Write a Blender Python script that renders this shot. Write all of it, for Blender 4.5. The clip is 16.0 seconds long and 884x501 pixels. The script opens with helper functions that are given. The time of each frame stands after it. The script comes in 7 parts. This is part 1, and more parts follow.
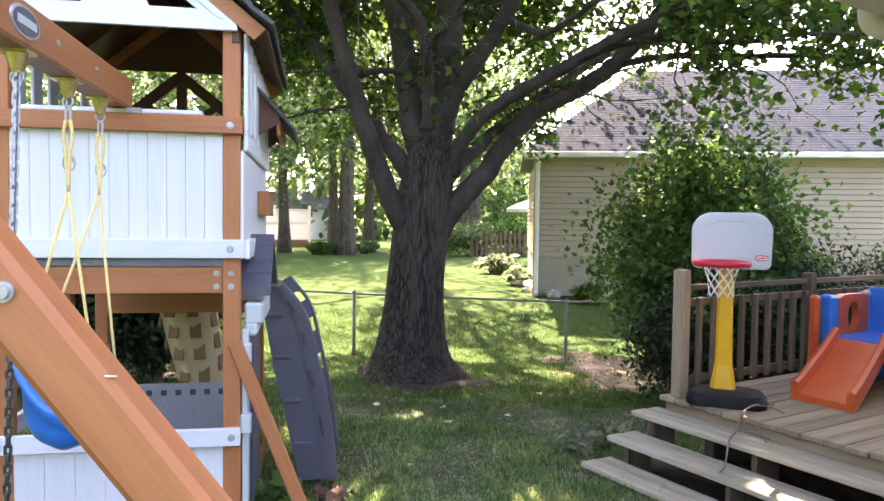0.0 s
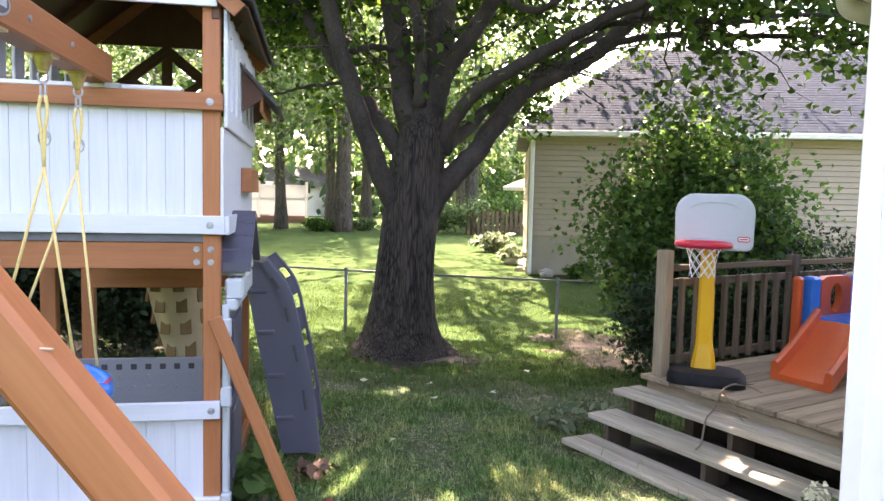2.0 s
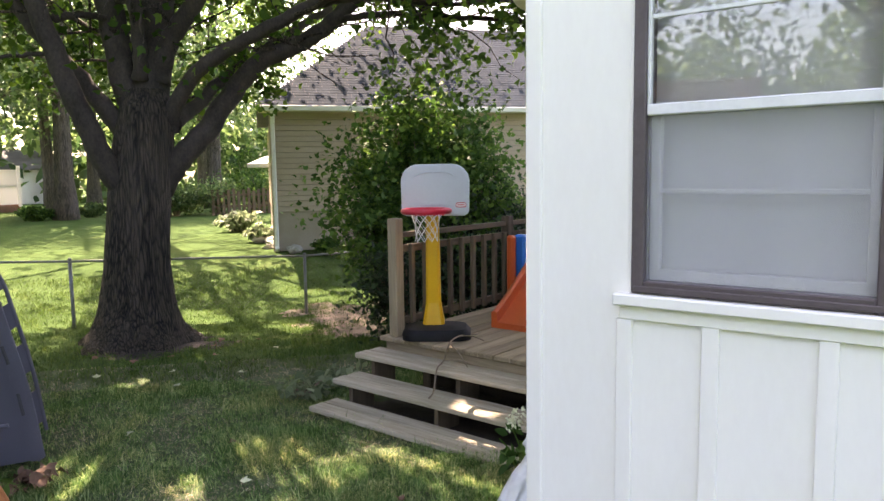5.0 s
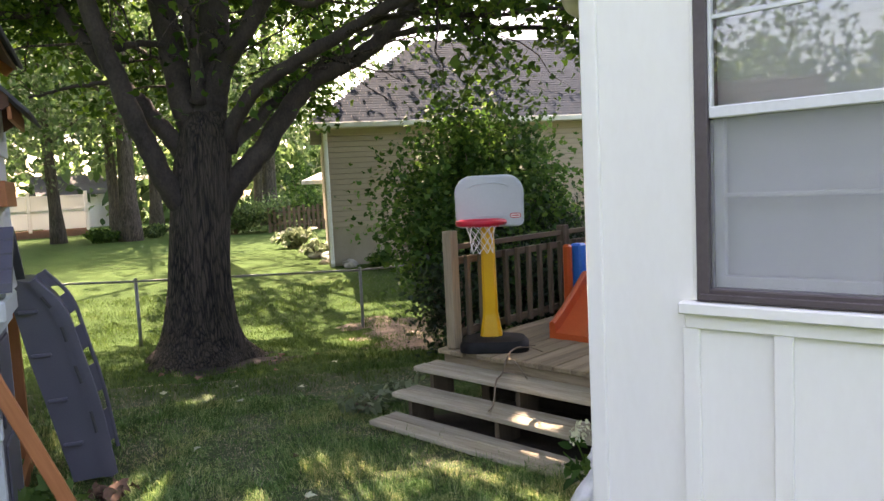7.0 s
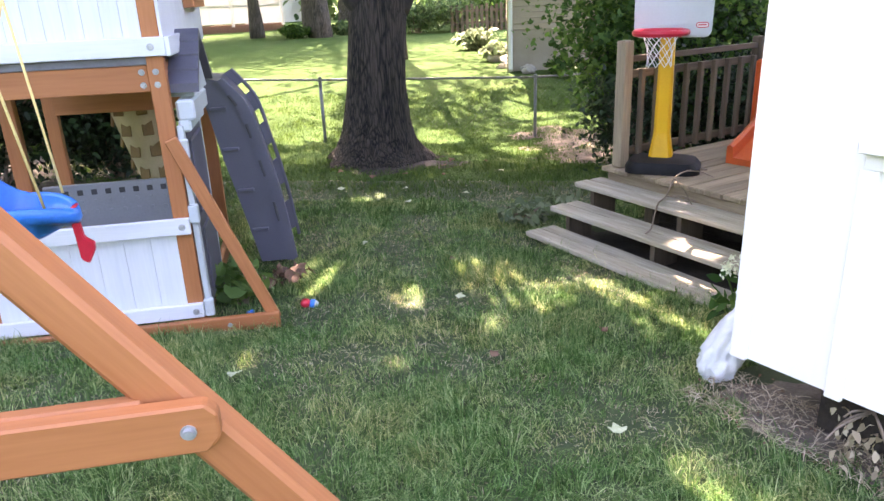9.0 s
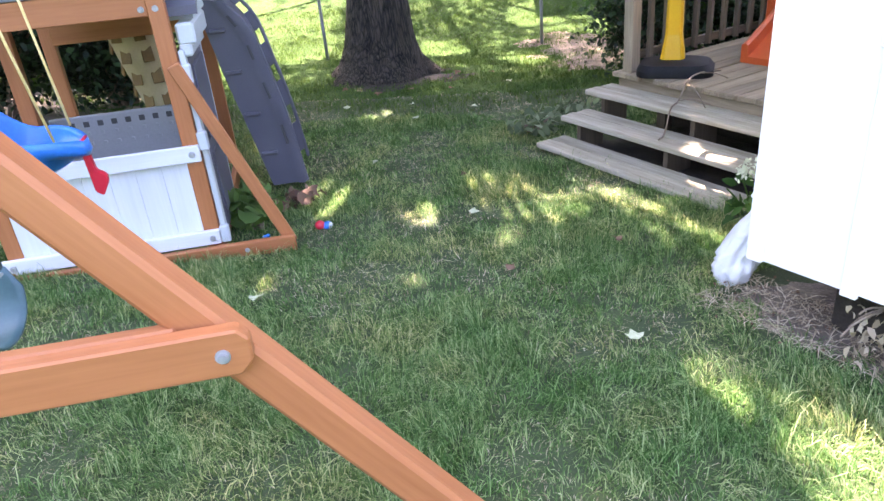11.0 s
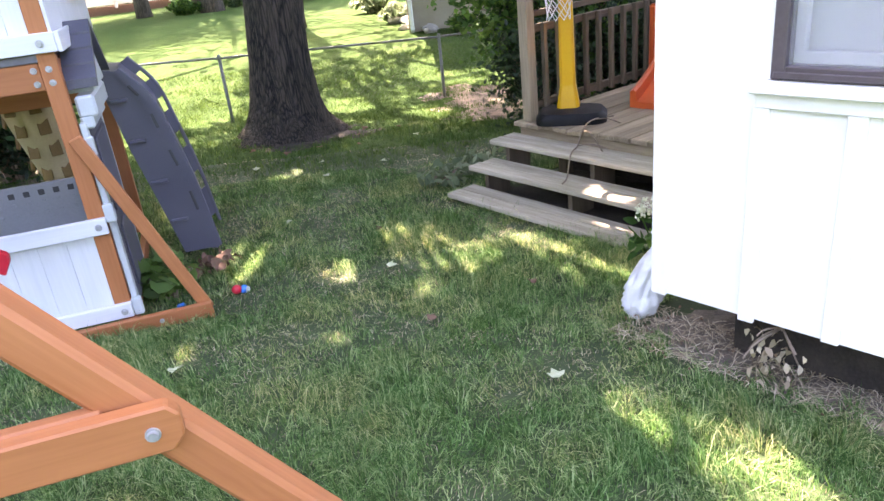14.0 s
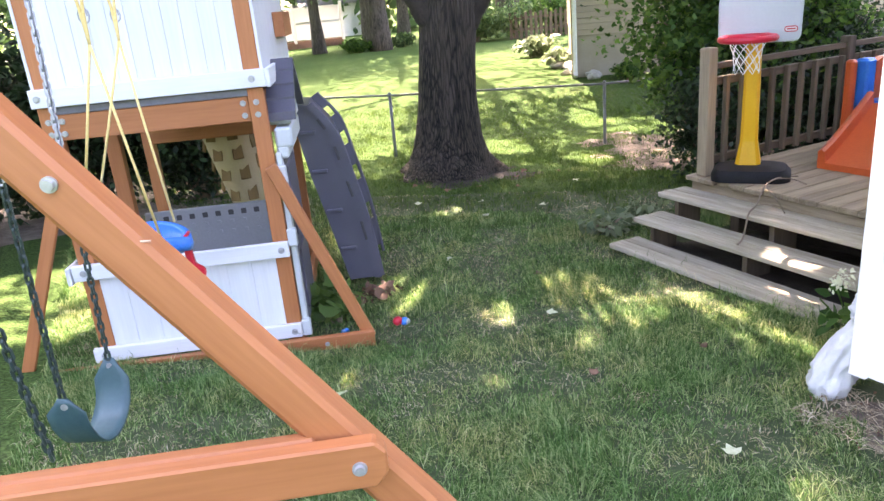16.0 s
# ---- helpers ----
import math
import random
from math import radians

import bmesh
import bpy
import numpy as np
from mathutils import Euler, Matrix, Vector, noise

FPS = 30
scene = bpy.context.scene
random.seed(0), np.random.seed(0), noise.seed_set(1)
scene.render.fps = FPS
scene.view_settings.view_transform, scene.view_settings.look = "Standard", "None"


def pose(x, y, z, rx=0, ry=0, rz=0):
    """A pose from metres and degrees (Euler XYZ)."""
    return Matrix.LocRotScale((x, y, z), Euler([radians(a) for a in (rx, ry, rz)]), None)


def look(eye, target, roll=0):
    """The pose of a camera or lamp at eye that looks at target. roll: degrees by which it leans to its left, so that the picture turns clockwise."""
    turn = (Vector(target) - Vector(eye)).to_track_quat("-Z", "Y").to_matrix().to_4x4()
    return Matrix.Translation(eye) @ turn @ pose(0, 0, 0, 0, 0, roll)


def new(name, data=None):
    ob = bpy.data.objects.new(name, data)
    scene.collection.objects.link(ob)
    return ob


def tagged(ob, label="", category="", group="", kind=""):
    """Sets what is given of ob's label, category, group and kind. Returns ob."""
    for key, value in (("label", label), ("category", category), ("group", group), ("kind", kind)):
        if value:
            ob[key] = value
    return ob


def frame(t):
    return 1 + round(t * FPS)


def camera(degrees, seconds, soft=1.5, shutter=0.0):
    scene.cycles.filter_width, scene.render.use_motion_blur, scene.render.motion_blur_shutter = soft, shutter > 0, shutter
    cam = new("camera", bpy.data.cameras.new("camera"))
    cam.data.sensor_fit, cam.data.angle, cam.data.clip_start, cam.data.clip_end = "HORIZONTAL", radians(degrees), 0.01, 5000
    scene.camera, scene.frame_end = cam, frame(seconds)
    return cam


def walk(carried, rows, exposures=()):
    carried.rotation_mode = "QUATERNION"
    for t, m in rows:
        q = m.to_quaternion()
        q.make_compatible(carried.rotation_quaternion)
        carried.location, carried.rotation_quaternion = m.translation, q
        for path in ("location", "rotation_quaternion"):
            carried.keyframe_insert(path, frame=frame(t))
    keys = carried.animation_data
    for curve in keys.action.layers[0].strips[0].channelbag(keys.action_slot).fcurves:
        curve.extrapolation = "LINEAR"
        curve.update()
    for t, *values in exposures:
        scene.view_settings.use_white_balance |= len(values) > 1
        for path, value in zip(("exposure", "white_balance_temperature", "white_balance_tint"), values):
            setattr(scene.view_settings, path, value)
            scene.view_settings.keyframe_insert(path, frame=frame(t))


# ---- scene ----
cam = camera(63.40, 16.0)
ROWS = [
    (0, -0.000, -0.000, 1.668, -39.50, -2.46, -0.69),
    (0.2, -0.002, -0.004, 1.678, -38.25, -1.69, -1.94),
    (0.5, -0.006, -0.010, 1.693, -36.52, 0.59, -2.17),
    (0.7, -0.001, -0.010, 1.701, -35.12, 0.80, -1.42),
    (1, 0.006, -0.011, 1.712, -34.90, 2.00, -1.02),
    (1.2, 0.012, -0.023, 1.712, -35.15, 2.84, -0.28),
    (1.5, 0.021, -0.040, 1.711, -36.28, 1.46, -0.30),
    (1.7, 0.037, -0.060, 1.697, -37.70, -1.82, -1.38),
    (2, 0.061, -0.091, 1.675, -39.55, -4.25, -1.29),
    (2.2, 0.075, -0.119, 1.669, -40.42, -5.09, -2.32),
    (2.5, 0.097, -0.161, 1.659, -43.08, -4.45, -4.30),
    (2.7, 0.103, -0.164, 1.659, -45.24, -3.97, -5.20),
    (3, 0.112, -0.169, 1.659, -46.65, -2.97, -4.72),
    (3.2, 0.112, -0.191, 1.664, -47.63, -1.96, -3.87),
    (3.5, 0.111, -0.223, 1.672, -47.83, -2.31, -4.09),
    (3.7, 0.085, -0.245, 1.671, -50.45, -3.36, -3.32),
    (4, 0.046, -0.278, 1.669, -58.01, -6.15, -0.41),
    (4.2, 0.009, -0.304, 1.676, -58.43, -7.18, 1.42),
    (6.3, 0.130, -0.275, 1.640, -60.84, -3.98, -0.41),
    (6.5, 0.120, -0.272, 1.637, -60.30, -4.78, -0.06),
    (6.7, 0.092, -0.272, 1.652, -58.29, -4.83, 0.70),
    (7, 0.050, -0.273, 1.675, -55.17, -5.12, 2.79),
    (7.2, 0.067, -0.281, 1.679, -51.14, -7.99, 4.21),
    (7.5, 0.093, -0.294, 1.686, -48.21, -12.78, 5.65),
    (7.7, 0.115, -0.299, 1.692, -45.29, -17.07, 7.40),
    (8, 0.149, -0.306, 1.700, -46.06, -19.15, 5.64),
    (8.2, 0.146, -0.318, 1.704, -43.83, -21.02, 5.00),
    (8.5, 0.142, -0.336, 1.710, -41.17, -18.37, 3.88),
    (8.7, 0.146, -0.346, 1.712, -40.62, -19.59, 3.77),
    (9, 0.153, -0.360, 1.716, -40.56, -19.93, 2.19),
    (9.2, 0.156, -0.363, 1.718, -40.06, -20.79, 2.16),
    (9.5, 0.161, -0.368, 1.720, -40.15, -22.29, 2.98),
    (9.7, 0.163, -0.378, 1.721, -39.95, -23.06, 3.39),
    (10, 0.167, -0.393, 1.723, -39.31, -23.88, 3.83),
    (10.2, 0.163, -0.386, 1.719, -38.98, -25.46, 4.63),
    (12.3, 0.067, -0.322, 1.754, -42.08, -26.94, 4.57),
    (12.5, 0.056, -0.338, 1.760, -41.40, -26.66, 4.52),
    (12.7, 0.058, -0.338, 1.762, -41.53, -25.94, 4.34),
    (13, 0.060, -0.337, 1.764, -42.06, -24.46, 4.23),
    (13.2, 0.071, -0.345, 1.764, -43.37, -23.52, 4.57),
    (13.5, 0.088, -0.356, 1.764, -45.97, -23.03, 5.11),
    (13.7, 0.092, -0.366, 1.764, -47.02, -23.18, 5.49),
    (14, 0.099, -0.381, 1.764, -48.64, -23.43, 5.82),
    (14.5, 0.095, -0.378, 1.768, -47.33, -23.64, 6.04),
    (14.7, 0.089, -0.368, 1.768, -46.22, -23.51, 6.41),
    (15, 0.081, -0.352, 1.768, -43.17, -22.81, 6.59),
    (15.2, 0.067, -0.332, 1.771, -40.99, -22.76, 5.72),
    (15.5, 0.047, -0.302, 1.775, -38.59, -21.61, 5.67),
    (15.7, 0.030, -0.284, 1.785, -37.15, -20.78, 5.35),
    (16, 0.004, -0.256, 1.800, -36.51, -19.15, 4.91),
]
EXPOSURES = [(0, 3.58, 7800, 32), (0.6, 3.45, 7900, 30), (1.5, 3.42, 7900, 30), (2.2, 3.58, 7900, 32), (3.0, 3.55, 8000, 32), (3.7, 3.42, 8400, 30), (4.2, 3.24, 8550, 28), (6.3, 2.84, 8500, 28), (7.0, 2.82, 8500, 28), (7.5, 3.08, 8400, 30), (8.5, 3.7, 8000, 32), (12.3, 3.92, 7100, 32), (13.0, 3.92, 7100, 32), (14.5, 3.76, 7900, 32), (16, 3.82, 7800, 32)]
walk(cam, [(t, pose(x, y, z, 90 + pitch, roll, yaw)) for t, x, y, z, yaw, pitch, roll in ROWS], EXPOSURES)

# ---- light ----
SUN_AZ, SUN_EL = 30.0, 54.0
SUN_DIR = Vector((math.sin(radians(SUN_AZ)) * math.cos(radians(SUN_EL)), math.cos(radians(SUN_AZ)) * math.cos(radians(SUN_EL)), math.sin(radians(SUN_EL))))
world = bpy.data.worlds.new("sky")
scene.world = world
world.use_nodes = True
wn = world.node_tree.nodes
sky = wn.new("ShaderNodeTexSky")
sky.sky_type = "NISHITA"
sky.sun_disc = False
sky.sun_elevation = radians(SUN_EL)
sky.sun_rotation = radians(SUN_AZ)
sky.air_density, sky.dust_density, sky.ozone_density = 1.0, 2.5, 1.0
wn["Background"].inputs["Strength"].default_value = 0.15
world.node_tree.links.new(sky.outputs[0], wn["Background"].inputs["Color"])
sun = new("sun", bpy.data.lights.new("sun", "SUN"))
sun.data.energy, sun.data.angle, sun.data.color = 3.8, radians(0.5), (1.0, 0.93, 0.82)
sun.matrix_world = look(SUN_DIR * 50, (0, 0, 0))


# ---- materials ----
def nodes_of(name):
    m = bpy.data.materials.new(name)
    m.use_nodes = True
    nt = m.node_tree
    return m, nt, nt.nodes, nt.links, nt.nodes["Principled BSDF"]


def ramp(n, stops):
    r = n.new("ShaderNodeValToRGB")
    while len(r.color_ramp.elements) < len(stops):
        r.color_ramp.elements.new(0.5)
    for e, (p, c) in zip(r.color_ramp.elements, stops):
        e.position, e.color = p, (*c, 1)
    return r


def surface(name, dark, light, rough=0.6, scale=6.0, stretch=(1, 1, 1), bump=0.15, fine=60.0, metal=0.0, lo=0.3, hi=0.7, space="Object", dist=0.004, rand=0.0):
    """Two-scale mottled surface: broad stains, fine grain, and a little relief."""
    m, nt, n, l, b = nodes_of(name)
    tc, mp = n.new("ShaderNodeTexCoord"), n.new("ShaderNodeMapping")
    mp.inputs["Scale"].default_value = stretch
    l.new(tc.outputs[space], mp.inputs[0])
    vec = mp.outputs[0]
    if rand:
        oi, ad = n.new("ShaderNodeObjectInfo"), n.new("ShaderNodeVectorMath")
        ml = n.new("ShaderNodeMath")
        ml.operation, ml.inputs[1].default_value = "MULTIPLY", 37.0
        l.new(oi.outputs["Random"], ml.inputs[0])
        l.new(mp.outputs[0], ad.inputs[0])
        l.new(ml.outputs[0], ad.inputs[1])
        vec = ad.outputs[0]
    n1, n2, mx = n.new("ShaderNodeTexNoise"), n.new("ShaderNodeTexNoise"), n.new("ShaderNodeMix")
    n1.inputs["Scale"].default_value, n1.inputs["Detail"].default_value = scale, 5
    n2.inputs["Scale"].default_value, n2.inputs["Detail"].default_value = fine, 3
    l.new(vec, n1.inputs[0])
    l.new(vec, n2.inputs[0])
    mx.inputs[0].default_value = 0.4
    l.new(n1.outputs[0], mx.inputs[2])
    l.new(n2.outputs[0], mx.inputs[3])
    r = ramp(n, [(lo, dark), (hi, light)])
    l.new(mx.outputs[0], r.inputs[0])
    col = r.outputs[0]
    if rand:
        hs, mr = n.new("ShaderNodeHueSaturation"), n.new("ShaderNodeMapRange")
        mr.inputs["To Min"].default_value, mr.inputs["To Max"].default_value = 1 - rand, 1 + rand
        l.new(oi.outputs["Random"], mr.inputs[0])
        l.new(mr.outputs[0], hs.inputs["Value"])
        l.new(col, hs.inputs["Color"])
        col = hs.outputs[0]
    l.new(col, b.inputs["Base Color"])
    b.inputs["Roughness"].default_value, b.inputs["Metallic"].default_value = rough, metal
    if bump:
        bp = n.new("ShaderNodeBump")
        bp.inputs["Strength"].default_value, bp.inputs["Distance"].default_value = bump, dist
        l.new(mx.outputs[0], bp.inputs["Height"])
        l.new(bp.outputs[0], b.inputs["Normal"])
    return m


def wood(name, dark, light, axis, rough=0.55, rand=0.08, bump=0.3, knots=False):
    st = [1, 1, 1]
    st[axis] = 0.06
    m = surface(name, dark, light, rough, 14, st, bump, 90, rand=rand, dist=0.003, lo=0.25, hi=0.75)
    if knots:
        n, l = m.node_tree.nodes, m.node_tree.links
        b = n["Principled BSDF"]
        tc, oi, mp, vo, mm = n.new("ShaderNodeTexCoord"), n.new("ShaderNodeObjectInfo"), n.new("ShaderNodeMapping"), n.new("ShaderNodeTexVoronoi"), n.new("ShaderNodeMix")
        st[axis] = 0.45
        mp.inputs["Scale"].default_value = st
        l.new(tc.outputs["Object"], mp.inputs[0])
        l.new(oi.outputs["Random"], mp.inputs["Location"])
        vo.inputs["Scale"].default_value = 4.0
        l.new(mp.outputs[0], vo.inputs[0])
        r = ramp(n, [(0.0, (0.34, 0.30, 0.28)), (0.045, (0.62, 0.55, 0.5)), (0.085, (1, 1, 1))])
        l.new(vo.outputs["Distance"], r.inputs[0])
        mm.data_type, mm.blend_type, mm.inputs[0].default_value = "RGBA", "MULTIPLY", 1.0
        l.new(b.inputs["Base Color"].links[0].from_socket, mm.inputs[6])
        l.new(r.outputs[0], mm.inputs[7])
        l.new(mm.outputs[2], b.inputs["Base Color"])
    return m


CEDAR = [wood("stained_cedar_%s" % "xyz"[a], (0.335, 0.106, 0.034), (0.50, 0.186, 0.071), a, knots=True) for a in range(3)]
WHITEWOOD = [wood("white_painted_wood_%s" % "xyz"[a], (0.60, 0.62, 0.66), (0.73, 0.745, 0.775), a, 0.5, 0.02, 0.2) for a in range(3)]
DECKWOOD = [wood("weathered_deck_wood_%s" % "xyz"[a], (0.14, 0.102, 0.064), (0.41, 0.325, 0.22), a, 0.85, 0.2, 0.8) for a in range(3)]
TREADWOOD = [wood("grey_weathered_tread_%s" % "xyz"[a], (0.20, 0.168, 0.118), (0.58, 0.525, 0.415), a, 0.85, 0.12, 0.8) for a in range(3)]
RAILWOOD = [wood("brown_weathered_rail_%s" % "xyz"[a], (0.052, 0.038, 0.025), (0.165, 0.125, 0.083), a, 0.85, 0.12, 0.5) for a in range(3)]
GREYDECK = surface("grey_painted_board", (0.13, 0.13, 0.15), (0.19, 0.19, 0.215), 0.6)
GREYPLASTIC = surface("slate_grey_plastic", (0.072, 0.072, 0.098), (0.10, 0.10, 0.132), 0.45, 3, bump=0.05, fine=120)
PANELGREY = surface("light_grey_plastic", (0.25, 0.26, 0.28), (0.31, 0.32, 0.34), 0.5, 3, bump=0.05)
# dark grey that paints the shade inside holes and slots
HOLESHADE = surface("hole_shade_grey", (0.05, 0.05, 0.055), (0.07, 0.07, 0.075), 0.8)
SHINGLEDARK = surface("charcoal_shingle_board", (0.06, 0.06, 0.068), (0.11, 0.11, 0.12), 0.85, 20, rand=0.1)
STEEL = surface("galvanised_steel", (0.34, 0.35, 0.37), (0.50, 0.51, 0.53), 0.4, 30, metal=0.5, bump=0.05)
FENCESTEEL = surface("dull_fence_steel", (0.13, 0.14, 0.15), (0.22, 0.23, 0.24), 0.5, 30, metal=0.3, bump=0.05)
BRASS = surface("yellow_zinc_steel", (0.48, 0.36, 0.14), (0.65, 0.52, 0.26), 0.35, 30, metal=0.9, bump=0.05)
CHAINGREEN = surface("dark_green_coated_chain", (0.012, 0.03, 0.027), (0.03, 0.055, 0.05), 0.4, 30, bump=0.05)
ROPE = surface("yellow_rope", (0.74, 0.53, 0.17), (0.88, 0.70, 0.34), 0.8, 90, bump=0.6, fine=200)
BLUEPLASTIC = surface("bright_blue_plastic", (0.002, 0.145, 0.54), (0.005, 0.20, 0.66), 0.28, 4, bump=0.03)
REDPLASTIC = surface("red_plastic", (0.55, 0.015, 0.035), (0.66, 0.025, 0.05), 0.3, 4, bump=0.03)
ORANGEPLASTIC = surface("orange_plastic", (0.56, 0.085, 0.022), (0.68, 0.13, 0.035), 0.38, 3, bump=0.04)
YELLOWPLASTIC = surface("yellow_plastic", (0.72, 0.37, 0.008), (0.80, 0.44, 0.013), 0.35, 4, bump=0.03)
TANPLASTIC = surface("tan_plastic", (0.46, 0.37, 0.22), (0.56, 0.46, 0.29), 0.5, 5, bump=0.05)
TANDARK = surface("brown_moulded_recess", (0.15, 0.085, 0.022), (0.22, 0.13, 0.04), 0.5, 8, bump=0.05)
BLACKPLASTIC = surface("black_plastic", (0.006, 0.006, 0.007), (0.014, 0.014, 0.016), 0.6, 8, bump=0.1)
BLACKPLASTIC.node_tree.nodes["Principled BSDF"].inputs["Specular IOR Level"].default_value = 0.2
WHITEPLASTIC = surface("pale_grey_plastic", (0.46, 0.51, 0.53), (0.52, 0.57, 0.59), 0.4, 3, bump=0.04)
TEALRUBBER = surface("teal_green_rubber_belt", (0.03, 0.085, 0.10), (0.05, 0.12, 0.135), 0.4, 5, bump=0.05)
NETWHITE = surface("white_cord", (0.70, 0.70, 0.68), (0.82, 0.82, 0.80), 0.8, 50)
HOUSEWHITE = surface("white_house_paint", (0.86, 0.83, 0.775), (0.90, 0.875, 0.825), 0.5, 2.2, (1, 1, 0.35), 0.12, 45)
WINDOWBROWN = surface("brown_vinyl_frame", (0.075, 0.055, 0.06), (0.11, 0.085, 0.09), 0.45, 12)
SASHWHITE = surface("white_sash_paint", (0.66, 0.66, 0.66), (0.76, 0.76, 0.76), 0.45, 12)
BLINDS = surface("closed_white_blind", (0.58, 0.58, 0.59), (0.68, 0.68, 0.68), 0.7, 4)
GUTTERCREAM = surface("cream_gutter_paint", (0.62, 0.57, 0.40), (0.74, 0.69, 0.52), 0.45, 5)
SIDING = surface("beige_vinyl_siding", (0.38, 0.305, 0.22), (0.46, 0.38, 0.285), 0.55, 3, (0.2, 1, 1), 0.1)
FOUNDATION = surface("grey_beige_foundation", (0.32, 0.275, 0.205), (0.41, 0.355, 0.275), 0.85, 3, bump=0.3)
ROOFSHINGLE = surface("weathered_grey_shingle", (0.06, 0.058, 0.064), (0.12, 0.117, 0.125), 0.9, 1.2, (1, 1, 1), 0.3, 30, rand=0.10)
TRIMWHITE = surface("white_trim", (0.70, 0.70, 0.68), (0.80, 0.80, 0.78), 0.45, 6)
BRICKRED = surface("red_brown_brick", (0.17, 0.085, 0.065), (0.30, 0.16, 0.12), 0.9, 18)
STONE = surface("pale_field_stone", (0.32, 0.30, 0.27), (0.55, 0.52, 0.47), 0.9, 9, bump=0.5)
BAGWHITE = surface("white_plastic_bag", (0.72, 0.73, 0.76), (0.83, 0.84, 0.86), 0.35, 18, bump=0.9, fine=40, dist=0.012)
DIRT = surface("dry_soil_and_mulch", (0.065, 0.05, 0.040), (0.24, 0.195, 0.155), 0.95, 9, bump=0.9, fine=70, dist=0.02)
# dark soil tone with the shade under house and deck in its colour
SHADESOIL = surface("dark_shaded_soil", (0.012, 0.009, 0.007), (0.045, 0.034, 0.026), 0.9, 9, bump=0.9, fine=70, dist=0.02)
DRYLEAF = surface("dry_brown_leaf", (0.10, 0.05, 0.032), (0.23, 0.13, 0.085), 0.8, 12, rand=0.3)
PALELEAF = surface("pale_fallen_leaf", (0.38, 0.43, 0.26), (0.54, 0.56, 0.40), 0.7, 25)
TWIG = surface("grey_twig", (0.15, 0.11, 0.08), (0.27, 0.21, 0.16), 0.9, 25)
CONCRETE = surface("pale_concrete", (0.42, 0.41, 0.39), (0.56, 0.55, 0.52), 0.9, 4, bump=0.3)


def bark(name, dark, light, dist=0.03):
    m, nt, n, l, b = nodes_of(name)
    tc, mp = n.new("ShaderNodeTexCoord"), n.new("ShaderNodeMapping")
    mp.inputs["Scale"].default_value = (1, 1, 0.085)
    l.new(tc.outputs["Object"], mp.inputs[0])
    v, n1, n2 = n.new("ShaderNodeTexVoronoi"), n.new("ShaderNodeTexNoise"), n.new("ShaderNodeTexNoise")
    v.feature, v.inputs["Scale"].default_value = "DISTANCE_TO_EDGE", 30
    n1.inputs["Scale"].default_value, n1.inputs["Detail"].default_value = 9, 6
    n2.inputs["Scale"].default_value, n2.inputs["Detail"].default_value = 1.4, 4
    wob = n.new("ShaderNodeVectorMath")
    wob.operation = "MULTIPLY_ADD"
    wob.inputs[1].default_value = (0.12, 0.12, 0.12)
    l.new(mp.outputs[0], n1.inputs[0])
    l.new(n1.outputs["Color"], wob.inputs[0])
    l.new(mp.outputs[0], wob.inputs[2])
    l.new(wob.outputs[0], v.inputs[0])
    l.new(tc.outputs["Object"], n2.inputs[0])
    mx = n.new("ShaderNodeMath")
    mx.operation = "MULTIPLY_ADD"
    l.new(v.outputs[0], mx.inputs[0])
    mx.inputs[1].default_value = 2.2
    l.new(n1.outputs[0], mx.inputs[2])
    r = ramp(n, [(0.4, dark), (1.05, light)])
    l.new(mx.outputs[0], r.inputs[0])
    hs, mr = n.new("ShaderNodeHueSaturation"), n.new("ShaderNodeMapRange")
    mr.inputs["To Min"].default_value, mr.inputs["To Max"].default_value = 0.6, 1.4
    l.new(n2.outputs[0], mr.inputs[0])
    l.new(mr.outputs[0], hs.inputs["Value"])
    l.new(r.outputs[0], hs.inputs["Color"])
    l.new(hs.outputs[0], b.inputs["Base Color"])
    b.inputs["Roughness"].default_value = 0.95
    bp = n.new("ShaderNodeBump")
    bp.inputs["Strength"].default_value, bp.inputs["Distance"].default_value = 1.0, dist
    l.new(mx.outputs[0], bp.inputs["Height"])
    l.new(bp.outputs[0], b.inputs["Normal"])
    return m


BARK = bark("furrowed_grey_brown_bark", (0.004, 0.0032, 0.0027), (0.098, 0.078, 0.064), 0.055)
LIMBBARK = surface("smooth_limb_bark", (0.014, 0.011, 0.009), (0.070, 0.056, 0.047), 0.9, 5, (1, 1, 0.6), 0.7, 45, dist=0.012)
BARKFAR = bark("distant_grey_bark", (0.03, 0.026, 0.022), (0.15, 0.125, 0.105))


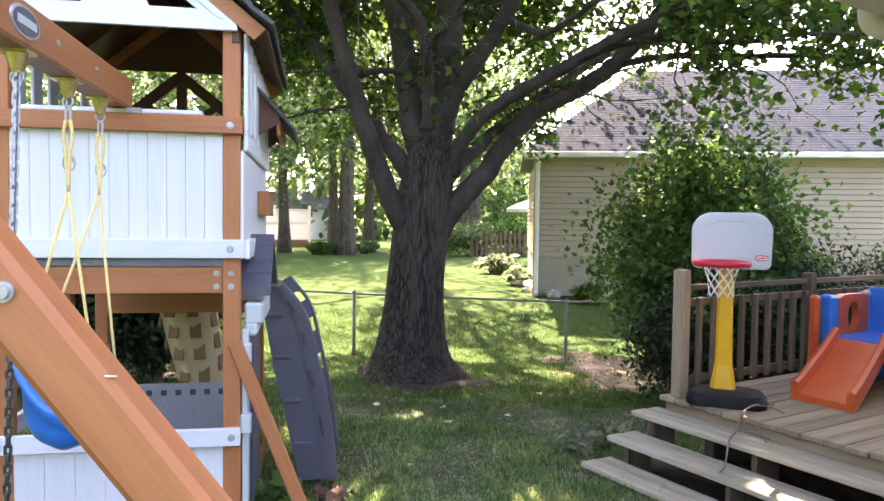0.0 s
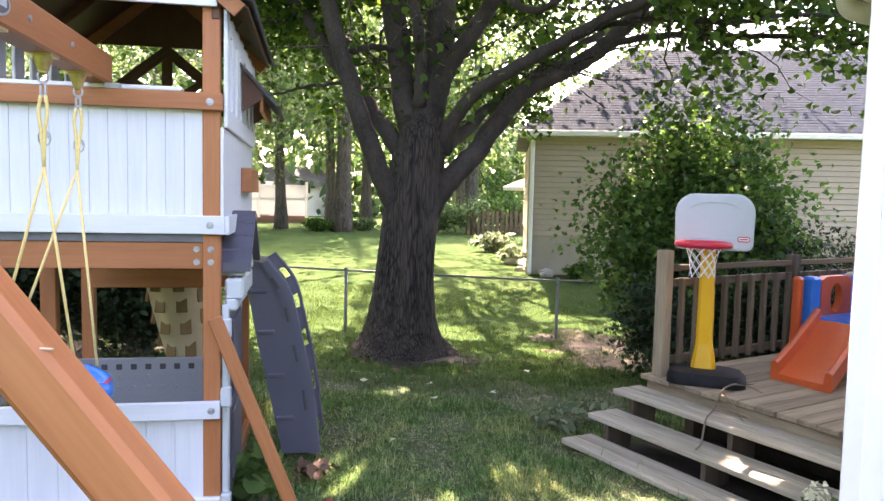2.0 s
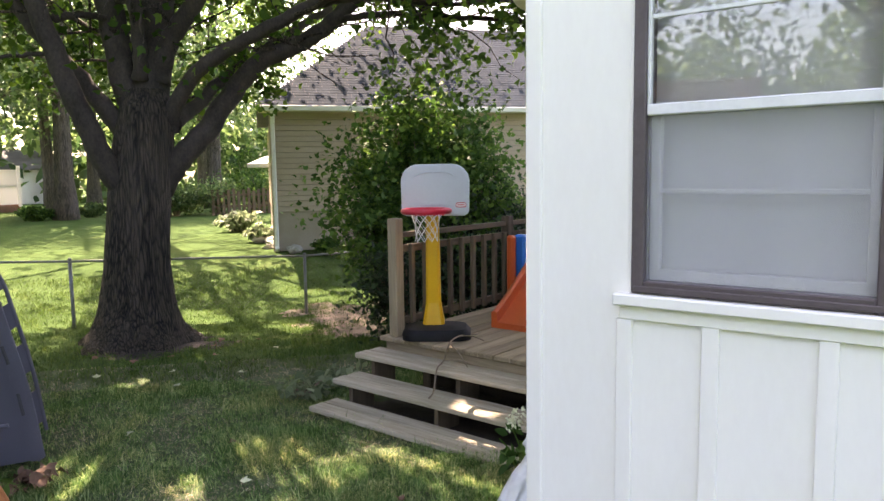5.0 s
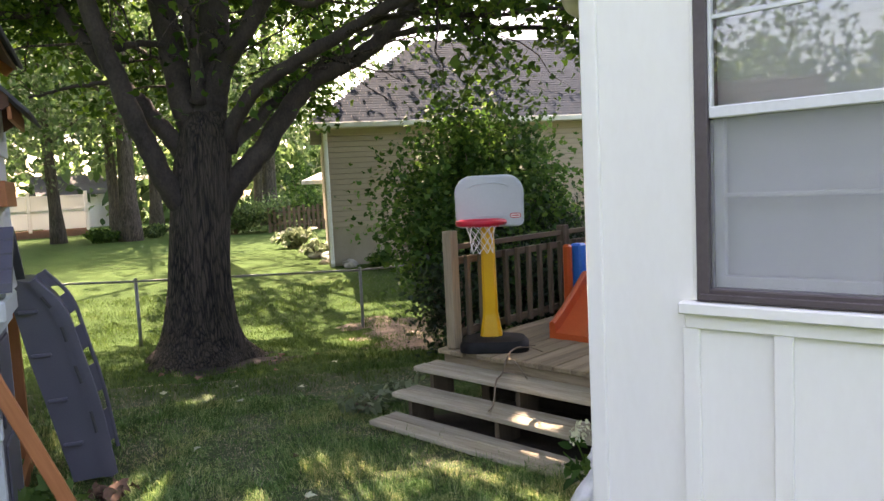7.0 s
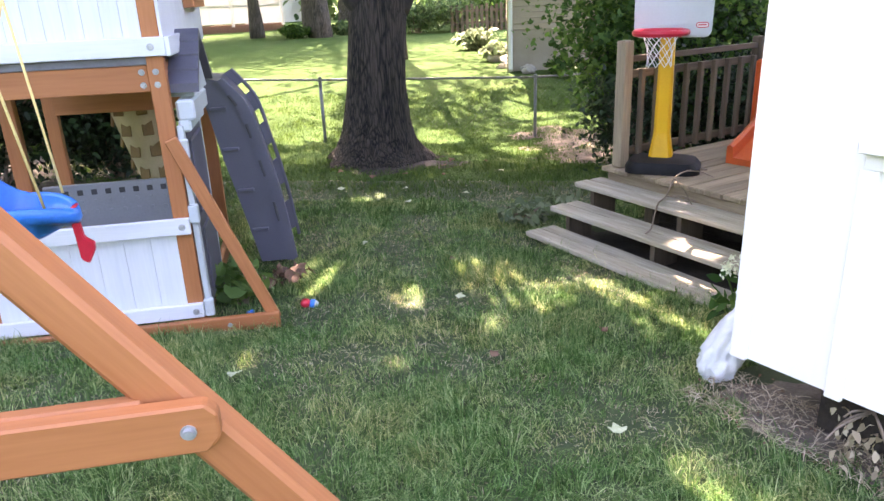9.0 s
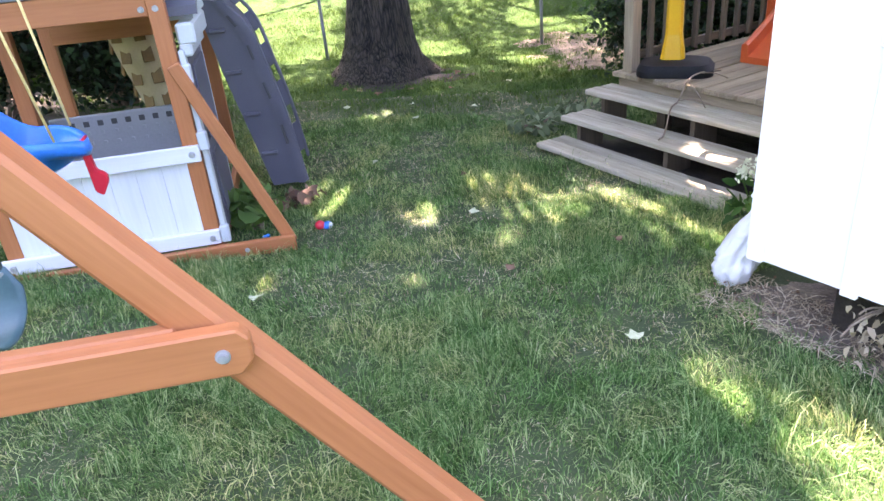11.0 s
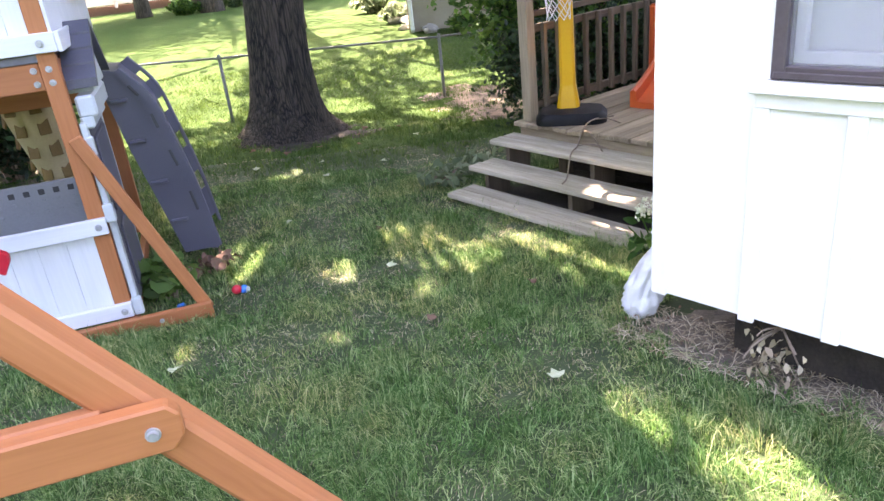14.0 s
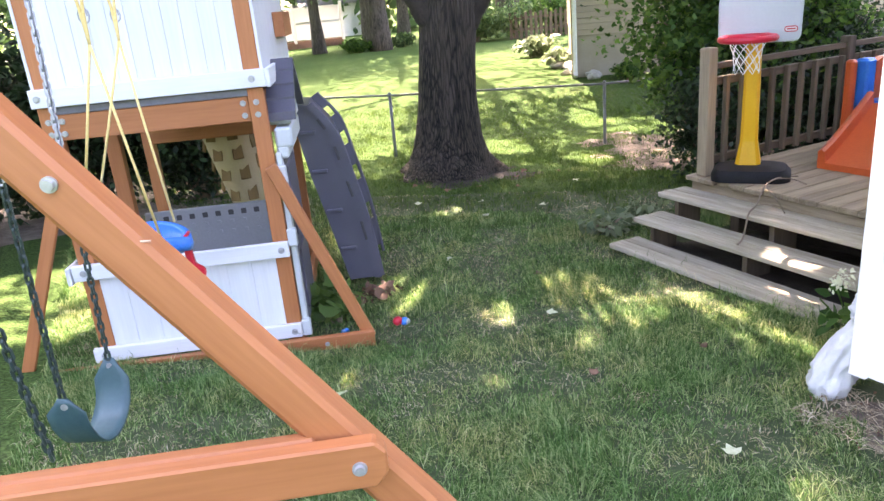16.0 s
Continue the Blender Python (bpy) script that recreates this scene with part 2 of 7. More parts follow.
def foliage(name, a, b2, c, through_amt=0.45, rough=0.5, spec=0.3, patchy=None):
    """Leaves: three greens picked leaf by leaf, partly see-through to light."""
    m, nt, n, l, b = nodes_of(name)
    geo = n.new("ShaderNodeNewGeometry")
    r = ramp(n, [(0.0, a), (0.55, b2), (1.0, c)])
    l.new(geo.outputs["Random Per Island"], r.inputs[0])
    col = r.outputs[0]
    if patchy:
        tc, no, r2, mm = n.new("ShaderNodeTexCoord"), n.new("ShaderNodeTexNoise"), ramp(n, patchy), n.new("ShaderNodeMix")
        no.inputs["Scale"].default_value, no.inputs["Detail"].default_value = 2.3, 5
        l.new(tc.outputs["Object"], no.inputs[0])
        l.new(no.outputs[0], r2.inputs[0])
        mm.data_type, mm.blend_type, mm.inputs[0].default_value = "RGBA", "MULTIPLY", 1.0
        l.new(col, mm.inputs[6])
        l.new(r2.outputs[0], mm.inputs[7])
        col = mm.outputs[2]
    b.inputs["Specular IOR Level"].default_value = spec
    tr, mix = n.new("ShaderNodeBsdfTranslucent"), n.new("ShaderNodeMixShader")
    hs = n.new("ShaderNodeHueSaturation")
    hs.inputs["Hue"].default_value, hs.inputs["Saturation"].default_value, hs.inputs["Value"].default_value = 0.478, 1.1, 1.9
    l.new(col, hs.inputs["Color"])
    l.new(hs.outputs[0], tr.inputs[0])
    l.new(col, b.inputs["Base Color"])
    b.inputs["Roughness"].default_value = rough
    mix.inputs[0].default_value = through_amt
    l.new(b.outputs[0], mix.inputs[1])
    l.new(tr.outputs[0], mix.inputs[2])
    l.new(mix.outputs[0], n["Material Output"].inputs[0])
    return m


MAPLE = foliage("maple_leaf_green", (0.018, 0.048, 0.012), (0.046, 0.108, 0.024), (0.115, 0.21, 0.042), 0.45, 0.55, 0.18)
BUSHLEAF = foliage("shrub_leaf_green", (0.018, 0.052, 0.015), (0.045, 0.115, 0.030), (0.105, 0.205, 0.052), 0.42, 0.55, 0.18)
YEWLEAF = foliage("dark_yew_green", (0.010, 0.022, 0.012), (0.018, 0.042, 0.018), (0.035, 0.075, 0.028), 0.2)
FARLEAF = foliage("woodland_leaf_green", (0.028, 0.064, 0.026), (0.080, 0.148, 0.056), (0.18, 0.265, 0.115), 0.45)
SILVERLEAF = foliage("silvery_leaf_green", (0.07, 0.11, 0.06), (0.14, 0.19, 0.11), (0.24, 0.29, 0.19), 0.4)
VINYL = foliage("white_vinyl", (0.60, 0.60, 0.60), (0.62, 0.62, 0.62), (0.64, 0.64, 0.64), 0.2)
# cedar with the shade under the roofs put into its colour
CEDARSHADE = wood("shaded_cedar", (0.07, 0.022, 0.010), (0.13, 0.045, 0.020), 1)
GRASS = foliage("grass_blade_green", (0.032, 0.086, 0.026), (0.118, 0.222, 0.080), (0.44, 0.50, 0.28), 0.32, 0.55, 0.12, [(0.36, (0.60, 0.82, 0.64)), (0.50, (0.95, 1.0, 0.92)), (0.66, (1.5, 1.2, 1.15))])
# darker, greener copy of the grass: the far lawn's shade is in its colour
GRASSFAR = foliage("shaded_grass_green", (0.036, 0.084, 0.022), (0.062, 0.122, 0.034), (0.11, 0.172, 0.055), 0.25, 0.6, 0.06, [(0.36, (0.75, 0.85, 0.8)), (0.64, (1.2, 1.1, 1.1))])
WEED = foliage("broad_weed_green", (0.05, 0.12, 0.03), (0.09, 0.18, 0.05), (0.15, 0.26, 0.08), 0.4)
DRYSTUFF = foliage("dry_stalk_tan", (0.25, 0.195, 0.13), (0.46, 0.385, 0.27), (0.66, 0.59, 0.45), 0.2, 0.8)

# lawn soil and far turf
LAWN, nt, n, l, b = nodes_of("lawn_turf")
tc, n1, n2, n3 = n.new("ShaderNodeTexCoord"), n.new("ShaderNodeTexNoise"), n.new("ShaderNodeTexNoise"), n.new("ShaderNodeTexNoise")
for q, sc, de in ((n1, 0.55, 4), (n2, 3.2, 6), (n3, 55, 4)):
    q.inputs["Scale"].default_value, q.inputs["Detail"].default_value = sc, de
    l.new(tc.outputs["Object"], q.inputs[0])
r1 = ramp(n, [(0.30, (0.040, 0.082, 0.024)), (0.55, (0.062, 0.116, 0.036)), (0.74, (0.125, 0.165, 0.062))])
r2 = ramp(n, [(0.35, (0.45, 0.45, 0.45)), (0.7, (1.5, 1.5, 1.4))])
mx, mm = n.new("ShaderNodeMix"), n.new("ShaderNodeMix")
mx.inputs[0].default_value = 0.5
l.new(n1.outputs[0], mx.inputs[2])
l.new(n2.outputs[0], mx.inputs[3])
l.new(mx.outputs[0], r1.inputs[0])
l.new(n3.outputs[0], r2.inputs[0])
mm.data_type, mm.blend_type = "RGBA", "MULTIPLY"
mm.inputs[0].default_value = 1.0
l.new(r1.outputs[0], mm.inputs[6])
l.new(r2.outputs[0], mm.inputs[7])
l.new(mm.outputs[2], b.inputs["Base Color"])
b.inputs["Roughness"].default_value = 0.9
b.inputs["Specular IOR Level"].default_value = 0.05
bp = n.new("ShaderNodeBump")
bp.inputs["Strength"].default_value, bp.inputs["Distance"].default_value = 0.8, 0.03
l.new(n3.outputs[0], bp.inputs["Height"])
l.new(bp.outputs[0], b.inputs["Normal"])

GLASS, nt, n, l, b = nodes_of("window_glass")
gl, tp, mix, fr = n.new("ShaderNodeBsdfGlossy"), n.new("ShaderNodeBsdfTransparent"), n.new("ShaderNodeMixShader"), n.new("ShaderNodeFresnel")
gl.inputs["Roughness"].default_value = 0.02
fr.inputs["IOR"].default_value = 1.75
l.new(fr.outputs[0], mix.inputs[0])
l.new(tp.outputs[0], mix.inputs[1])
l.new(gl.outputs[0], mix.inputs[2])
l.new(mix.outputs[0], n["Material Output"].inputs[0])
SCREEN, nt, n, l, b = nodes_of("grey_insect_mesh")
tp, mix = n.new("ShaderNodeBsdfTransparent"), n.new("ShaderNodeMixShader")
b.inputs["Base Color"].default_value, b.inputs["Roughness"].default_value = (0.36, 0.36, 0.36, 1), 0.8
mix.inputs[0].default_value = 0.30
l.new(tp.outputs[0], mix.inputs[1])
l.new(b.outputs[0], mix.inputs[2])
l.new(mix.outputs[0], n["Material Output"].inputs[0])


# ---- building helpers ----
def thing(name, m, label, category, group="", kind=""):
    ob = new(name)
    ob.empty_display_size = 0.1
    ob.matrix_world = m
    return tagged(ob, label, category, group, kind)


def part(name, bm, material, parent=None, label=""):
    me = bpy.data.meshes.new(name)
    bm.to_mesh(me)
    bm.free()
    return hold(name, me, material, parent, label)


def hold(name, me, material, parent=None, label=""):
    if material and not me.materials:
        me.materials.append(material)
    ob = new(name, me)
    if parent:
        ob.parent = parent
    if label:
        ob["label"] = label
    return ob


def smooth(ob):
    for p in ob.data.polygons:
        p.use_smooth = True
    return ob


def smooth_by_angle(ob):
    ob.data.shade_smooth()
    ob.data.set_sharp_from_angle(angle=0.6)
    return ob


def add_box(bm, x0, x1, y0, y1, z0, z1, m=None):
    t = Matrix.Translation(((x0 + x1) / 2, (y0 + y1) / 2, (z0 + z1) / 2)) @ Matrix.Diagonal((abs(x1 - x0), abs(y1 - y0), abs(z1 - z0), 1))
    return bmesh.ops.create_cube(bm, size=1, matrix=(m @ t) if m else t)["verts"]


def box(name, parent, material, x0, x1, y0, y1, z0, z1, bevel=0.004, m=None, label=""):
    bm = bmesh.new()
    add_box(bm, x0, x1, y0, y1, z0, z1)
    if bevel:
        bmesh.ops.bevel(bm, geom=bm.edges[:], offset=bevel, segments=1, affect="EDGES")
    if m:
        bm.transform(m)
    return part(name, bm, material, parent, label)


def stick(bm, a, b, r0, r1=None, sides=8):
    """A round bar from a to b."""
    a, b = Vector(a), Vector(b)
    d = b - a
    q = d.to_track_quat("Z", "Y").to_matrix().to_4x4()
    bmesh.ops.create_cone(bm, cap_ends=True, segments=sides, radius1=r0, radius2=r0 if r1 is None else r1, depth=d.length, matrix=Matrix.Translation((a + b) / 2) @ q)


def beam_between(name, parent, material, a, b, wid, dep, out, bevel=0.006, label="", ext=0.0):
    """A squared timber from a to b; 'out' is the direction of its depth. Its own frame runs along z."""
    a, b, out = Vector(a), Vector(b), Vector(out)
    z = (b - a).normalized()
    x = out.cross(z).normalized()
    y = z.cross(x)
    m = Matrix((x, y, z)).transposed().to_4x4()
    m.translation = a
    ob = box(name, parent, material, -wid / 2, wid / 2, -dep / 2, dep / 2, -ext, (b - a).length + ext, bevel, None, label)
    ob.matrix_local = m
    return ob


def tube(bm, pts, radii, sides=10, cap=True):
    """A skin along a line of points."""
    pts = [Vector(p) for p in pts]
    rings = []
    ref = Vector((0.3, 0.9, 0.2))
    for i, p in enumerate(pts):
        d = (pts[min(i + 1, len(pts) - 1)] - pts[max(i - 1, 0)]).normalized()
        x = d.cross(ref).normalized()
        y = d.cross(x)
        r = radii[i] if hasattr(radii, "__len__") else radii
        rings.append([bm.verts.new(p + (x * math.cos(k * math.tau / sides) + y * math.sin(k * math.tau / sides)) * r) for k in range(sides)])
    for a, c in zip(rings, rings[1:]):
        for k in range(sides):
            bm.faces.new((a[k], a[(k + 1) % sides], c[(k + 1) % sides], c[k]))
    if cap:
        bm.faces.new(rings[0][::-1])
        bm.faces.new(rings[-1])


def spline(pts, n):
    """n points along a smooth line through pts."""
    p = [Vector(q) for q in pts]
    p = [p[0] * 2 - p[1]] + p + [p[-1] * 2 - p[-2]]
    out = []
    k = len(p) - 3
    for i in range(n):
        t = i / (n - 1) * k
        j = min(int(t), k - 1)
        u = t - j
        a, b1, c, d = p[j:j + 4]
        out.append(0.5 * ((2 * b1) + (c - a) * u + (2 * a - 5 * b1 + 4 * c - d) * u * u + (3 * b1 - a - 3 * c + d) * u ** 3))
    return out


LEAFSHAPES = {
    "maple": [(0, 0), (0.32, 0.12), (0.5, 0.45), (0.24, 0.5), (0.0, 1.0), (-0.24, 0.5), (-0.5, 0.45), (-0.32, 0.12)],
    "oval": [(0, 0), (0.26, 0.35), (0.2, 0.7), (0, 1), (-0.2, 0.7), (-0.26, 0.35)],
    "diamond": [(0, 0), (0.3, 0.5), (0, 1), (-0.3, 0.5)],
}


def leaf_mesh(name, centres, sizes, shape, rng, droop=0.3, fold=0.18):
    """Many loose leaves in one mesh, each turned at random and hanging a little."""
    centres = np.asarray(centres, float)
    nl = len(centres)
    base = np.array(LEAFSHAPES[shape])
    k = len(base)
    d = rng.normal(size=(nl, 3))
    d[:, 2] -= droop
    d /= np.linalg.norm(d, axis=1)[:, None]
    up = rng.normal(size=(nl, 3)) * 0.6 + np.array([0, 0, 1.0])
    sx = np.cross(d, up)
    sx /= np.linalg.norm(sx, axis=1)[:, None] + 1e-9
    nz = np.cross(sx, d)
    s = np.asarray(sizes)[:, None, None]
    v = centres[:, None, :] + s * (sx[:, None, :] * base[None, :, 0, None] + d[:, None, :] * (base[None, :, 1, None] - 0.5) + nz[:, None, :] * (np.abs(base[None, :, 0, None]) * fold * 2))
    me = bpy.data.meshes.new(name)
    me.vertices.add(nl * k)
    me.vertices.foreach_set("co", v.reshape(-1))
    me.loops.add(nl * k)
    me.loops.foreach_set("vertex_index", np.arange(nl * k, dtype=np.int32))
    me.polygons.add(nl)
    me.polygons.foreach_set("loop_start", np.arange(0, nl * k, k, dtype=np.int32))
    me.update(calc_edges=True)
    return me


def frame_matrix(o, ax, ay):
    m = Matrix(((ax[0], ay[0], 0, o[0]), (ax[1], ay[1], 0, o[1]), (0, 0, 1, o[2]), (0, 0, 0, 1)))
    return m


# ---- plan ----
PLAY = frame_matrix((1.451, 3.444, 0), (0.8706, -0.4919), (0.4919, 0.8706))
HOUSE = frame_matrix((2.667, 0.859, 0), (0.9953, -0.0969), (0.0969, 0.9953))
DECK = frame_matrix((4.812, 2.988, 0), (0.9882, -0.1531), (0.1531, 0.9882))
NEXT = frame_matrix((11.03, 10.35, 0), (0.707, -0.707), (0.707, 0.707))
VIEW = Vector((0.636, 0.772, 0))
SIDE = Vector((0.772, -0.636, 0))


def ease(a, b, t):
    t = min(1, max(0, (t - a) / (b - a)))
    return t * t * (3 - 2 * t)


def ground_z(x, y):
    s = 0.636 * x + 0.772 * y
    near = -0.069 * (max(-4, min(x, 9)) - 2.22) - 0.013 * (max(-4, min(y, 10)) - 1.08)
    far = 0.10 + 0.004 * max(0, s - 15)
    e = ease(10.2, 15, s)
    z = near * (1 - e) + min(far, 0.35) * e
    pu, pw = 0.8706 * (x - 1.451) - 0.4919 * (y - 3.444), 0.4919 * (x - 1.451) + 0.8706 * (y - 3.444)
    z -= 0.085 * ease(-2.3, -1.6, pu) * (1 - ease(0.5, 1.0, pu)) * ease(-0.75, -0.15, pw) * (1 - ease(1.7, 2.6, pw))
    return z + 0.012 * noise.noise((x * 0.9, y * 0.9, 0)) + 0.05 * e * noise.noise((x * 0.13, y * 0.13, 3))


# ---- ground ----
def grid_axis(a, b, lo, hi, fine, coarse):
    v, q = [], a
    while q < b:
        v.append(q)
        q += fine if lo <= q < hi else min(coarse, max(fine, 0.25 * min(abs(q - lo), abs(q - hi))) if not lo <= q < hi else fine)
    return v + [b]


gx, gy = grid_axis(-900, 900, -3, 12, 0.2, 60), grid_axis(-900, 900, -3, 14, 0.2, 60)
me = bpy.data.meshes.new("ground")
nx = len(gx)
me.from_pydata([(x, y, ground_z(x, y)) for y in gy for x in gx], [], [(j * nx + i, j * nx + i + 1, (j + 1) * nx + i + 1, (j + 1) * nx + i) for j in range(len(gy) - 1) for i in range(nx - 1)])
ground = tagged(smooth(hold("ground", me, LAWN)), "green lawn with dry patches sloping gently across the yard", "lawn", kind="structure")


# ---- play set ----
play = thing("playset", PLAY, "wooden playset with white plank walls and cedar posts on the lawn", "playset")
for px in (0.018, -1.045):
    for py, z1 in ((0.035, 2.62), (1.66, 2.62)):
        box("post", play, CEDAR[2], px - 0.043, px + 0.043, py - 0.03, py + 0.03, -0.04, z1)
box("post", play, CEDAR[2], -1.09, -1.0, 0.86, 0.93, -0.02, 1.29)
# front: rail, planks, band, deck edge and beam
box("rail", play, CEDAR[0], -1.1, 0.075, -0.03, 0.003, 2.08, 2.165)
box("cap_strip", play, WHITEWOOD[0], -0.95, -0.12, -0.01, 0.06, 2.168, 2.19)


def planks(parent, x0, x1, y0, z0, z1, n, gap=0.0012, along="x"):
    w = (x1 - x0) / n
    if along == "x":
        box("wall_backing", parent, WHITEWOOD[2], x0 + 0.002, x1 - 0.002, y0 + 0.0165, y0 + 0.022, z0, z1, 0)
    for i in range(n):
        a, b = x0 + i * w + gap / 2, x0 + (i + 1) * w - gap / 2
        if along == "x":
            box("plank", parent, WHITEWOOD[2], a, b, y0, y0 + 0.016, z0, z1, 0.0022)
        else:
            box("plank", parent, WHITEWOOD[2], y0, y0 + 0.016, a, b, z0, z1, 0.0022)


planks(play, -1.005, -0.024, 0.012, 1.55, 2.09, 11)
box("band", play, WHITEWOOD[0], -1.1, 0.085, -0.028, 0.004, 1.463, 1.556)
box("deck_edge", play, GREYDECK, -1.0, -0.02, 0.006, 0.05, 1.42, 1.462)
box("beam", play, CEDAR[0], -1.005, -0.026, 0.012, 0.05, 1.285, 1.418)
box("beam", play, CEDAR[0], -1.005, -0.026, 1.63, 1.67, 1.285, 1.418)
for px in (-1.07, 0.03):
    box("beam", play, CEDAR[1], px - 0.02, px + 0.02, 0.07, 1.63, 1.285, 1.418)
box("beam", play, CEDAR[0], -1.005, -0.026, 0.86, 0.9, 1.27, 1.40)
for i in range(12):
    box("deck_board", play, GREYDECK, -1.05, 0.03, 0.07 + i * 0.132, 0.07 + i * 0.132 + 0.126, 1.42, 1.445)
# lower front wall
box("lower_rail", play, WHITEWOOD[0], -1.12, 0.062, -0.028, 0.004, 0.515, 0.605)
planks(play, -1.005, -0.024, 0.012, 0.09, 0.52, 7)
box("lower_band", play, WHITEWOOD[0], -1.12, 0.062, -0.028, 0.004, 0.015, 0.1)
box("side_rail_end", play, WHITEWOOD[1], -1.15, -1.125, -0.04, 0.9, 0.5, 0.6)
# ground frame and braces
box("ground_frame", play, CEDAR[0], -1.56, 0.48, -0.075, -0.035, -0.09, 0.012)
box("ground_frame", play, CEDAR[1], 0.03, 0.07, -0.03, 1.7, -0.1, 0.0)
box("ground_frame", play, CEDAR[1], -1.1, -1.06, -0.03, 1.7, -0.06, 0.03)
beam_between("brace", play, CEDAR[2], (0.455, -0.02, -0.04), (0.035, -0.02, 1.04), 0.07, 0.03, (0, 1, 0))
beam_between("brace", play, CEDAR[2], (-1.51, -0.02, -0.02), (-1.09, -0.02, 1.02), 0.07, 0.03, (0, 1, 0))


def bolt(parent, x, y, z, r=0.014, m=STEEL):
    bm = bmesh.new()
    stick(bm, (x, y, z), (x, y - 0.004, z), r * 1.15, sides=14)
    stick(bm, (x, y - 0.004, z), (x, y - 0.009, z), r * 0.8, r * 0.65, sides=12)
    part("bolt", bm, m, parent)


for bx, bz in ((0.015, 2.12), (-1.05, 2.12), (0.015, 1.508), (-1.06, 1.508), (0.02, 0.56), (-1.06, 0.56), (0.02, 0.055), (-1.06, 0.055)):
    bolt(play, bx, -0.03, bz, 0.016)
for bx in (-0.055, 0.015, -0.98, -1.045):
    for bz in (1.32, 1.385):
        bolt(play, bx, 0.008 if bx in (-0.055, -0.98) else 0.003, bz, 0.014)
bolt(play, 0.2, -0.076, -0.03, 0.012)
# gable
AP, EU, EZ = -0.515, 0.15, 2.55


def gable(parent, y, wood_x, wood_z, dz=0.0):
    def prism(name, pts, y0, y1, mat, label=""):
        bm = bmesh.new()
        f = bm.faces.new([bm.verts.new((px, y0, pz + (0 if name == "fascia" else dz))) for px, pz in pts])
        g = bmesh.ops.extrude_face_region(bm, geom=[f])
        bmesh.ops.translate(bm, vec=(0, y1 - y0, 0), verts=[e for e in g["geom"] if isinstance(e, bmesh.types.BMVert)])
        bmesh.ops.recalc_face_normals(bm, faces=bm.faces[:])
        return part(name, bm, mat, parent, label)
    for s in (1, -1):
        f = lambda u: AP + s * u
        prism("fascia", [(f(0), 3.165), (f(0.70), 2.60), (f(0.645), 2.545), (f(0), 3.075)], y - 0.03, y, CEDAR[0])
        prism("gable_rake", [(f(0), 3.078), (f(0.56), 2.625), (f(0.44), 2.625), (f(0), 2.985)], y - 0.024, y - 0.002, wood_x)
        prism("gable_rake_trim", [(f(0), 3.045), (f(0.50), 2.64), (f(0.475), 2.64), (f(0), 3.028)], y - 0.034, y - 0.024, wood_x)
        prism("gable_spoke", [(f(0.07), 2.73), (f(0.11), 2.695), (f(0.285), 2.815), (f(0.245), 2.85)], y - 0.021, y - 0.004, wood_x)
    prism("gable_base", [(AP - 0.56, 2.625), (AP - 0.565, 2.585), (AP + 0.565, 2.585), (AP + 0.56, 2.625), (AP + 0.46, 2.68), (AP - 0.46, 2.68)], y - 0.027, y - 0.001, wood_x)
    prism("gable_sunburst", [(AP + 0.16 * math.cos(a), 2.67 + 0.085 * math.sin(a)) for a in [i * math.pi / 6 for i in range(7)]], y - 0.022, y - 0.003, wood_x)
    prism("gable_spoke", [(AP - 0.036, 2.75), (AP + 0.036, 2.75), (AP + 0.036, 2.995), (AP - 0.036, 2.995)], y - 0.0205, y - 0.0045, wood_z)


gable(play, -0.005, WHITEWOOD[0], WHITEWOOD[2])
gable(play, 1.72, CEDARSHADE, CEDARSHADE, -0.36)
# added panel closing the rear gable, so the roof space looks dark
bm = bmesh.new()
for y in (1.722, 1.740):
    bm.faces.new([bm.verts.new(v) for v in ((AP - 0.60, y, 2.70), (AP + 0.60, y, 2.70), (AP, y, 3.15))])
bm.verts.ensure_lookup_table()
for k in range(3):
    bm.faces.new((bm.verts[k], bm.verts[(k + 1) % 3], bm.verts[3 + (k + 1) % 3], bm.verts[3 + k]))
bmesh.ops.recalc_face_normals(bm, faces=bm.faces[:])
part("gable_panel", bm, CEDARSHADE, play)
# roof: lapped boards on both slopes, rafters and ridge beneath
for s in (1, -1):
    a = Vector((AP, 0, 3.185))
    d = Vector((s * 0.78, 0, -0.63)).normalized()
    nrm = Vector((s * 0.63, 0, 0.78)).normalized()
    for i in range(7):
        c = a + d * (0.07 + i * 0.133)
        m = Matrix((d, Vector((0, 1, 0)) * s, nrm)).transposed().to_4x4()
        m.translation = c + nrm * 0.012
        ob = box("roof_board", play, SHINGLEDARK, -0.075, 0.075, -0.93 if s > 0 else -0.93, 0.93, -0.008, 0.012, 0.003, Matrix.Translation((0, 0.82 * s, 0)) @ Matrix.Rotation(radians(-3), 4, "Y"))
        ob.matrix_local = m
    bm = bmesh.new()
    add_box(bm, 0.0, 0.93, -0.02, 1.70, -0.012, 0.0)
    sh = part("roof_sheathing", bm, CEDARSHADE, play)
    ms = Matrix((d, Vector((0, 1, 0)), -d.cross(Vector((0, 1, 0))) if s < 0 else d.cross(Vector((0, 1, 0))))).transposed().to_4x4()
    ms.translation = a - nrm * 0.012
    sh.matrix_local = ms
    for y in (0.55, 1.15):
        beam_between("rafter", play, CEDARSHADE, (AP, y, 3.16), (AP + s * 0.62, y, 2.63), 0.07, 0.03, (0, 1, 0))
box("ridge", play, CEDARSHADE, AP - 0.02, AP + 0.02, 0.0, 1.7, 3.03, 3.14)
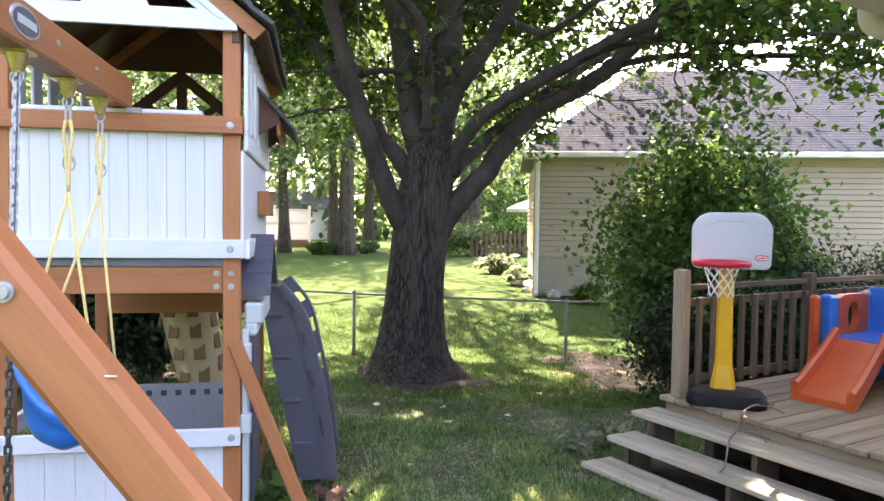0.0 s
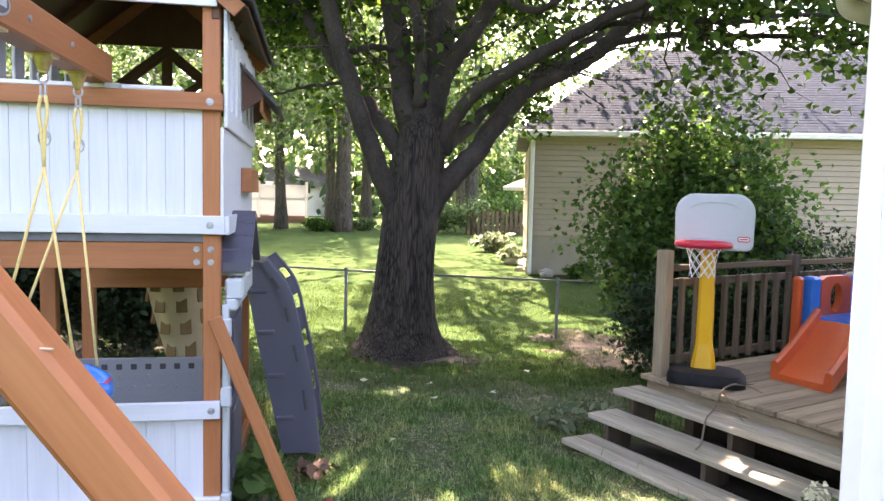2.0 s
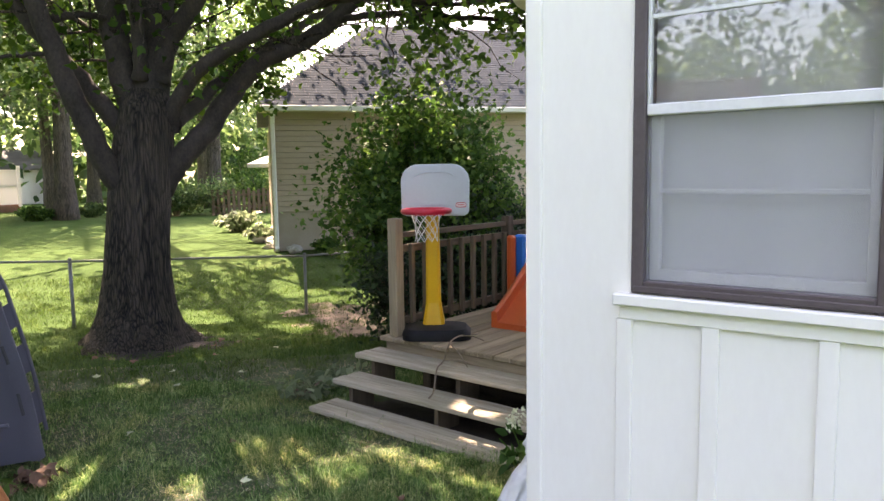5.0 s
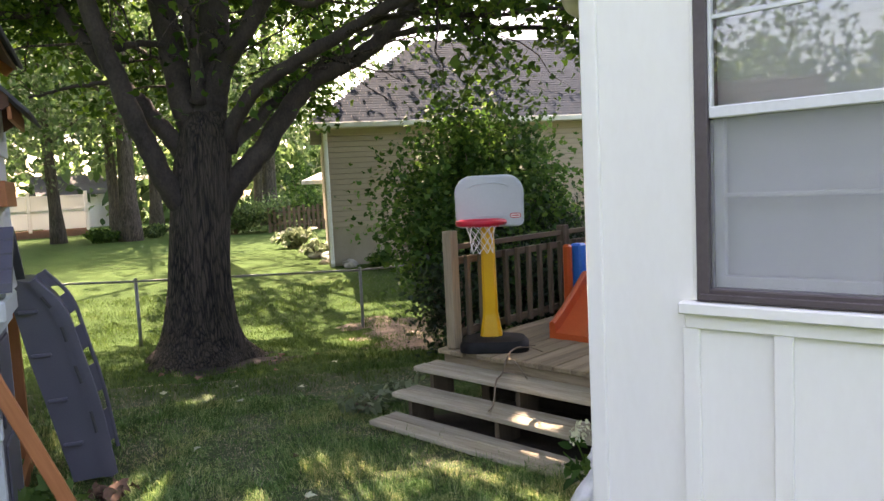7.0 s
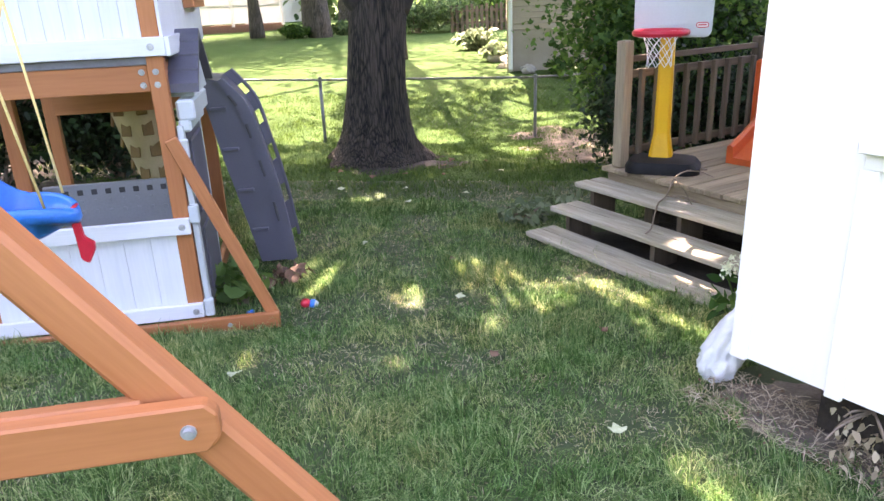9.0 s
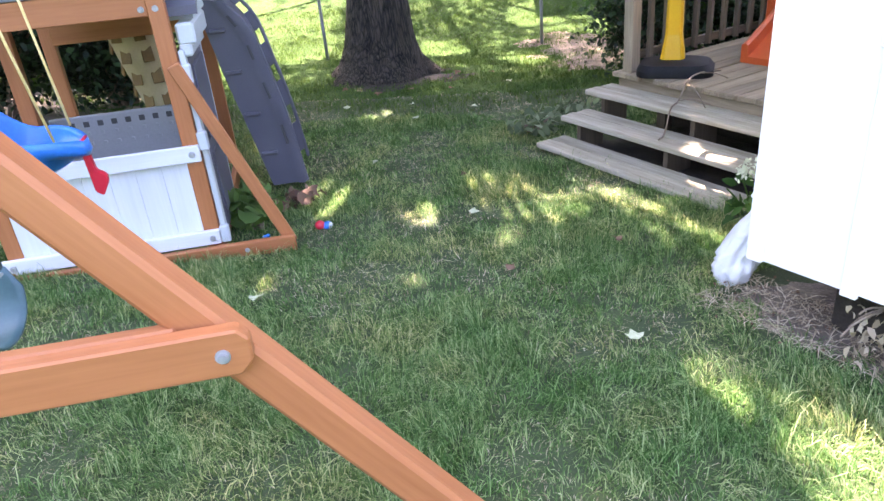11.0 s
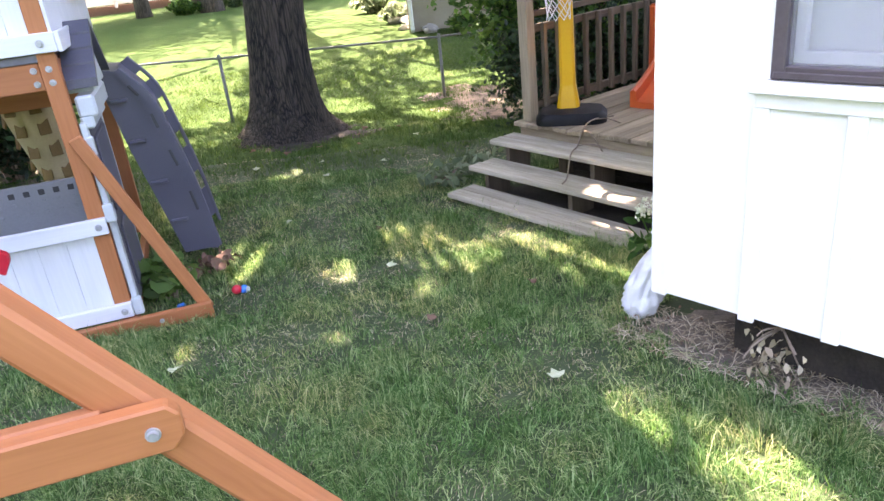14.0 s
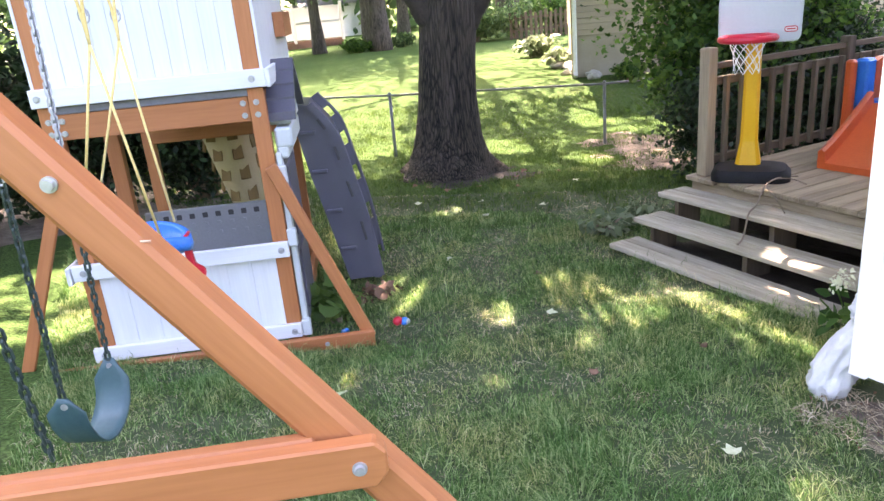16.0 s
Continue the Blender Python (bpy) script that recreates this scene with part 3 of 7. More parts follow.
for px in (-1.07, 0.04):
    box("top_plate", play, CEDARSHADE, px - 0.02, px + 0.02, 0.0, 1.7, 2.53, 2.6)
# upper side wall, window frame and rear wall
for sx in (0.062, -1.09):
    planks(play, 0.0, 1.66, sx, 1.46, 2.0, 12, along="y")
    box("side_rail", play, WHITEWOOD[1], sx + 0.016, sx + 0.036, 0.0, 1.68, 2.0, 2.1)
    for y in (0.0, 0.24, 0.48, 0.72, 1.02, 1.30, 1.56):
        box("side_stile", play, WHITEWOOD[2], sx + 0.016, sx + 0.034, y, y + 0.13, 2.1, 2.58)
    box("side_top", play, WHITEWOOD[1], sx + 0.016, sx + 0.034, 0.0, 1.68, 2.48, 2.56)
box("side_band", play, WHITEWOOD[1], 0.086, 0.108, -0.028, 0.62, 1.46, 1.556)
planks(play, -1.005, -0.024, 1.65, 1.45, 2.05, 9)
box("rail", play, CEDAR[0], -1.1, 0.075, 1.672, 1.70, 2.05, 2.14)
box("planter", play, CEDAR[1], 0.08, 0.145, 0.85, 1.4, 1.68, 1.83)
# awning over the upper side opening
for i in range(4):
    m = pose(0.12 + i * 0.05, 1.12, 2.40 - i * 0.055, 0, 46, 0)
    ob = box("awning_board", play, SHINGLEDARK, -0.055, 0.055, -0.45, 0.45, -0.008, 0.01, 0.003)
    ob.matrix_local = m
box("awning_valance", play, CEDAR[1], 0.20, 0.222, 0.72, 1.52, 2.16, 2.25)
for y in (0.70, 1.52):
    bm = bmesh.new()
    f = bm.faces.new([bm.verts.new(v) for v in ((0.10, y, 2.41), (0.215, y, 2.285), (0.215, y, 2.235), (0.10, y, 2.16))])
    g = bmesh.ops.extrude_face_region(bm, geom=[f])
    bmesh.ops.translate(bm, vec=(0, 0.02, 0), verts=[e for e in g["geom"] if isinstance(e, bmesh.types.BMVert)])
    bmesh.ops.recalc_face_normals(bm, faces=bm.faces[:])
    part("awning_cheek", bm, CEDARSHADE, play)
# lower side: little moulded roof, white frame, grey door
for s, nm in ((1, "near"), (-1, "far")):
    bm = bmesh.new()
    for k in range(4):
        t0, t1 = k / 4, (k + 1) / 4
        y0, y1 = 0.40 - s * 0.34 * (1 - t0), 0.40 - s * 0.34 * (1 - t1)
        z0, z1 = 1.285 + 0.275 * t0, 1.285 + 0.275 * t1
        vs_ = [bm.verts.new(v) for v in ((0.05, y0, z0 + 0.028), (0.205, y0, z0 + 0.028), (0.205, y1, z1 + 0.016), (0.05, y1, z1 + 0.016), (0.05, y0, z0 - 0.018), (0.205, y0, z0 - 0.018), (0.205, y1, z1 - 0.018), (0.05, y1, z1 - 0.018))]
        for q in ((0, 1, 2, 3), (4, 7, 6, 5), (0, 4, 5, 1), (1, 5, 6, 2), (2, 6, 7, 3), (3, 7, 4, 0)):
            bm.faces.new([vs_[i] for i in q])
    bmesh.ops.recalc_face_normals(bm, faces=bm.faces[:])
    part("dormer_roof", bm, GREYPLASTIC, play, "slate grey moulded plastic roof")
bm = bmesh.new()
tri = [bm.verts.new(v) for v in ((0.17, 0.12, 1.24), (0.17, 0.68, 1.24), (0.17, 0.40, 1.53), (0.05, 0.12, 1.24), (0.05, 0.68, 1.24), (0.05, 0.40, 1.53))]
for q in ((0, 1, 2), (5, 4, 3), (0, 3, 4, 1), (1, 4, 5, 2), (2, 5, 3, 0)):
    bm.faces.new([tri[i] for i in q])
part("dormer_gable", bm, WHITEPLASTIC, play)
for z0, z1, x1 in ((1.12, 1.23, 0.17), (1.06, 1.13, 0.14)):
    box("door_head", play, WHITEPLASTIC, 0.075, x1, 0.05, 0.62, z0, z1, 0.012)
box("door_jamb", play, WHITEPLASTIC, 0.066, 0.1, 0.02, 0.085, 0.0, 1.1, 0.006)
box("door_jamb", play, WHITEPLASTIC, 0.066, 0.1, 0.66, 0.72, 0.0, 1.1, 0.006)
for z in (0.98, 0.62, 0.06):
    box("hinge_bracket", play, WHITEPLASTIC, 0.062, 0.115, -0.01, 0.035, z - 0.05, z + 0.05, 0.006)
door = box("door", play, GREYPLASTIC, 0.075, 0.1, 0.09, 0.655, 0.04, 1.08, 0.008, label="slate grey moulded plastic half door")
for z0, z1 in ((0.12, 0.5), (0.58, 1.0)):
    box("door_panel", door, GREYPLASTIC, 0.098, 0.112, 0.15, 0.6, z0, z1, 0.01)
# grey back panel with square holes
pan = box("back_panel", play, PANELGREY, -1.0, -0.02, 1.02, 1.05, 0.1, 0.605, 0.006, label="light grey plastic panel with square holes")
# top row: dark plates painted as holes; lower rows: raised squares
for r, z in enumerate((0.55, 0.49, 0.42)):
    for i in range(11):
        w = 0.018 if r == 0 else 0.011
        cx = -0.95 + i * 0.088
        box("square_hole" if r == 0 else "raised_square", pan, HOLESHADE if r == 0 else PANELGREY, cx - w, cx + w, 1.0185 if r == 0 else 1.008, 1.0205, z - w, z + w, 0.002)

# ---- climbing ramp: arched slab with two slotted side rims ----
ramp_t = thing("climbing_ramp", PLAY, "slate grey moulded plastic climbing ramp leaning on the playset", "climbing ramp")
edge_l = spline([(0.07, 1.0, 1.245), (0.125, 1.0, 0.95), (0.165, 1.0, 0.73), (0.235, 1.0, 0.42), (0.335, 1.0, -0.05)], 25)
edge_r = spline([(0.205, 1.0, 1.225), (0.35, 1.0, 1.03), (0.425, 1.0, 0.74), (0.50, 1.0, 0.38), (0.555, 1.0, -0.05)], 25)
bm = bmesh.new()
rings = []
for a, c in zip(edge_l, edge_r):
    i = a.lerp(c, 0.8)
    rings.append([bm.verts.new(v) for v in (a, i, i + Vector((0, -0.02, 0)), c + Vector((0, -0.02, 0)), c + Vector((0, 0.50, 0)), i + Vector((0, 0.50, 0)), i + Vector((0, 0.47, 0)), a + Vector((0, 0.47, 0)))])
for p, q in zip(rings, rings[1:]):
    for k in range(8):
        bm.faces.new((p[k], p[(k + 1) % 8], q[(k + 1) % 8], q[k]))
bm.faces.new(rings[0])
bm.faces.new(rings[-1][::-1])
bmesh.ops.recalc_face_normals(bm, faces=bm.faces[:])
part("ramp_body", bm, GREYPLASTIC, ramp_t)
for z in (1.03, 0.76, 0.49, 0.21):
    j = min(range(25), key=lambda q: abs(edge_l[q].z - z))
    a, c = edge_l[j], edge_r[j]
    box("step_slot", ramp_t, GREYPLASTIC, a.x + 0.015, a.x + 0.125, 0.975, 1.003, a.z - 0.012, a.z + 0.012, 0.006)
for yo, wid in ((-0.02, 0.024), (0.485, 0.046)):
    bm = bmesh.new()
    tube(bm, [c + Vector((wid, yo, wid * 0.6)) for c in edge_r], 0.010 if wid < 0.04 else 0.014, 8)
    for j in range(0, 25, 5):
        for k in (0, 1, 2) if wid > 0.04 else (0, 1, 2, 3, 4):
            if j + k < 24:
                a, c = edge_r[j + k], edge_r[j + k + 1]
                q = [bm.verts.new(v + Vector((o, yo + w, o * 0.6))) for w in (-0.010, 0.010) for v, o in ((a, -0.01), (c, -0.01), (c, wid), (a, wid))]
                for fc in ((0, 1, 2, 3), (7, 6, 5, 4), (0, 4, 5, 1), (1, 5, 6, 2), (2, 6, 7, 3), (3, 7, 4, 0)):
                    bm.faces.new([q[e] for e in fc])
    bmesh.ops.recalc_face_normals(bm, faces=bm.faces[:])
    smooth_by_angle(part("hand_rim", bm, GREYPLASTIC, ramp_t))
# slots are dark bars, their inner shade put into the colour
for j in (3, 8, 13, 18):
    p = edge_l[j].lerp(edge_r[j], 0.87)
    q = edge_l[j + 2].lerp(edge_r[j + 2], 0.87)
    bm = bmesh.new()
    stick(bm, p + Vector((0, -0.012, 0)), q + Vector((0, -0.012, 0)), 0.0125, sides=8)
    part("rim_slot", bm, HOLESHADE, ramp_t)

box("beam", play, CEDAR[0], -1.005, -0.026, 1.60, 1.64, 0.985, 1.12)

# ---- tan slide chute behind the play deck ----
chute = thing("slide_chute", PLAY, "tan moulded plastic slide chute with brown block recesses", "slide")
path = spline([(-0.55, 1.98, 1.34), (-0.51, 2.08, 0.95), (-0.44, 2.2, 0.5), (-0.34, 2.35, -0.05)], 16)
bm = bmesh.new()
rings = []
for i, p in enumerate(path):
    rings.append([bm.verts.new(p + Vector(((0.215 - 0.004 * i) * math.cos(a), -0.10 + 0.22 * math.sin(a), 0.12 * math.sin(a)))) for a in [math.pi + k * math.pi / 10 for k in range(11)]])
for p, q in zip(rings, rings[1:]):
    for k in range(10):
        bm.faces.new((p[k], p[k + 1], q[k + 1], q[k]))
ob = smooth(part("chute_body", bm, TANPLASTIC, chute))
sol = ob.modifiers.new("wall", "SOLIDIFY")
sol.thickness, sol.offset = 0.02, 0
for i in range(1, 15, 2):
    for k in (1.3, 3.8, 6.2, 8.7):
        a = math.pi + k * math.pi / 10
        c = path[i] + Vector(((0.225 - 0.004 * i) * math.cos(a), -0.10 + 0.230 * math.sin(a), 0.12 * math.sin(a)))
        m = Matrix.Translation(c) @ Matrix.Rotation(a + math.pi / 2, 4, "Z") @ Matrix.Rotation(radians(-10), 4, "X")
        box("block_recess", chute, TANDARK, -0.040, 0.040, -0.0075, 0.006, -0.062, 0.062, 0.003, m)

# ---- swing beam and A-frame ----
swing = thing("swing_frame", PLAY, "cedar swing beam on an A-frame bolted to the playset", "swing frame")
box("swing_beam", swing, CEDAR[1], -0.565, -0.455, -3.05, 0.05, 2.19, 2.335, 0.01)
bm = bmesh.new()
add_box(bm, -0.47, -0.40, -0.035, 0.0, 2.165, 2.19)
part("beam_bracket", bm, STEEL, swing)
bm = bmesh.new()
bmesh.ops.create_cone(bm, cap_ends=True, segments=28, radius1=0.062, radius2=0.06, depth=0.004, matrix=Matrix.Diagonal((1, 1.9, 0.80, 1)) @ Matrix.Rotation(math.pi / 2, 4, "Y"))
badge = part("badge", bm, STEEL, swing, "oval badge with unreadable lettering")
badge.location = (-0.453, -1.28, 2.262)
bm = bmesh.new()
bmesh.ops.create_cone(bm, cap_ends=True, segments=28, radius1=0.052, radius2=0.05, depth=0.003, matrix=Matrix.Diagonal((1, 1.95, 0.78, 1)) @ Matrix.Rotation(math.pi / 2, 4, "Y"))
inner = part("badge_field", bm, GREYPLASTIC, badge)
inner.location = (0.003, 0, 0)
box("badge_bar", badge, WHITEPLASTIC, 0.004, 0.006, -0.075, 0.075, -0.014, 0.012, 0)
for y in (-0.55, -1.0, -1.9):
    bm = bmesh.new()
    stick(bm, (-0.455, y, 2.265), (-0.449, y, 2.265), 0.012, sides=12)
    part("bolt", bm, STEEL, swing)
LEG_A, LEG_B = Vector((0.021, -2.672, 1.565)), Vector((0.476, -2.728, 0.982))
LD = (LEG_B - LEG_A).normalized()
TOPK, FOOTK = -0.78, 2.0
legtop, legfoot = LEG_A + LD * TOPK, LEG_A + LD * FOOTK
off = Vector((-0.010, 0.045, -0.004))
beam_between("leg", swing, CEDAR[2], legtop + off, legfoot + off, 0.088, 0.088, (0, 1, 0), 0.012)
bm = bmesh.new()
tube(bm, spline([(0.083, -2.676, 1.434), (0.111, -2.676, 1.444), (0.137, -2.676, 1.448), (0.165, -2.676, 1.447)], 10), 0.0022, 5)
smooth(part("scratch", bm, wood("raw_pale_wood", (0.55, 0.36, 0.24), (0.70, 0.50, 0.36), 0), swing, "pale scratch in the stained wood"))
mirror = lambda v: Vector((-1.02 - v.x, v.y, v.z))
beam_between("leg", swing, CEDAR[2], mirror(legtop + off), mirror(legfoot + off), 0.088, 0.088, (0, 1, 0), 0.012)
# cross brace with clipped corners, on the near side of the legs
bm = bmesh.new()
pts = [(0.53, 0.962), (0.505, 0.933), (-1.56, 0.933), (-1.56, 1.032), (0.51, 1.032), (0.53, 1.01)]
f = bm.faces.new([bm.verts.new((px, -2.7295, pz)) for px, pz in pts])
g = bmesh.ops.extrude_face_region(bm, geom=[f])
bmesh.ops.translate(bm, vec=(0, -0.04, 0), verts=[e for e in g["geom"] if isinstance(e, bmesh.types.BMVert)])
bmesh.ops.recalc_face_normals(bm, faces=bm.faces[:])
bmesh.ops.bevel(bm, geom=bm.edges[:], offset=0.005, segments=1, affect="EDGES")
part("cross_brace", bm, CEDAR[0], swing)
box("cross_brace", swing, CEDAR[0], -1.50, 0.395, -2.7285, -2.695, 0.934, 1.033, 0.005)
for p, y in ((LEG_B, -2.7705), (LEG_A, -2.673)):
    bm = bmesh.new()
    stick(bm, (p.x, y + 0.004, p.z), (p.x, y - 0.004, p.z), 0.0145, sides=20)
    stick(bm, (p.x, y - 0.004, p.z), (p.x, y - 0.011, p.z), 0.0105, 0.0095, sides=16)
    stick(bm, (p.x, y - 0.011, p.z), (p.x, y - 0.0115, p.z), 0.005, sides=6)
    part("bolt", bm, STEEL, swing)

HANG = [-0.30, -0.72, -1.20, -1.72, -2.15, -2.6]
for y in HANG:
    bm = bmesh.new()
    add_box(bm, -0.556, -0.464, y - 0.045, y + 0.045, 2.181, 2.1905)
    stick(bm, (-0.51, y, 2.182), (-0.51, y, 2.165), 0.036, 0.031, 14)
    stick(bm, (-0.51, y, 2.165), (-0.51, y, 2.128), 0.031, 0.020, 14)
    bmesh.ops.create_uvsphere(bm, u_segments=10, v_segments=6, radius=0.016, matrix=Matrix.Translation((-0.51, y, 2.126)))
    hanger = smooth_by_angle(part("swing_hanger", bm, BRASS, swing, "yellow zinc-plated swing hanger"))
    bm = bmesh.new()
    tube(bm, [Vector((-0.51 + 0.019 * math.cos(a), y, 2.106 + 0.021 * math.sin(a))) for a in [k * math.tau / 14 for k in range(15)]], 0.0048, 6, False)
    smooth(part("hanger_ring", bm, STEEL, hanger, "bright steel ring"))



def chain(parent, a, b, mat, size=0.038, r=0.0042):
    """Links from a to b, turned by a quarter each."""
    a, b = Vector(a), Vector(b)
    n = max(1, int((b - a).length / (size * 0.80)))
    key = "link_%s" % mat.name
    me = bpy.data.meshes.get(key)
    if me is None:
        bm = bmesh.new()
        w = 0.009
        loop = [(w * math.sin(t), 0, (size / 2 - w) * (1 if math.cos(t) > 0 else -1) + w * math.cos(t)) for t in [k * math.tau / 10 + 0.01 for k in range(11)]]
        tube(bm, loop, r, 5, False)
        me = bpy.data.meshes.new(key)
        bm.to_mesh(me)
        bm.free()
        me.materials.append(mat)
    q = (b - a).to_track_quat("Z", "Y").to_matrix().to_4x4()
    for i in range(n):
        ob = new("chain_link", me)
        ob.parent = parent
        ob.matrix_local = Matrix.Translation(a.lerp(b, (i + 0.5) / n)) @ q @ Matrix.Rotation(math.pi / 2 * (i % 2), 4, "Z")


# toddler swing: blue bucket on yellow ropes
tod = thing("toddler_swing", PLAY, "bright blue plastic toddler swing on yellow ropes", "swing")
CX, CY = -0.575, -0.51
bm = bmesh.new()
rings = []
for k in range(40):
    a = k * math.tau / 40
    c, sn = math.cos(a), math.sin(a)
    back, nose = max(0.0, -c), max(0.0, c)
    rim = 0.885 + 0.235 * back ** 1.6 - 0.045 * nose ** 3
    ex, ey = 0.215 + 0.02 * nose, 0.165 * (1 - 0.10 * back)
    low = 0.70 + 0.05 * back ** 2 + 0.03 * nose
    prof = [(0.02, low), (0.50, low + 0.004), (0.72, low + 0.03), (0.84, low + 0.09), (0.88, rim - 0.075), (0.96, rim - 0.06), (1.04, rim - 0.035 - 0.03 * nose), (1.08, rim - 0.015 - 0.03 * nose), (1.05, rim + 0.006), (0.97, rim + 0.010), (0.90, rim - 0.006), (0.84, rim - 0.06), (0.74, low + 0.10), (0.55, low + 0.055), (0.0, low + 0.05)]
    rings.append([bm.verts.new((CX + r * ex * c, CY + r * ey * sn, z)) for r, z in prof])
for k in range(40):
    p, q = rings[k], rings[(k + 1) % 40]
    for j in range(len(p) - 1):
        bm.faces.new((p[j], q[j], q[j + 1], p[j + 1]))
bmesh.ops.remove_doubles(bm, verts=bm.verts[:], dist=0.0005)
bmesh.ops.recalc_face_normals(bm, faces=bm.faces[:])
smooth(part("bucket_seat", bm, BLUEPLASTIC, tod))
NOSE = Vector((CX + 0.238, CY, 0.835))
bm = bmesh.new()
tube(bm, [NOSE + Vector((-0.006 - 0.25 * y * y * 6, y, 0.012)) for y in (-0.04, -0.02, 0.0, 0.02, 0.04)], 0.010, 8)
smooth(part("buckle", bm, REDPLASTIC, tod))
# strap with a wedge-shaped end, hanging from the front lip
bm = bmesh.new()
strap = [(-0.022, 0.0), (0.012, 0.0), (0.020, -0.085), (0.060, -0.115), (0.058, -0.150), (0.020, -0.215), (-0.012, -0.19), (-0.016, -0.09)]
f = bm.faces.new([bm.verts.new((NOSE.x - 0.012 + px, CY - 0.016, NOSE.z - 0.05 + pz)) for px, pz in strap])
g = bmesh.ops.extrude_face_region(bm, geom=[f])
bmesh.ops.translate(bm, vec=(0, 0.032, 0), verts=[e for e in g["geom"] if isinstance(e, bmesh.types.BMVert)])
bmesh.ops.recalc_face_normals(bm, faces=bm.faces[:])
bmesh.ops.bevel(bm, geom=bm.edges[:], offset=0.005, segments=2, affect="EDGES")
part("crotch_strap", bm, REDPLASTIC, tod, "red plastic strap")
for y, s in ((-0.30, 1), (-0.72, -1)):
    chain(tod, (-0.51, y, 2.095), (-0.51, y, 2.02), STEEL, 0.05, 0.005)
    knot = Vector((-0.515, y - 0.01 * s, 1.76))
    ex, ey = 0.15, 0.135 * s
    bm = bmesh.new()
    tube(bm, spline([(-0.502, y, 2.035), (-0.496, y, 1.97), (-0.506, y, 1.90), knot], 12), 0.0068, 7)
    tube(bm, spline([(-0.519, y, 2.035), (-0.528, y, 1.97), (-0.520, y, 1.90), knot], 12), 0.0068, 7)
    for end in (Vector((CX + ex, CY + ey, 0.885)), Vector((CX - 0.165, CY + 0.10 * s, 1.045))):
        tube(bm, [knot, knot.lerp(end, 0.5) + Vector((0, 0, -0.004)), end], 0.0062, 7)
    smooth(part("rope", bm, ROPE, tod))
    bm = bmesh.new()
    tube(bm, [Vector((-0.515, y, 1.87)) + Vector((0.02 * math.cos(t), 0.004 * t, 0.03 * math.sin(t))) for t in [k * 0.7 for k in range(14)]], 0.0035, 5)
    part("rope_hook", bm, STEEL, tod)

# belt swing: teal belt, coated lower chains, bare upper chains
belt = thing("belt_swing", PLAY, "teal rubber belt swing on metal chains", "swing")
bpts = spline([(-0.515, -1.74, 0.69), (-0.52, -1.72, 0.57), (-0.52, -1.63, 0.46), (-0.515, -1.50, 0.43), (-0.505, -1.40, 0.49), (-0.50, -1.36, 0.64)], 22)
bm = bmesh.new()
rows = []
wv = Vector((0.066, -0.012, 0.0))
for i, p in enumerate(bpts):
    k = 1.0 if 1 < i < 20 else 0.6 if i in (1, 20) else 0.25
    rows.append([bm.verts.new(p + wv * k * s) for s in (-1.0, -0.5, 0, 0.5, 1.0)])
for p, q in zip(rows, rows[1:]):
    for k in range(4):
        bm.faces.new((p[k], p[k + 1], q[k + 1], q[k]))
ob = smooth(part("belt_seat", bm, TEALRUBBER, belt))
sol = ob.modifiers.new("thick", "SOLIDIFY")
sol.thickness = 0.008
for a, y in ((bpts[0], -1.72), (bpts[-1], -1.20)):
    top = Vector((-0.51, y, 2.14))
    low = a + Vector((0, 0, -0.005))
    mid_c = low.lerp(top, 0.5)
    chain(belt, low, mid_c, CHAINGREEN, 0.036, 0.0052)
    chain(belt, mid_c, top, STEEL, 0.036, 0.0042)
    bm = bmesh.new()
    stick(bm, a + Vector((0, -0.008, -0.03)), a + Vector((0, 0.008, -0.03)), 0.012, sides=10)
    part("rivet", bm, STEEL, belt)
# third hanging chain set, its seat out of sight
far_chain = thing("chain_swing", PLAY, "dark coated swing chain hanging from the beam", "swing")
low = Vector((-0.40, -2.12, 0.70))
chain(far_chain, low, low.lerp(Vector((-0.51, -2.15, 2.14)), 0.5), CHAINGREEN, 0.036, 0.0052)
chain(far_chain, low.lerp(Vector((-0.51, -2.15, 2.14)), 0.5), (-0.51, -2.15, 2.14), STEEL, 0.036, 0.0042)


# ---- white house ----
wall_w = thing("wall_west", HOUSE, "white painted board and batten house wall above bare soil", "house wall", kind="structure")
WX0, WX1, WZ0, WZ1 = -1.240, -0.426, 1.227, 2.58
for y0, y1, z0, z1 in ((WX1, 0.0, 0.30, 2.62), (WX0, WX1, 0.30, 1.227), (WX0, WX1, WZ1, 2.62), (-6.5, WX0, 0.30, 2.62)):
    box("wall_panel", wall_w, HOUSEWHITE, 0.012, 0.16, y0, y1, z0, z1, 0)
box("corner_board", wall_w, HOUSEWHITE, -0.008, 0.0125, -0.055, 0.012, 0.296, 2.6, 0.003)
box("window_casing", wall_w, HOUSEWHITE, 0.0, 0.0122, WX1 + 0.001, WX1 + 0.016, 1.226, 2.6, 0.003)
box("sill_board", wall_w, HOUSEWHITE, -0.045, 0.012, WX0 - 0.06, WX1 + 0.058, 1.182, 1.224, 0.005)
box("apron_board", wall_w, HOUSEWHITE, -0.012, 0.012, WX0 - 0.05, WX1 + 0.045, 1.128, 1.181, 0.003)
for y in (-0.40, -0.71, -1.075, -1.43):
    box("batten", wall_w, HOUSEWHITE, -0.008, 0.0122, y - 0.03, y + 0.03, 0.300 - 0.012 * (abs(y + 0.4) < 0.01), 1.128, 0.003)
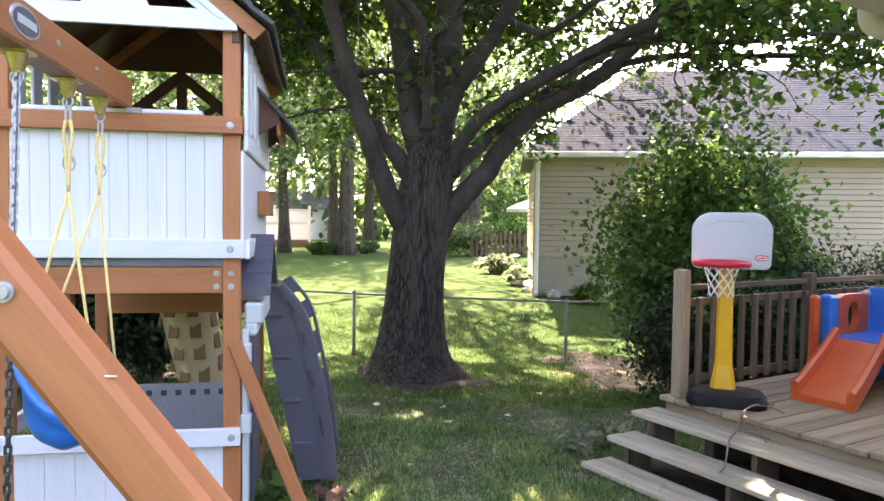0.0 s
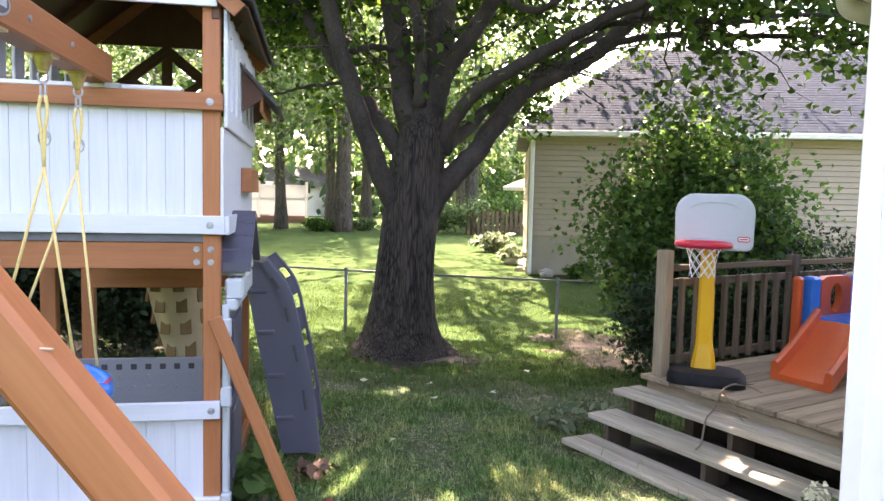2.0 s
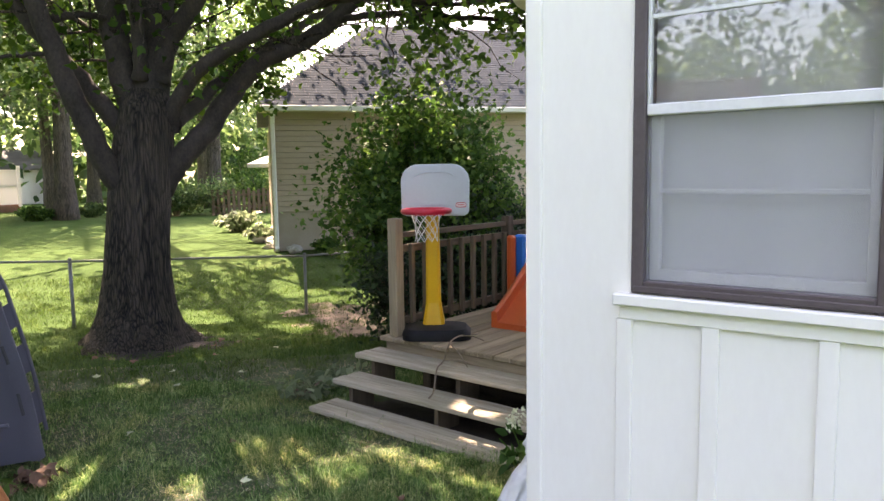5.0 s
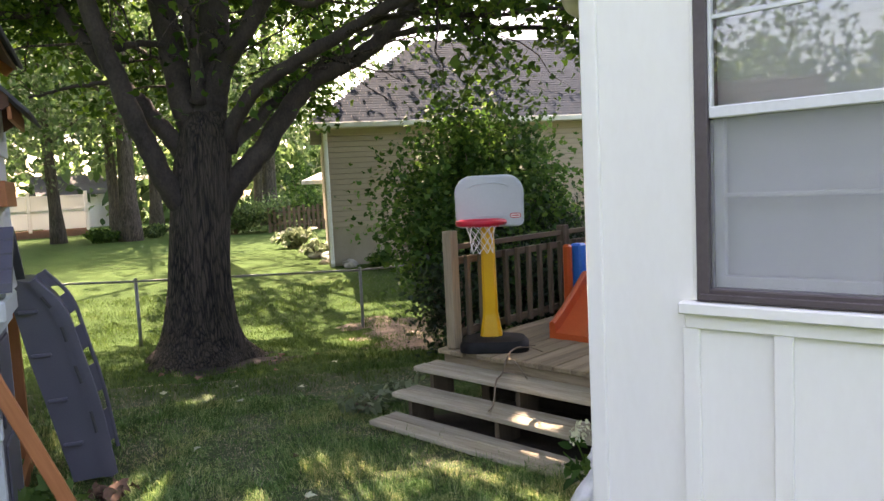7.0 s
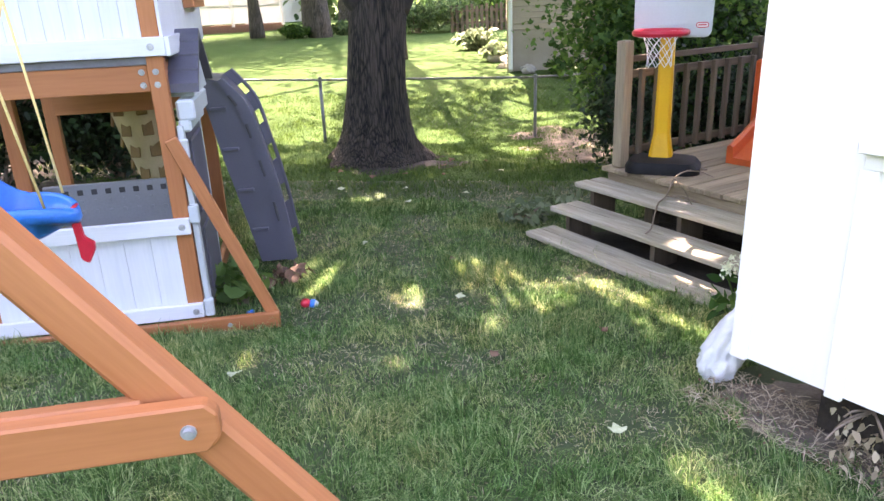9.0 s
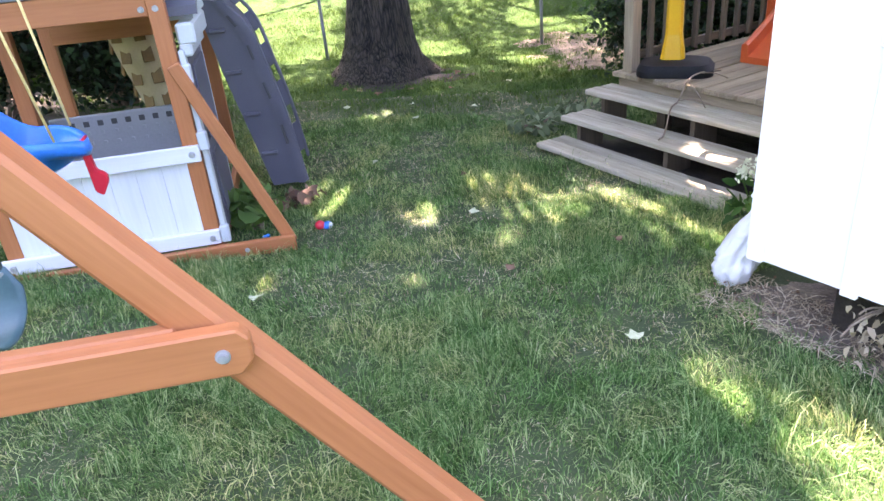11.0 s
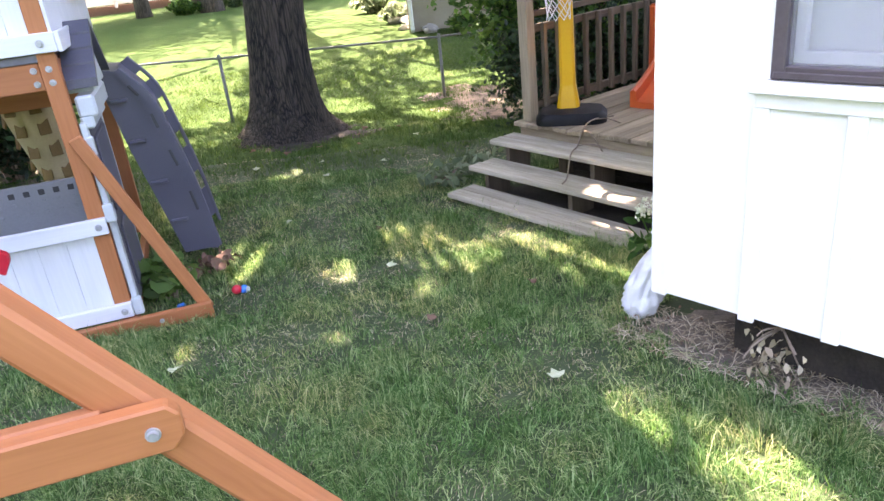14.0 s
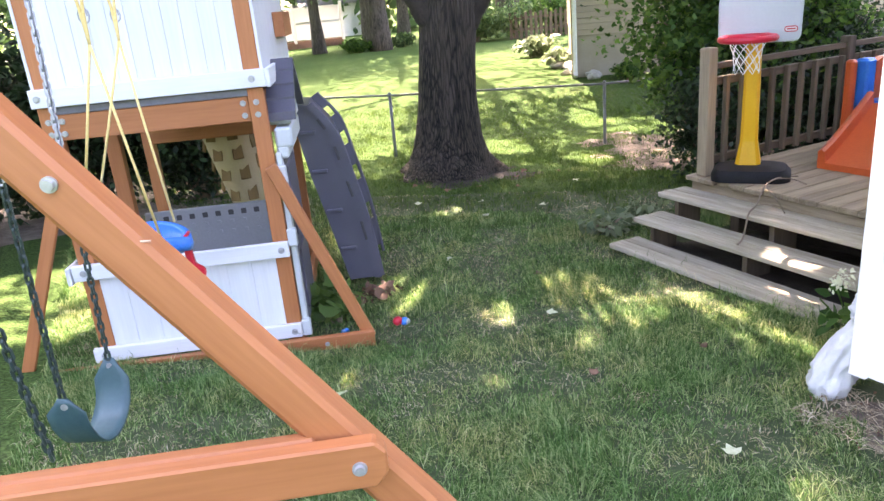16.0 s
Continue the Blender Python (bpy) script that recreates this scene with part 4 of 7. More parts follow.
for y in (-1.75, -2.1, -2.6, -2.95, -3.3, -3.65, -4.0):
    box("batten", wall_w, HOUSEWHITE, -0.008, 0.0122, y - 0.03, y + 0.03, 0.30, 2.6, 0.003)
wall_n = thing("wall_north", HOUSE, "white painted house wall above the deck", "house wall", kind="structure")
box("wall_panel", wall_n, HOUSEWHITE, 0.16, 8.0, -0.15, 0.0, 0.30, 2.62, 0)
box("corner_board", wall_n, HOUSEWHITE, -0.006, 0.07, 0.0005, 0.014, 0.298, 2.6, 0.003)
wall_o = thing("wall_south", HOUSE, "white painted far house walls", "house wall", kind="structure")
box("wall_panel", wall_o, HOUSEWHITE, 0.16, 8.0, -6.5, -6.35, 0.30, 2.62, 0)
box("wall_panel", wall_o, HOUSEWHITE, 7.85, 8.0, -6.35, -0.15, 0.30, 2.62, 0)
fl = box("floor", None, DECKWOOD[0], 0.1, 7.9, -6.4, -0.1, 0.31, 0.42, 0)
fl.matrix_world = HOUSE
tagged(fl, "dark timber floor platform under the house", "floor", kind="structure")
cl = box("ceiling", None, HOUSEWHITE, 0.1, 7.9, -6.4, -0.1, 2.62, 2.70, 0)
cl.matrix_world = HOUSE
tagged(cl, "plain white ceiling inside the house", "ceiling", kind="structure")
# recessed block, near black to stand for the shade below the house
skirt = box("crawl_wall", None, SHADESOIL, 0.24, 7.7, -6.2, -0.25, -0.6, 0.31, 0)
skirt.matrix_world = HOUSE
tagged(skirt, "recessed base below the house, coloured dark for its shade", "foundation", kind="structure")

# window with brown storm frame, white sashes, blinds behind
win = thing("window_1", HOUSE, "double-hung window with brown frame and closed white blinds", "window", kind="structure")
fw = 0.045
for nm, y0, y1, z0, z1 in (("frame_side", WX1 - fw, WX1, WZ0, WZ1), ("frame_side", WX0, WX0 + fw, WZ0, WZ1), ("frame_sill", WX0 + fw, WX1 - fw, WZ0, WZ0 + fw), ("frame_head", WX0 + fw, WX1 - fw, WZ1 - fw, WZ1)):
    box(nm, win, WINDOWBROWN, -0.012, 0.1, y0, y1, z0, z1, 0.004)
box("frame_lip", win, WINDOWBROWN, -0.022, -0.0125, WX0 + 0.012, WX1 - 0.012, WZ0 + 0.008, WZ0 + 0.028, 0.003)
box("meeting_rail", win, SASHWHITE, 0.0, 0.05, WX0 + fw, WX1 - fw, 1.862, 1.902, 0.004)
box("upper_rail", win, SASHWHITE, 0.012, 0.03, WX0 + fw, WX1 - fw, 2.195, 2.21, 0.002)
for y0, y1 in ((WX1 - fw - 0.012, WX1 - fw), (WX0 + fw, WX0 + fw + 0.012)):
    box("sash_stile", win, SASHWHITE, 0.002, 0.03, y0, y1, 1.902, WZ1 - fw, 0.002)
for y0, y1 in ((WX1 - fw - 0.035, WX1 - fw), (WX0 + fw, WX0 + fw + 0.035)):
    box("sash_stile", win, SASHWHITE, 0.05, 0.085, y0, y1, WZ0 + fw, 1.862, 0.003)
box("sash_rail", win, SASHWHITE, 0.05, 0.085, WX0 + fw, WX1 - fw, WZ0 + fw, WZ0 + fw + 0.04, 0.003)
box("sash_bar", win, SASHWHITE, 0.055, 0.075, WX0 + fw + 0.035, WX1 - fw - 0.035, 1.588, 1.603, 0.002)
for z0, z1 in ((WZ0 + fw, 1.862), (1.902, WZ1 - fw)):
    low = z0 < 1.5
    pane = box("insect_mesh" if low else "pane", win, SCREEN if low else GLASS, 0.018, 0.021, WX0 + fw, WX1 - fw, z0, z1, 0)
    pane.visible_shadow = False
for i in range(43):
    z = WZ0 + 0.05 + i * 0.03
    sl = box("blind_slat", win, BLINDS, 0.115, 0.1165, WX0 + 0.02, WX1 - 0.02, -0.0150, 0.0158, 0, Matrix.Rotation(radians(5), 4, "Y"))
    sl.location = (0, 0, z)

# eave, gutter and downspout elbow
eave = thing("roof_eave", HOUSE, "cream painted soffit and gutter at the house corner", "roof", kind="structure")
box("soffit", eave, GUTTERCREAM, 0.015, 8.3, -6.8, 0.38, 2.622, 2.645, 0.003)
bm = bmesh.new()
prof = [(0.0, 0.0), (0.10, -0.005), (0.18, 0.05), (0.20, 0.12), (0.18, 0.125), (0.0, 0.11)]
for (o, u, w, ln) in ((Vector((-0.02, 0.38, 2.60)), Vector((0, 1, 0)), Vector((1, 0, 0)), 8.4),):
    rr = [[bm.verts.new(o + u * a + Vector((0, 0, c)) + w * k) for a, c in prof] for k in (0, ln)]
    for i in range(6):
        bm.faces.new((rr[0][i], rr[0][(i + 1) % 6], rr[1][(i + 1) % 6], rr[1][i]))
    bm.faces.new(rr[0])
    bm.faces.new(rr[1][::-1])
bmesh.ops.recalc_face_normals(bm, faces=bm.faces[:])
part("gutter", bm, GUTTERCREAM, eave, "cream metal gutter")
box("fascia_board", eave, GUTTERCREAM, -0.03, 0.010, -6.8, 0.38, 2.622, 2.75, 0.003)
bm = bmesh.new()
tube(bm, spline([(0.80, 0.50, 2.66), (0.80, 0.51, 2.60), (0.825, 0.485, 2.545), (0.92, 0.36, 2.50), (1.05, 0.18, 2.455), (1.12, 0.075, 2.38), (1.12, 0.065, 2.2), (1.12, 0.065, 0.4)], 44), 0.045, 14)
smooth(part("downspout_elbow", bm, GUTTERCREAM, eave, "cream metal downspout elbow"))
bm = bmesh.new()
for pts in ([(-0.03, 0.5, 2.76), (8.3, 0.5, 2.76), (8.3, -3.2, 4.2), (-0.03, -3.2, 4.2)], [(-0.03, -6.9, 2.76), (8.3, -6.9, 2.76), (8.3, -3.2, 4.2), (-0.03, -3.2, 4.2)]):
    f = bm.faces.new([bm.verts.new(p) for p in pts])
    g = bmesh.ops.extrude_face_region(bm, geom=[f])
    bmesh.ops.translate(bm, vec=(0, 0, 0.03), verts=[e for e in g["geom"] if isinstance(e, bmesh.types.BMVert)])
bmesh.ops.recalc_face_normals(bm, faces=bm.faces[:])
part("roof_cover", bm, ROOFSHINGLE, eave)

# ---- deck ----
DZ = 0.352
deck = thing("deck", DECK, "weathered grey-brown timber deck beside the house", "deck", kind="structure")
rng = random.Random(4)
nb = 20
for i in range(nb):
    y1 = 0.12 - i * 0.142
    box("plank", deck, DECKWOOD[0], -0.075 + rng.uniform(-0.02, 0.02), 2.2, y1 - 0.136, y1, DZ - 0.038, DZ + rng.uniform(-0.003, 0.003), 0.006)
    box("plank", deck, DECKWOOD[0], 2.206, 4.6, y1 - 0.136, y1, DZ - 0.038, DZ + rng.uniform(-0.003, 0.003), 0.006)
box("rim_joist", deck, DECKWOOD[1], -0.03, 0.01, -2.7, 0.1, DZ - 0.20, DZ - 0.04, 0.004)
box("rim_joist", deck, DECKWOOD[0], 0.01, 4.6, 0.06, 0.1, DZ - 0.20, DZ - 0.04, 0.004)
for x in (0.4, 2.2, 4.2):
    for y in (0.0, -2.4):
        box("deck_leg", deck, RAILWOOD[2], x - 0.045, x + 0.045, y - 0.045, y + 0.045, -0.8, DZ - 0.04, 0.004)
steps = thing("deck_steps", DECK, "three weathered open timber steps down from the deck", "steps", kind="structure")
for fx, tz in ((-0.29, 0.235), (-0.54, 0.08), (-0.785, -0.08)):
    for k in range(2):
        box("tread_board", steps, TREADWOOD[1], fx + k * 0.142 + (0.0 if k else 0.0), fx + k * 0.142 + 0.137, -2.75, 0.205 - 0.012 * k, tz - 0.038, tz, 0.006)
for y in (0.05, -0.82, -1.70, -2.6):
    for fx, tz in ((-0.29, 0.235), (-0.54, 0.08), (-0.785, -0.08)):
        box("stringer", steps, RAILWOOD[2], fx + 0.05, fx + 0.29, y - 0.02, y + 0.02, tz - 0.30, tz - 0.039, 0.003)
# added near-black sheet that stands for the shade behind the open steps
backing = box("deck_skirt", None, SHADESOIL, 0.55, 0.6, -2.7, 0.05, -0.7, DZ - 0.045, 0)
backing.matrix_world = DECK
tagged(backing, "dark sheet added for the shade under the deck", "soil", kind="structure")

rail = thing("deck_railing", DECK, "brown weathered timber deck railing with square balusters", "railing", kind="structure")
box("corner_post", rail, DECKWOOD[2], -0.045, 0.05, -0.045, 0.05, DZ, 1.315, 0.008)
for x in (1.60, 3.2, 4.55):
    box("post", rail, RAILWOOD[2], x - 0.045, x + 0.045, -0.045, 0.045, DZ, 1.25, 0.008)
for x0, x1 in ((0.05, 1.553), (1.647, 3.153), (3.247, 4.5)):
    box("top_rail", rail, RAILWOOD[0], x0, x1, -0.02, 0.02, 1.155, 1.20, 0.004)
    box("upper_rail", rail, RAILWOOD[0], x0, x1, -0.02, 0.02, 1.035, 1.095, 0.004)
    box("bottom_rail", rail, RAILWOOD[0], x0, x1, -0.02, 0.02, 0.44, 0.50, 0.004)
    nbal = 9
    for i in range(nbal):
        bx = x0 + (i + 0.6) * (x1 - x0) / nbal
        box("baluster", rail, RAILWOOD[2], bx - 0.02, bx + 0.02, -0.06, -0.0205, 0.43, 1.10, 0.004)

# ---- toy basketball hoop ----
HP = DECK @ Vector((0.16, -0.26, DZ))
EYE_DIR = Vector((-HP.x, -HP.y, 0)).normalized()
hoop = thing("basketball_hoop", frame_matrix((HP.x + 0.25 * 0.0, HP.y, DZ), (-EYE_DIR.y * 1.0, EYE_DIR.x * 1.0), (-EYE_DIR.x, -EYE_DIR.y)), "toy basketball hoop with yellow pole on a black base", "basketball hoop")


def shell(name, parent, mat, outline, y0, y1, bevel=0.01, seg=2, label=""):
    """A plate of that outline in x and z, from y0 to y1, with rounded rims."""
    bm = bmesh.new()
    f = bm.faces.new([bm.verts.new((px, y0, pz)) for px, pz in outline])
    g = bmesh.ops.extrude_face_region(bm, geom=[f])
    bmesh.ops.translate(bm, vec=(0, y1 - y0, 0), verts=[e for e in g["geom"] if isinstance(e, bmesh.types.BMVert)])
    bmesh.ops.recalc_face_normals(bm, faces=bm.faces[:])
    if bevel:
        es = [e for e in bm.edges if e.calc_face_angle(0) > 0.8]
        bmesh.ops.bevel(bm, geom=es, offset=bevel, segments=seg, affect="EDGES")
    return smooth_by_angle(part(name, bm, mat, parent, label))


def round_rect(x0, x1, z0, z1, rt, rb, n=6):
    out = []
    for cx, cz, r, a0 in ((x1 - rt, z1 - rt, rt, 0), (x0 + rt, z1 - rt, rt, 90), (x0 + rb, z0 + rb, rb, 180), (x1 - rb, z0 + rb, rb, 270)):
        out += [(cx + r * math.cos(radians(a0 + k * 90 / n)), cz + r * math.sin(radians(a0 + k * 90 / n))) for k in range(n + 1)]
    return out


bm = bmesh.new()
lv = []
for k, z in ((1.0, 0.0), (1.0, 0.045), (0.88, 0.085), (0.55, 0.105)):
    lv.append([bm.verts.new((px * k, pz * k, z)) for px, pz in round_rect(-0.25, 0.30, -0.20, 0.20, 0.11, 0.11, 5)])
for p, q in zip(lv, lv[1:]):
    for i in range(len(p)):
        bm.faces.new((p[i], p[(i + 1) % len(p)], q[(i + 1) % len(p)], q[i]))
bm.faces.new(lv[-1])
bm.faces.new(lv[0][::-1])
base = smooth_by_angle(part("base", bm, BLACKPLASTIC, hoop, "black plastic base"))
bm = bmesh.new()
lv = []
for w, d, z in ((0.088, 0.075, 0.08), (0.088, 0.075, 0.11), (0.06, 0.055, 0.28), (0.055, 0.05, 0.7), (0.05, 0.045, 1.12)):
    lv.append([bm.verts.new((px * w, pz * d + 0.02, z)) for px, pz in ((1, -0.6), (0.7, -1), (-0.7, -1), (-1, -0.6), (-1, 1), (1, 1))])
for p, q in zip(lv, lv[1:]):
    for i in range(6):
        bm.faces.new((p[i], p[(i + 1) % 6], q[(i + 1) % 6], q[i]))
bm.faces.new(lv[-1])
bmesh.ops.recalc_face_normals(bm, faces=bm.faces[:])
part("pole", bm, YELLOWPLASTIC, hoop, "yellow plastic pole")
BBX, BBZ = 0.03, 0.985
bo = []
for px, pz in round_rect(-0.272, 0.272, 0.0, 0.40, 0.13, 0.05, 7):
    bo.append((BBX + px * (1.0 if pz > 0.1 else 0.985), BBZ + pz + 0.012 * (1 - (px / 0.272) ** 2) * (pz > 0.3)))
bb = shell("backboard", hoop, WHITEPLASTIC, bo, -0.07, -0.035, 0.012, 3, "pale grey plastic backboard")
bm = bmesh.new()
tube(bm, spline([(BBX - 0.17, -0.071, BBZ + 0.31), (BBX - 0.09, -0.071, BBZ + 0.34), (BBX + 0.07, -0.071, BBZ + 0.345), (BBX + 0.15, -0.071, BBZ + 0.315)], 12), 0.005, 6)
part("moulded_line", bm, WHITEPLASTIC, bb)
bm = bmesh.new()
tube(bm, [(BBX - 0.12, -0.071, BBZ + 0.09), (BBX + 0.13, -0.071, BBZ + 0.09)], 0.003, 6)
part("moulded_line", bm, WHITEPLASTIC, bb)
shell("badge", bb, REDPLASTIC, round_rect(BBX + 0.16, BBX + 0.245, BBZ + 0.065, BBZ + 0.105, 0.018, 0.018, 4), -0.0745, -0.0705, 0)
shell("badge_field", bb, TRIMWHITE, round_rect(BBX + 0.166, BBX + 0.239, BBZ + 0.072, BBZ + 0.098, 0.012, 0.012, 4), -0.0765, -0.0748, 0)
box("badge_bar", bb, REDPLASTIC, BBX + 0.175, BBX + 0.23, -0.0785, -0.0768, BBZ + 0.081, BBZ + 0.09, 0)
RC = Vector((BBX - 0.06, -0.28, BBZ + 0.05))
RR = 0.175
bm = bmesh.new()
tube(bm, [RC + Vector((RR * math.cos(a), RR * math.sin(a), 0)) for a in [k * math.tau / 32 for k in range(33)]], 0.022, 10, False)
add_box(bm, RC.x - 0.13, RC.x + 0.13, -0.12, -0.071, RC.z - 0.045, RC.z + 0.02)
smooth_by_angle(part("rim", bm, REDPLASTIC, hoop, "red plastic rim"))
bm = bmesh.new()
nn, lev = 9, 6
def pt(k, j):
    r, a = RR * (0.70, 0.60, 0.53, 0.49, 0.48, 0.50)[j], (k + 0.5 * (j % 2)) * math.tau / nn
    return RC + Vector((r * math.cos(a), r * math.sin(a), -0.015 - 0.043 * j))


for j in range(lev - 1):
    for k in range(nn):
        tube(bm, [pt(k, j), pt(k, j + 1)], 0.0026, 5)
        tube(bm, [pt(k, j), pt(k - 1 if j % 2 == 0 else k + 1, j + 1)], 0.0026, 5)
part("net", bm, NETWHITE, hoop, "white cord net")

# ---- toy slide and climber on the deck ----
toy = thing("toy_climber", DECK @ pose(0.85, -0.55, DZ, 0, 0, 0), "orange toy slide with blue and orange climber cube on the deck", "toy slide")
# slide runs down towards the steps
S0, S1 = Vector((-0.14, -0.13, 0.03)), Vector((0.60, 0.02, 0.50))
sd = (S1 - S0)
bm = bmesh.new()
rows_s = []
for i in range(9):
    t = i / 8
    c = S0 + sd * t
    c.z = 0.03 + 0.34 * (t ** 1.15)
    w = 0.21 - 0.015 * t
    rows_s.append([bm.verts.new(c + Vector((0, a, h))) for a, h in ((-w - 0.03, -0.03), (-w - 0.03, 0.10), (-w, 0.115), (-w + 0.025, 0.10), (-w + 0.035, 0.02), (w - 0.035, 0.02), (w - 0.025, 0.10), (w, 0.115), (w + 0.03, 0.10), (w + 0.03, -0.03))])
for p, q in zip(rows_s, rows_s[1:]):
    for k in range(10):
        bm.faces.new((p[k], p[(k + 1) % 10], q[(k + 1) % 10], q[k]))
bm.faces.new(rows_s[0])
bm.faces.new(rows_s[-1][::-1])
bmesh.ops.recalc_face_normals(bm, faces=bm.faces[:])
smooth_by_angle(part("slide", bm, ORANGEPLASTIC, toy, "orange plastic slide"))
box("platform", toy, BLUEPLASTIC, 0.62, 1.25, -0.32, 0.30, 0.33, 0.40, 0.02)
for y in (0.32, -0.36):
    for x in (0.66, 1.22):
        box("corner_tower", toy, BLUEPLASTIC, x - 0.06, x + 0.06, y - 0.06, y + 0.06, 0.0, 0.73, 0.02)
box("side_wall", toy, ORANGEPLASTIC, 0.50, 0.575, 0.32, 0.40, 0.0, 0.73, 0.02)
fr = round_rect(0.76, 1.14, 0.45, 0.80, 0.03, 0.03, 3)
bm = bmesh.new()
hole = [(0.95 + 0.085 * math.cos(k * math.tau / 20), 0.545 + 0.125 * math.sin(k * math.tau / 20)) for k in range(20)]
rect = [(0.73, 0.80), (1.17, 0.80), (1.17, 0.42), (0.73, 0.42)]
def on_rect(a):
    c, s = math.cos(a), math.sin(a)
    k = min(0.22 / abs(c) if abs(c) > 1e-6 else 9, 0.19 / abs(s) if abs(s) > 1e-6 else 9)
    return 0.95 + k * c, 0.54 + k * s
vi = [[bm.verts.new((hx, y, hz)) for hx, hz in hole] for y in (0.27, 0.33)]
vo = [[bm.verts.new((*on_rect(k * math.tau / 20)[:1], y, on_rect(k * math.tau / 20)[1])) for k in range(20)] for y in (0.27, 0.33)]
for k in range(20):
    j = (k + 1) % 20
    bm.faces.new((vi[0][k], vi[0][j], vo[0][j], vo[0][k]))
    bm.faces.new((vi[1][j], vi[1][k], vo[1][k], vo[1][j]))
    bm.faces.new((vi[0][j], vi[0][k], vi[1][k], vi[1][j]))
    bm.faces.new((vo[0][k], vo[0][j], vo[1][j], vo[1][k]))
part("window_wall", bm, ORANGEPLASTIC, toy, "orange wall with an oval hole")
box("side_wall", toy, TANPLASTIC, 1.17, 1.6, 0.27, 0.34, 0.0, 0.75, 0.02)
box("side_wall", toy, BLUEPLASTIC, 1.2, 1.27, -0.42, 0.3, 0.0, 0.78, 0.02)

# ---- chain-link fence ----
fence = thing("chain_link_fence", Matrix(), "low grey chain-link fence across the lawn", "fence", kind="structure")
F0, FD = Vector((5.65, 8.85, 0)), Vector((2.77, -1.69, 0)).normalized()
posts = [F0 + FD * 3.22 * k for k in range(-4, 3)]
tops = []
for p in posts:
    g = ground_z(p.x, p.y)
    bm = bmesh.new()
    stick(bm, (p.x, p.y, g - 0.3), (p.x, p.y, g + 0.93), 0.024, sides=12)
    bmesh.ops.create_uvsphere(bm, u_segments=10, v_segments=6, radius=0.028, matrix=Matrix.Translation((p.x, p.y, g + 0.935)))
    smooth(part("fence_post", bm, FENCESTEEL, fence))
    tops.append(Vector((p.x, p.y, g + 0.91)))
bm = bmesh.new()
tube(bm, tops, 0.017, 8)
smooth(part("top_rail", bm, FENCESTEEL, fence))
vs, es = [], []
for a, b2 in zip(tops, tops[1:]):
    ln = (b2 - a).length
    hgt, step = 0.86, 0.075
    nseg = int(ln / step)
    for k in range(-12, nseg + 1):
        for s in (1, -1):
            x0, x1 = (k, k + 12) if s > 0 else (k + 12, k)
            lo, hi = a.lerp(b2, min(1, max(0, x0 / nseg))), a.lerp(b2, min(1, max(0, x1 / nseg)))
            if (lo - hi).length < 1e-4:
                continue
            d = Vector((0, 0, -hgt)), Vector((0, 0, -0.01))
            f0 = 0.0 if x0 == max(0, min(nseg, x0)) else (max(0, min(nseg, x0)) - x0) / (x1 - x0)
            f1 = 1.0 if x1 == max(0, min(nseg, x1)) else (max(0, min(nseg, x1)) - x0) / (x1 - x0)
            p0, p1 = lo + Vector((0, 0, -hgt * (1 - f0))), hi + Vector((0, 0, -hgt * (1 - f1)))
            dirv = (p1 - p0).normalized()
            nrm = dirv.cross(Vector((FD.y, -FD.x, 0))).normalized() * 0.0007
            nr2 = Vector((FD.y, -FD.x, 0)) * 0.0007
            i = len(vs)
            vs += [p0 + nrm, p0 - nrm * 0.5 + nr2, p0 - nrm * 0.5 - nr2, p1 + nrm, p1 - nrm * 0.5 + nr2, p1 - nrm * 0.5 - nr2]
            es += [(i, i + 1, i + 4, i + 3), (i + 1, i + 2, i + 5, i + 4), (i + 2, i, i + 3, i + 5)]
me = bpy.data.meshes.new("wire_mesh")
me.from_pydata(vs, [], es)
hold("wire_mesh", me, FENCESTEEL, fence)["kind"] = "stuff"

# ---- neighbour's house ----
nh = thing("neighbour_house", NEXT, "beige lap-sided house with grey shingle roof and white gutter", "house")
box("foundation_wall", nh, FOUNDATION, 0.05, 11, 0.06, 7, -0.6, 0.93, 0)
box("wall_core", nh, SIDING, 0.05, 11, 0.05, 7, 0.93, 3.0, 0)
nl = 18
for i in range(nl):
    z0 = 0.92 + i * 0.112
    m = Matrix.Rotation(radians(-15), 4, "X")
    sl = box("siding_lap", nh, SIDING, 0.06, 11, -0.030, 0.004, 0, 0.101, 0, m)
    sl.location = (0, 0.03, z0)
    sl = box("siding_lap", nh, SIDING, -0.012, 0.006, 0.06, 7, 0, 0.122, 0, Matrix.Rotation(radians(11), 4, "Y"))
    sl.location = (0.03, 0, z0)
box("corner_trim", nh, SIDING, -0.01, 0.1, -0.012, 0.08, 0.0, 2.95, 0.004)
box("frieze", nh, SIDING, 0.1, 11, -0.02, 0.02, 2.86, 2.98, 0.004)
box("soffit", nh, SIDING, -0.22, 11.2, -0.32, 0.2, 2.97, 2.985, 0)
box("gutter", nh, TRIMWHITE, -0.24, 11.2, -0.42, -0.32, 2.97, 3.08, 0.012, label="white metal gutter")
bm = bmesh.new()
tube(bm, spline([(0.06, -0.36, 2.98), (0.06, -0.33, 2.9), (0.06, -0.10, 2.75), (0.06, -0.07, 2.6), (0.06, -0.07, 0.35), (0.06, -0.22, 0.2)], 20), 0.045, 8)
part("downspout", bm, TRIMWHITE, nh, "white metal downspout")
RX, RY, RZ = 2.55, 2.9, 5.35
bm = bmesh.new()
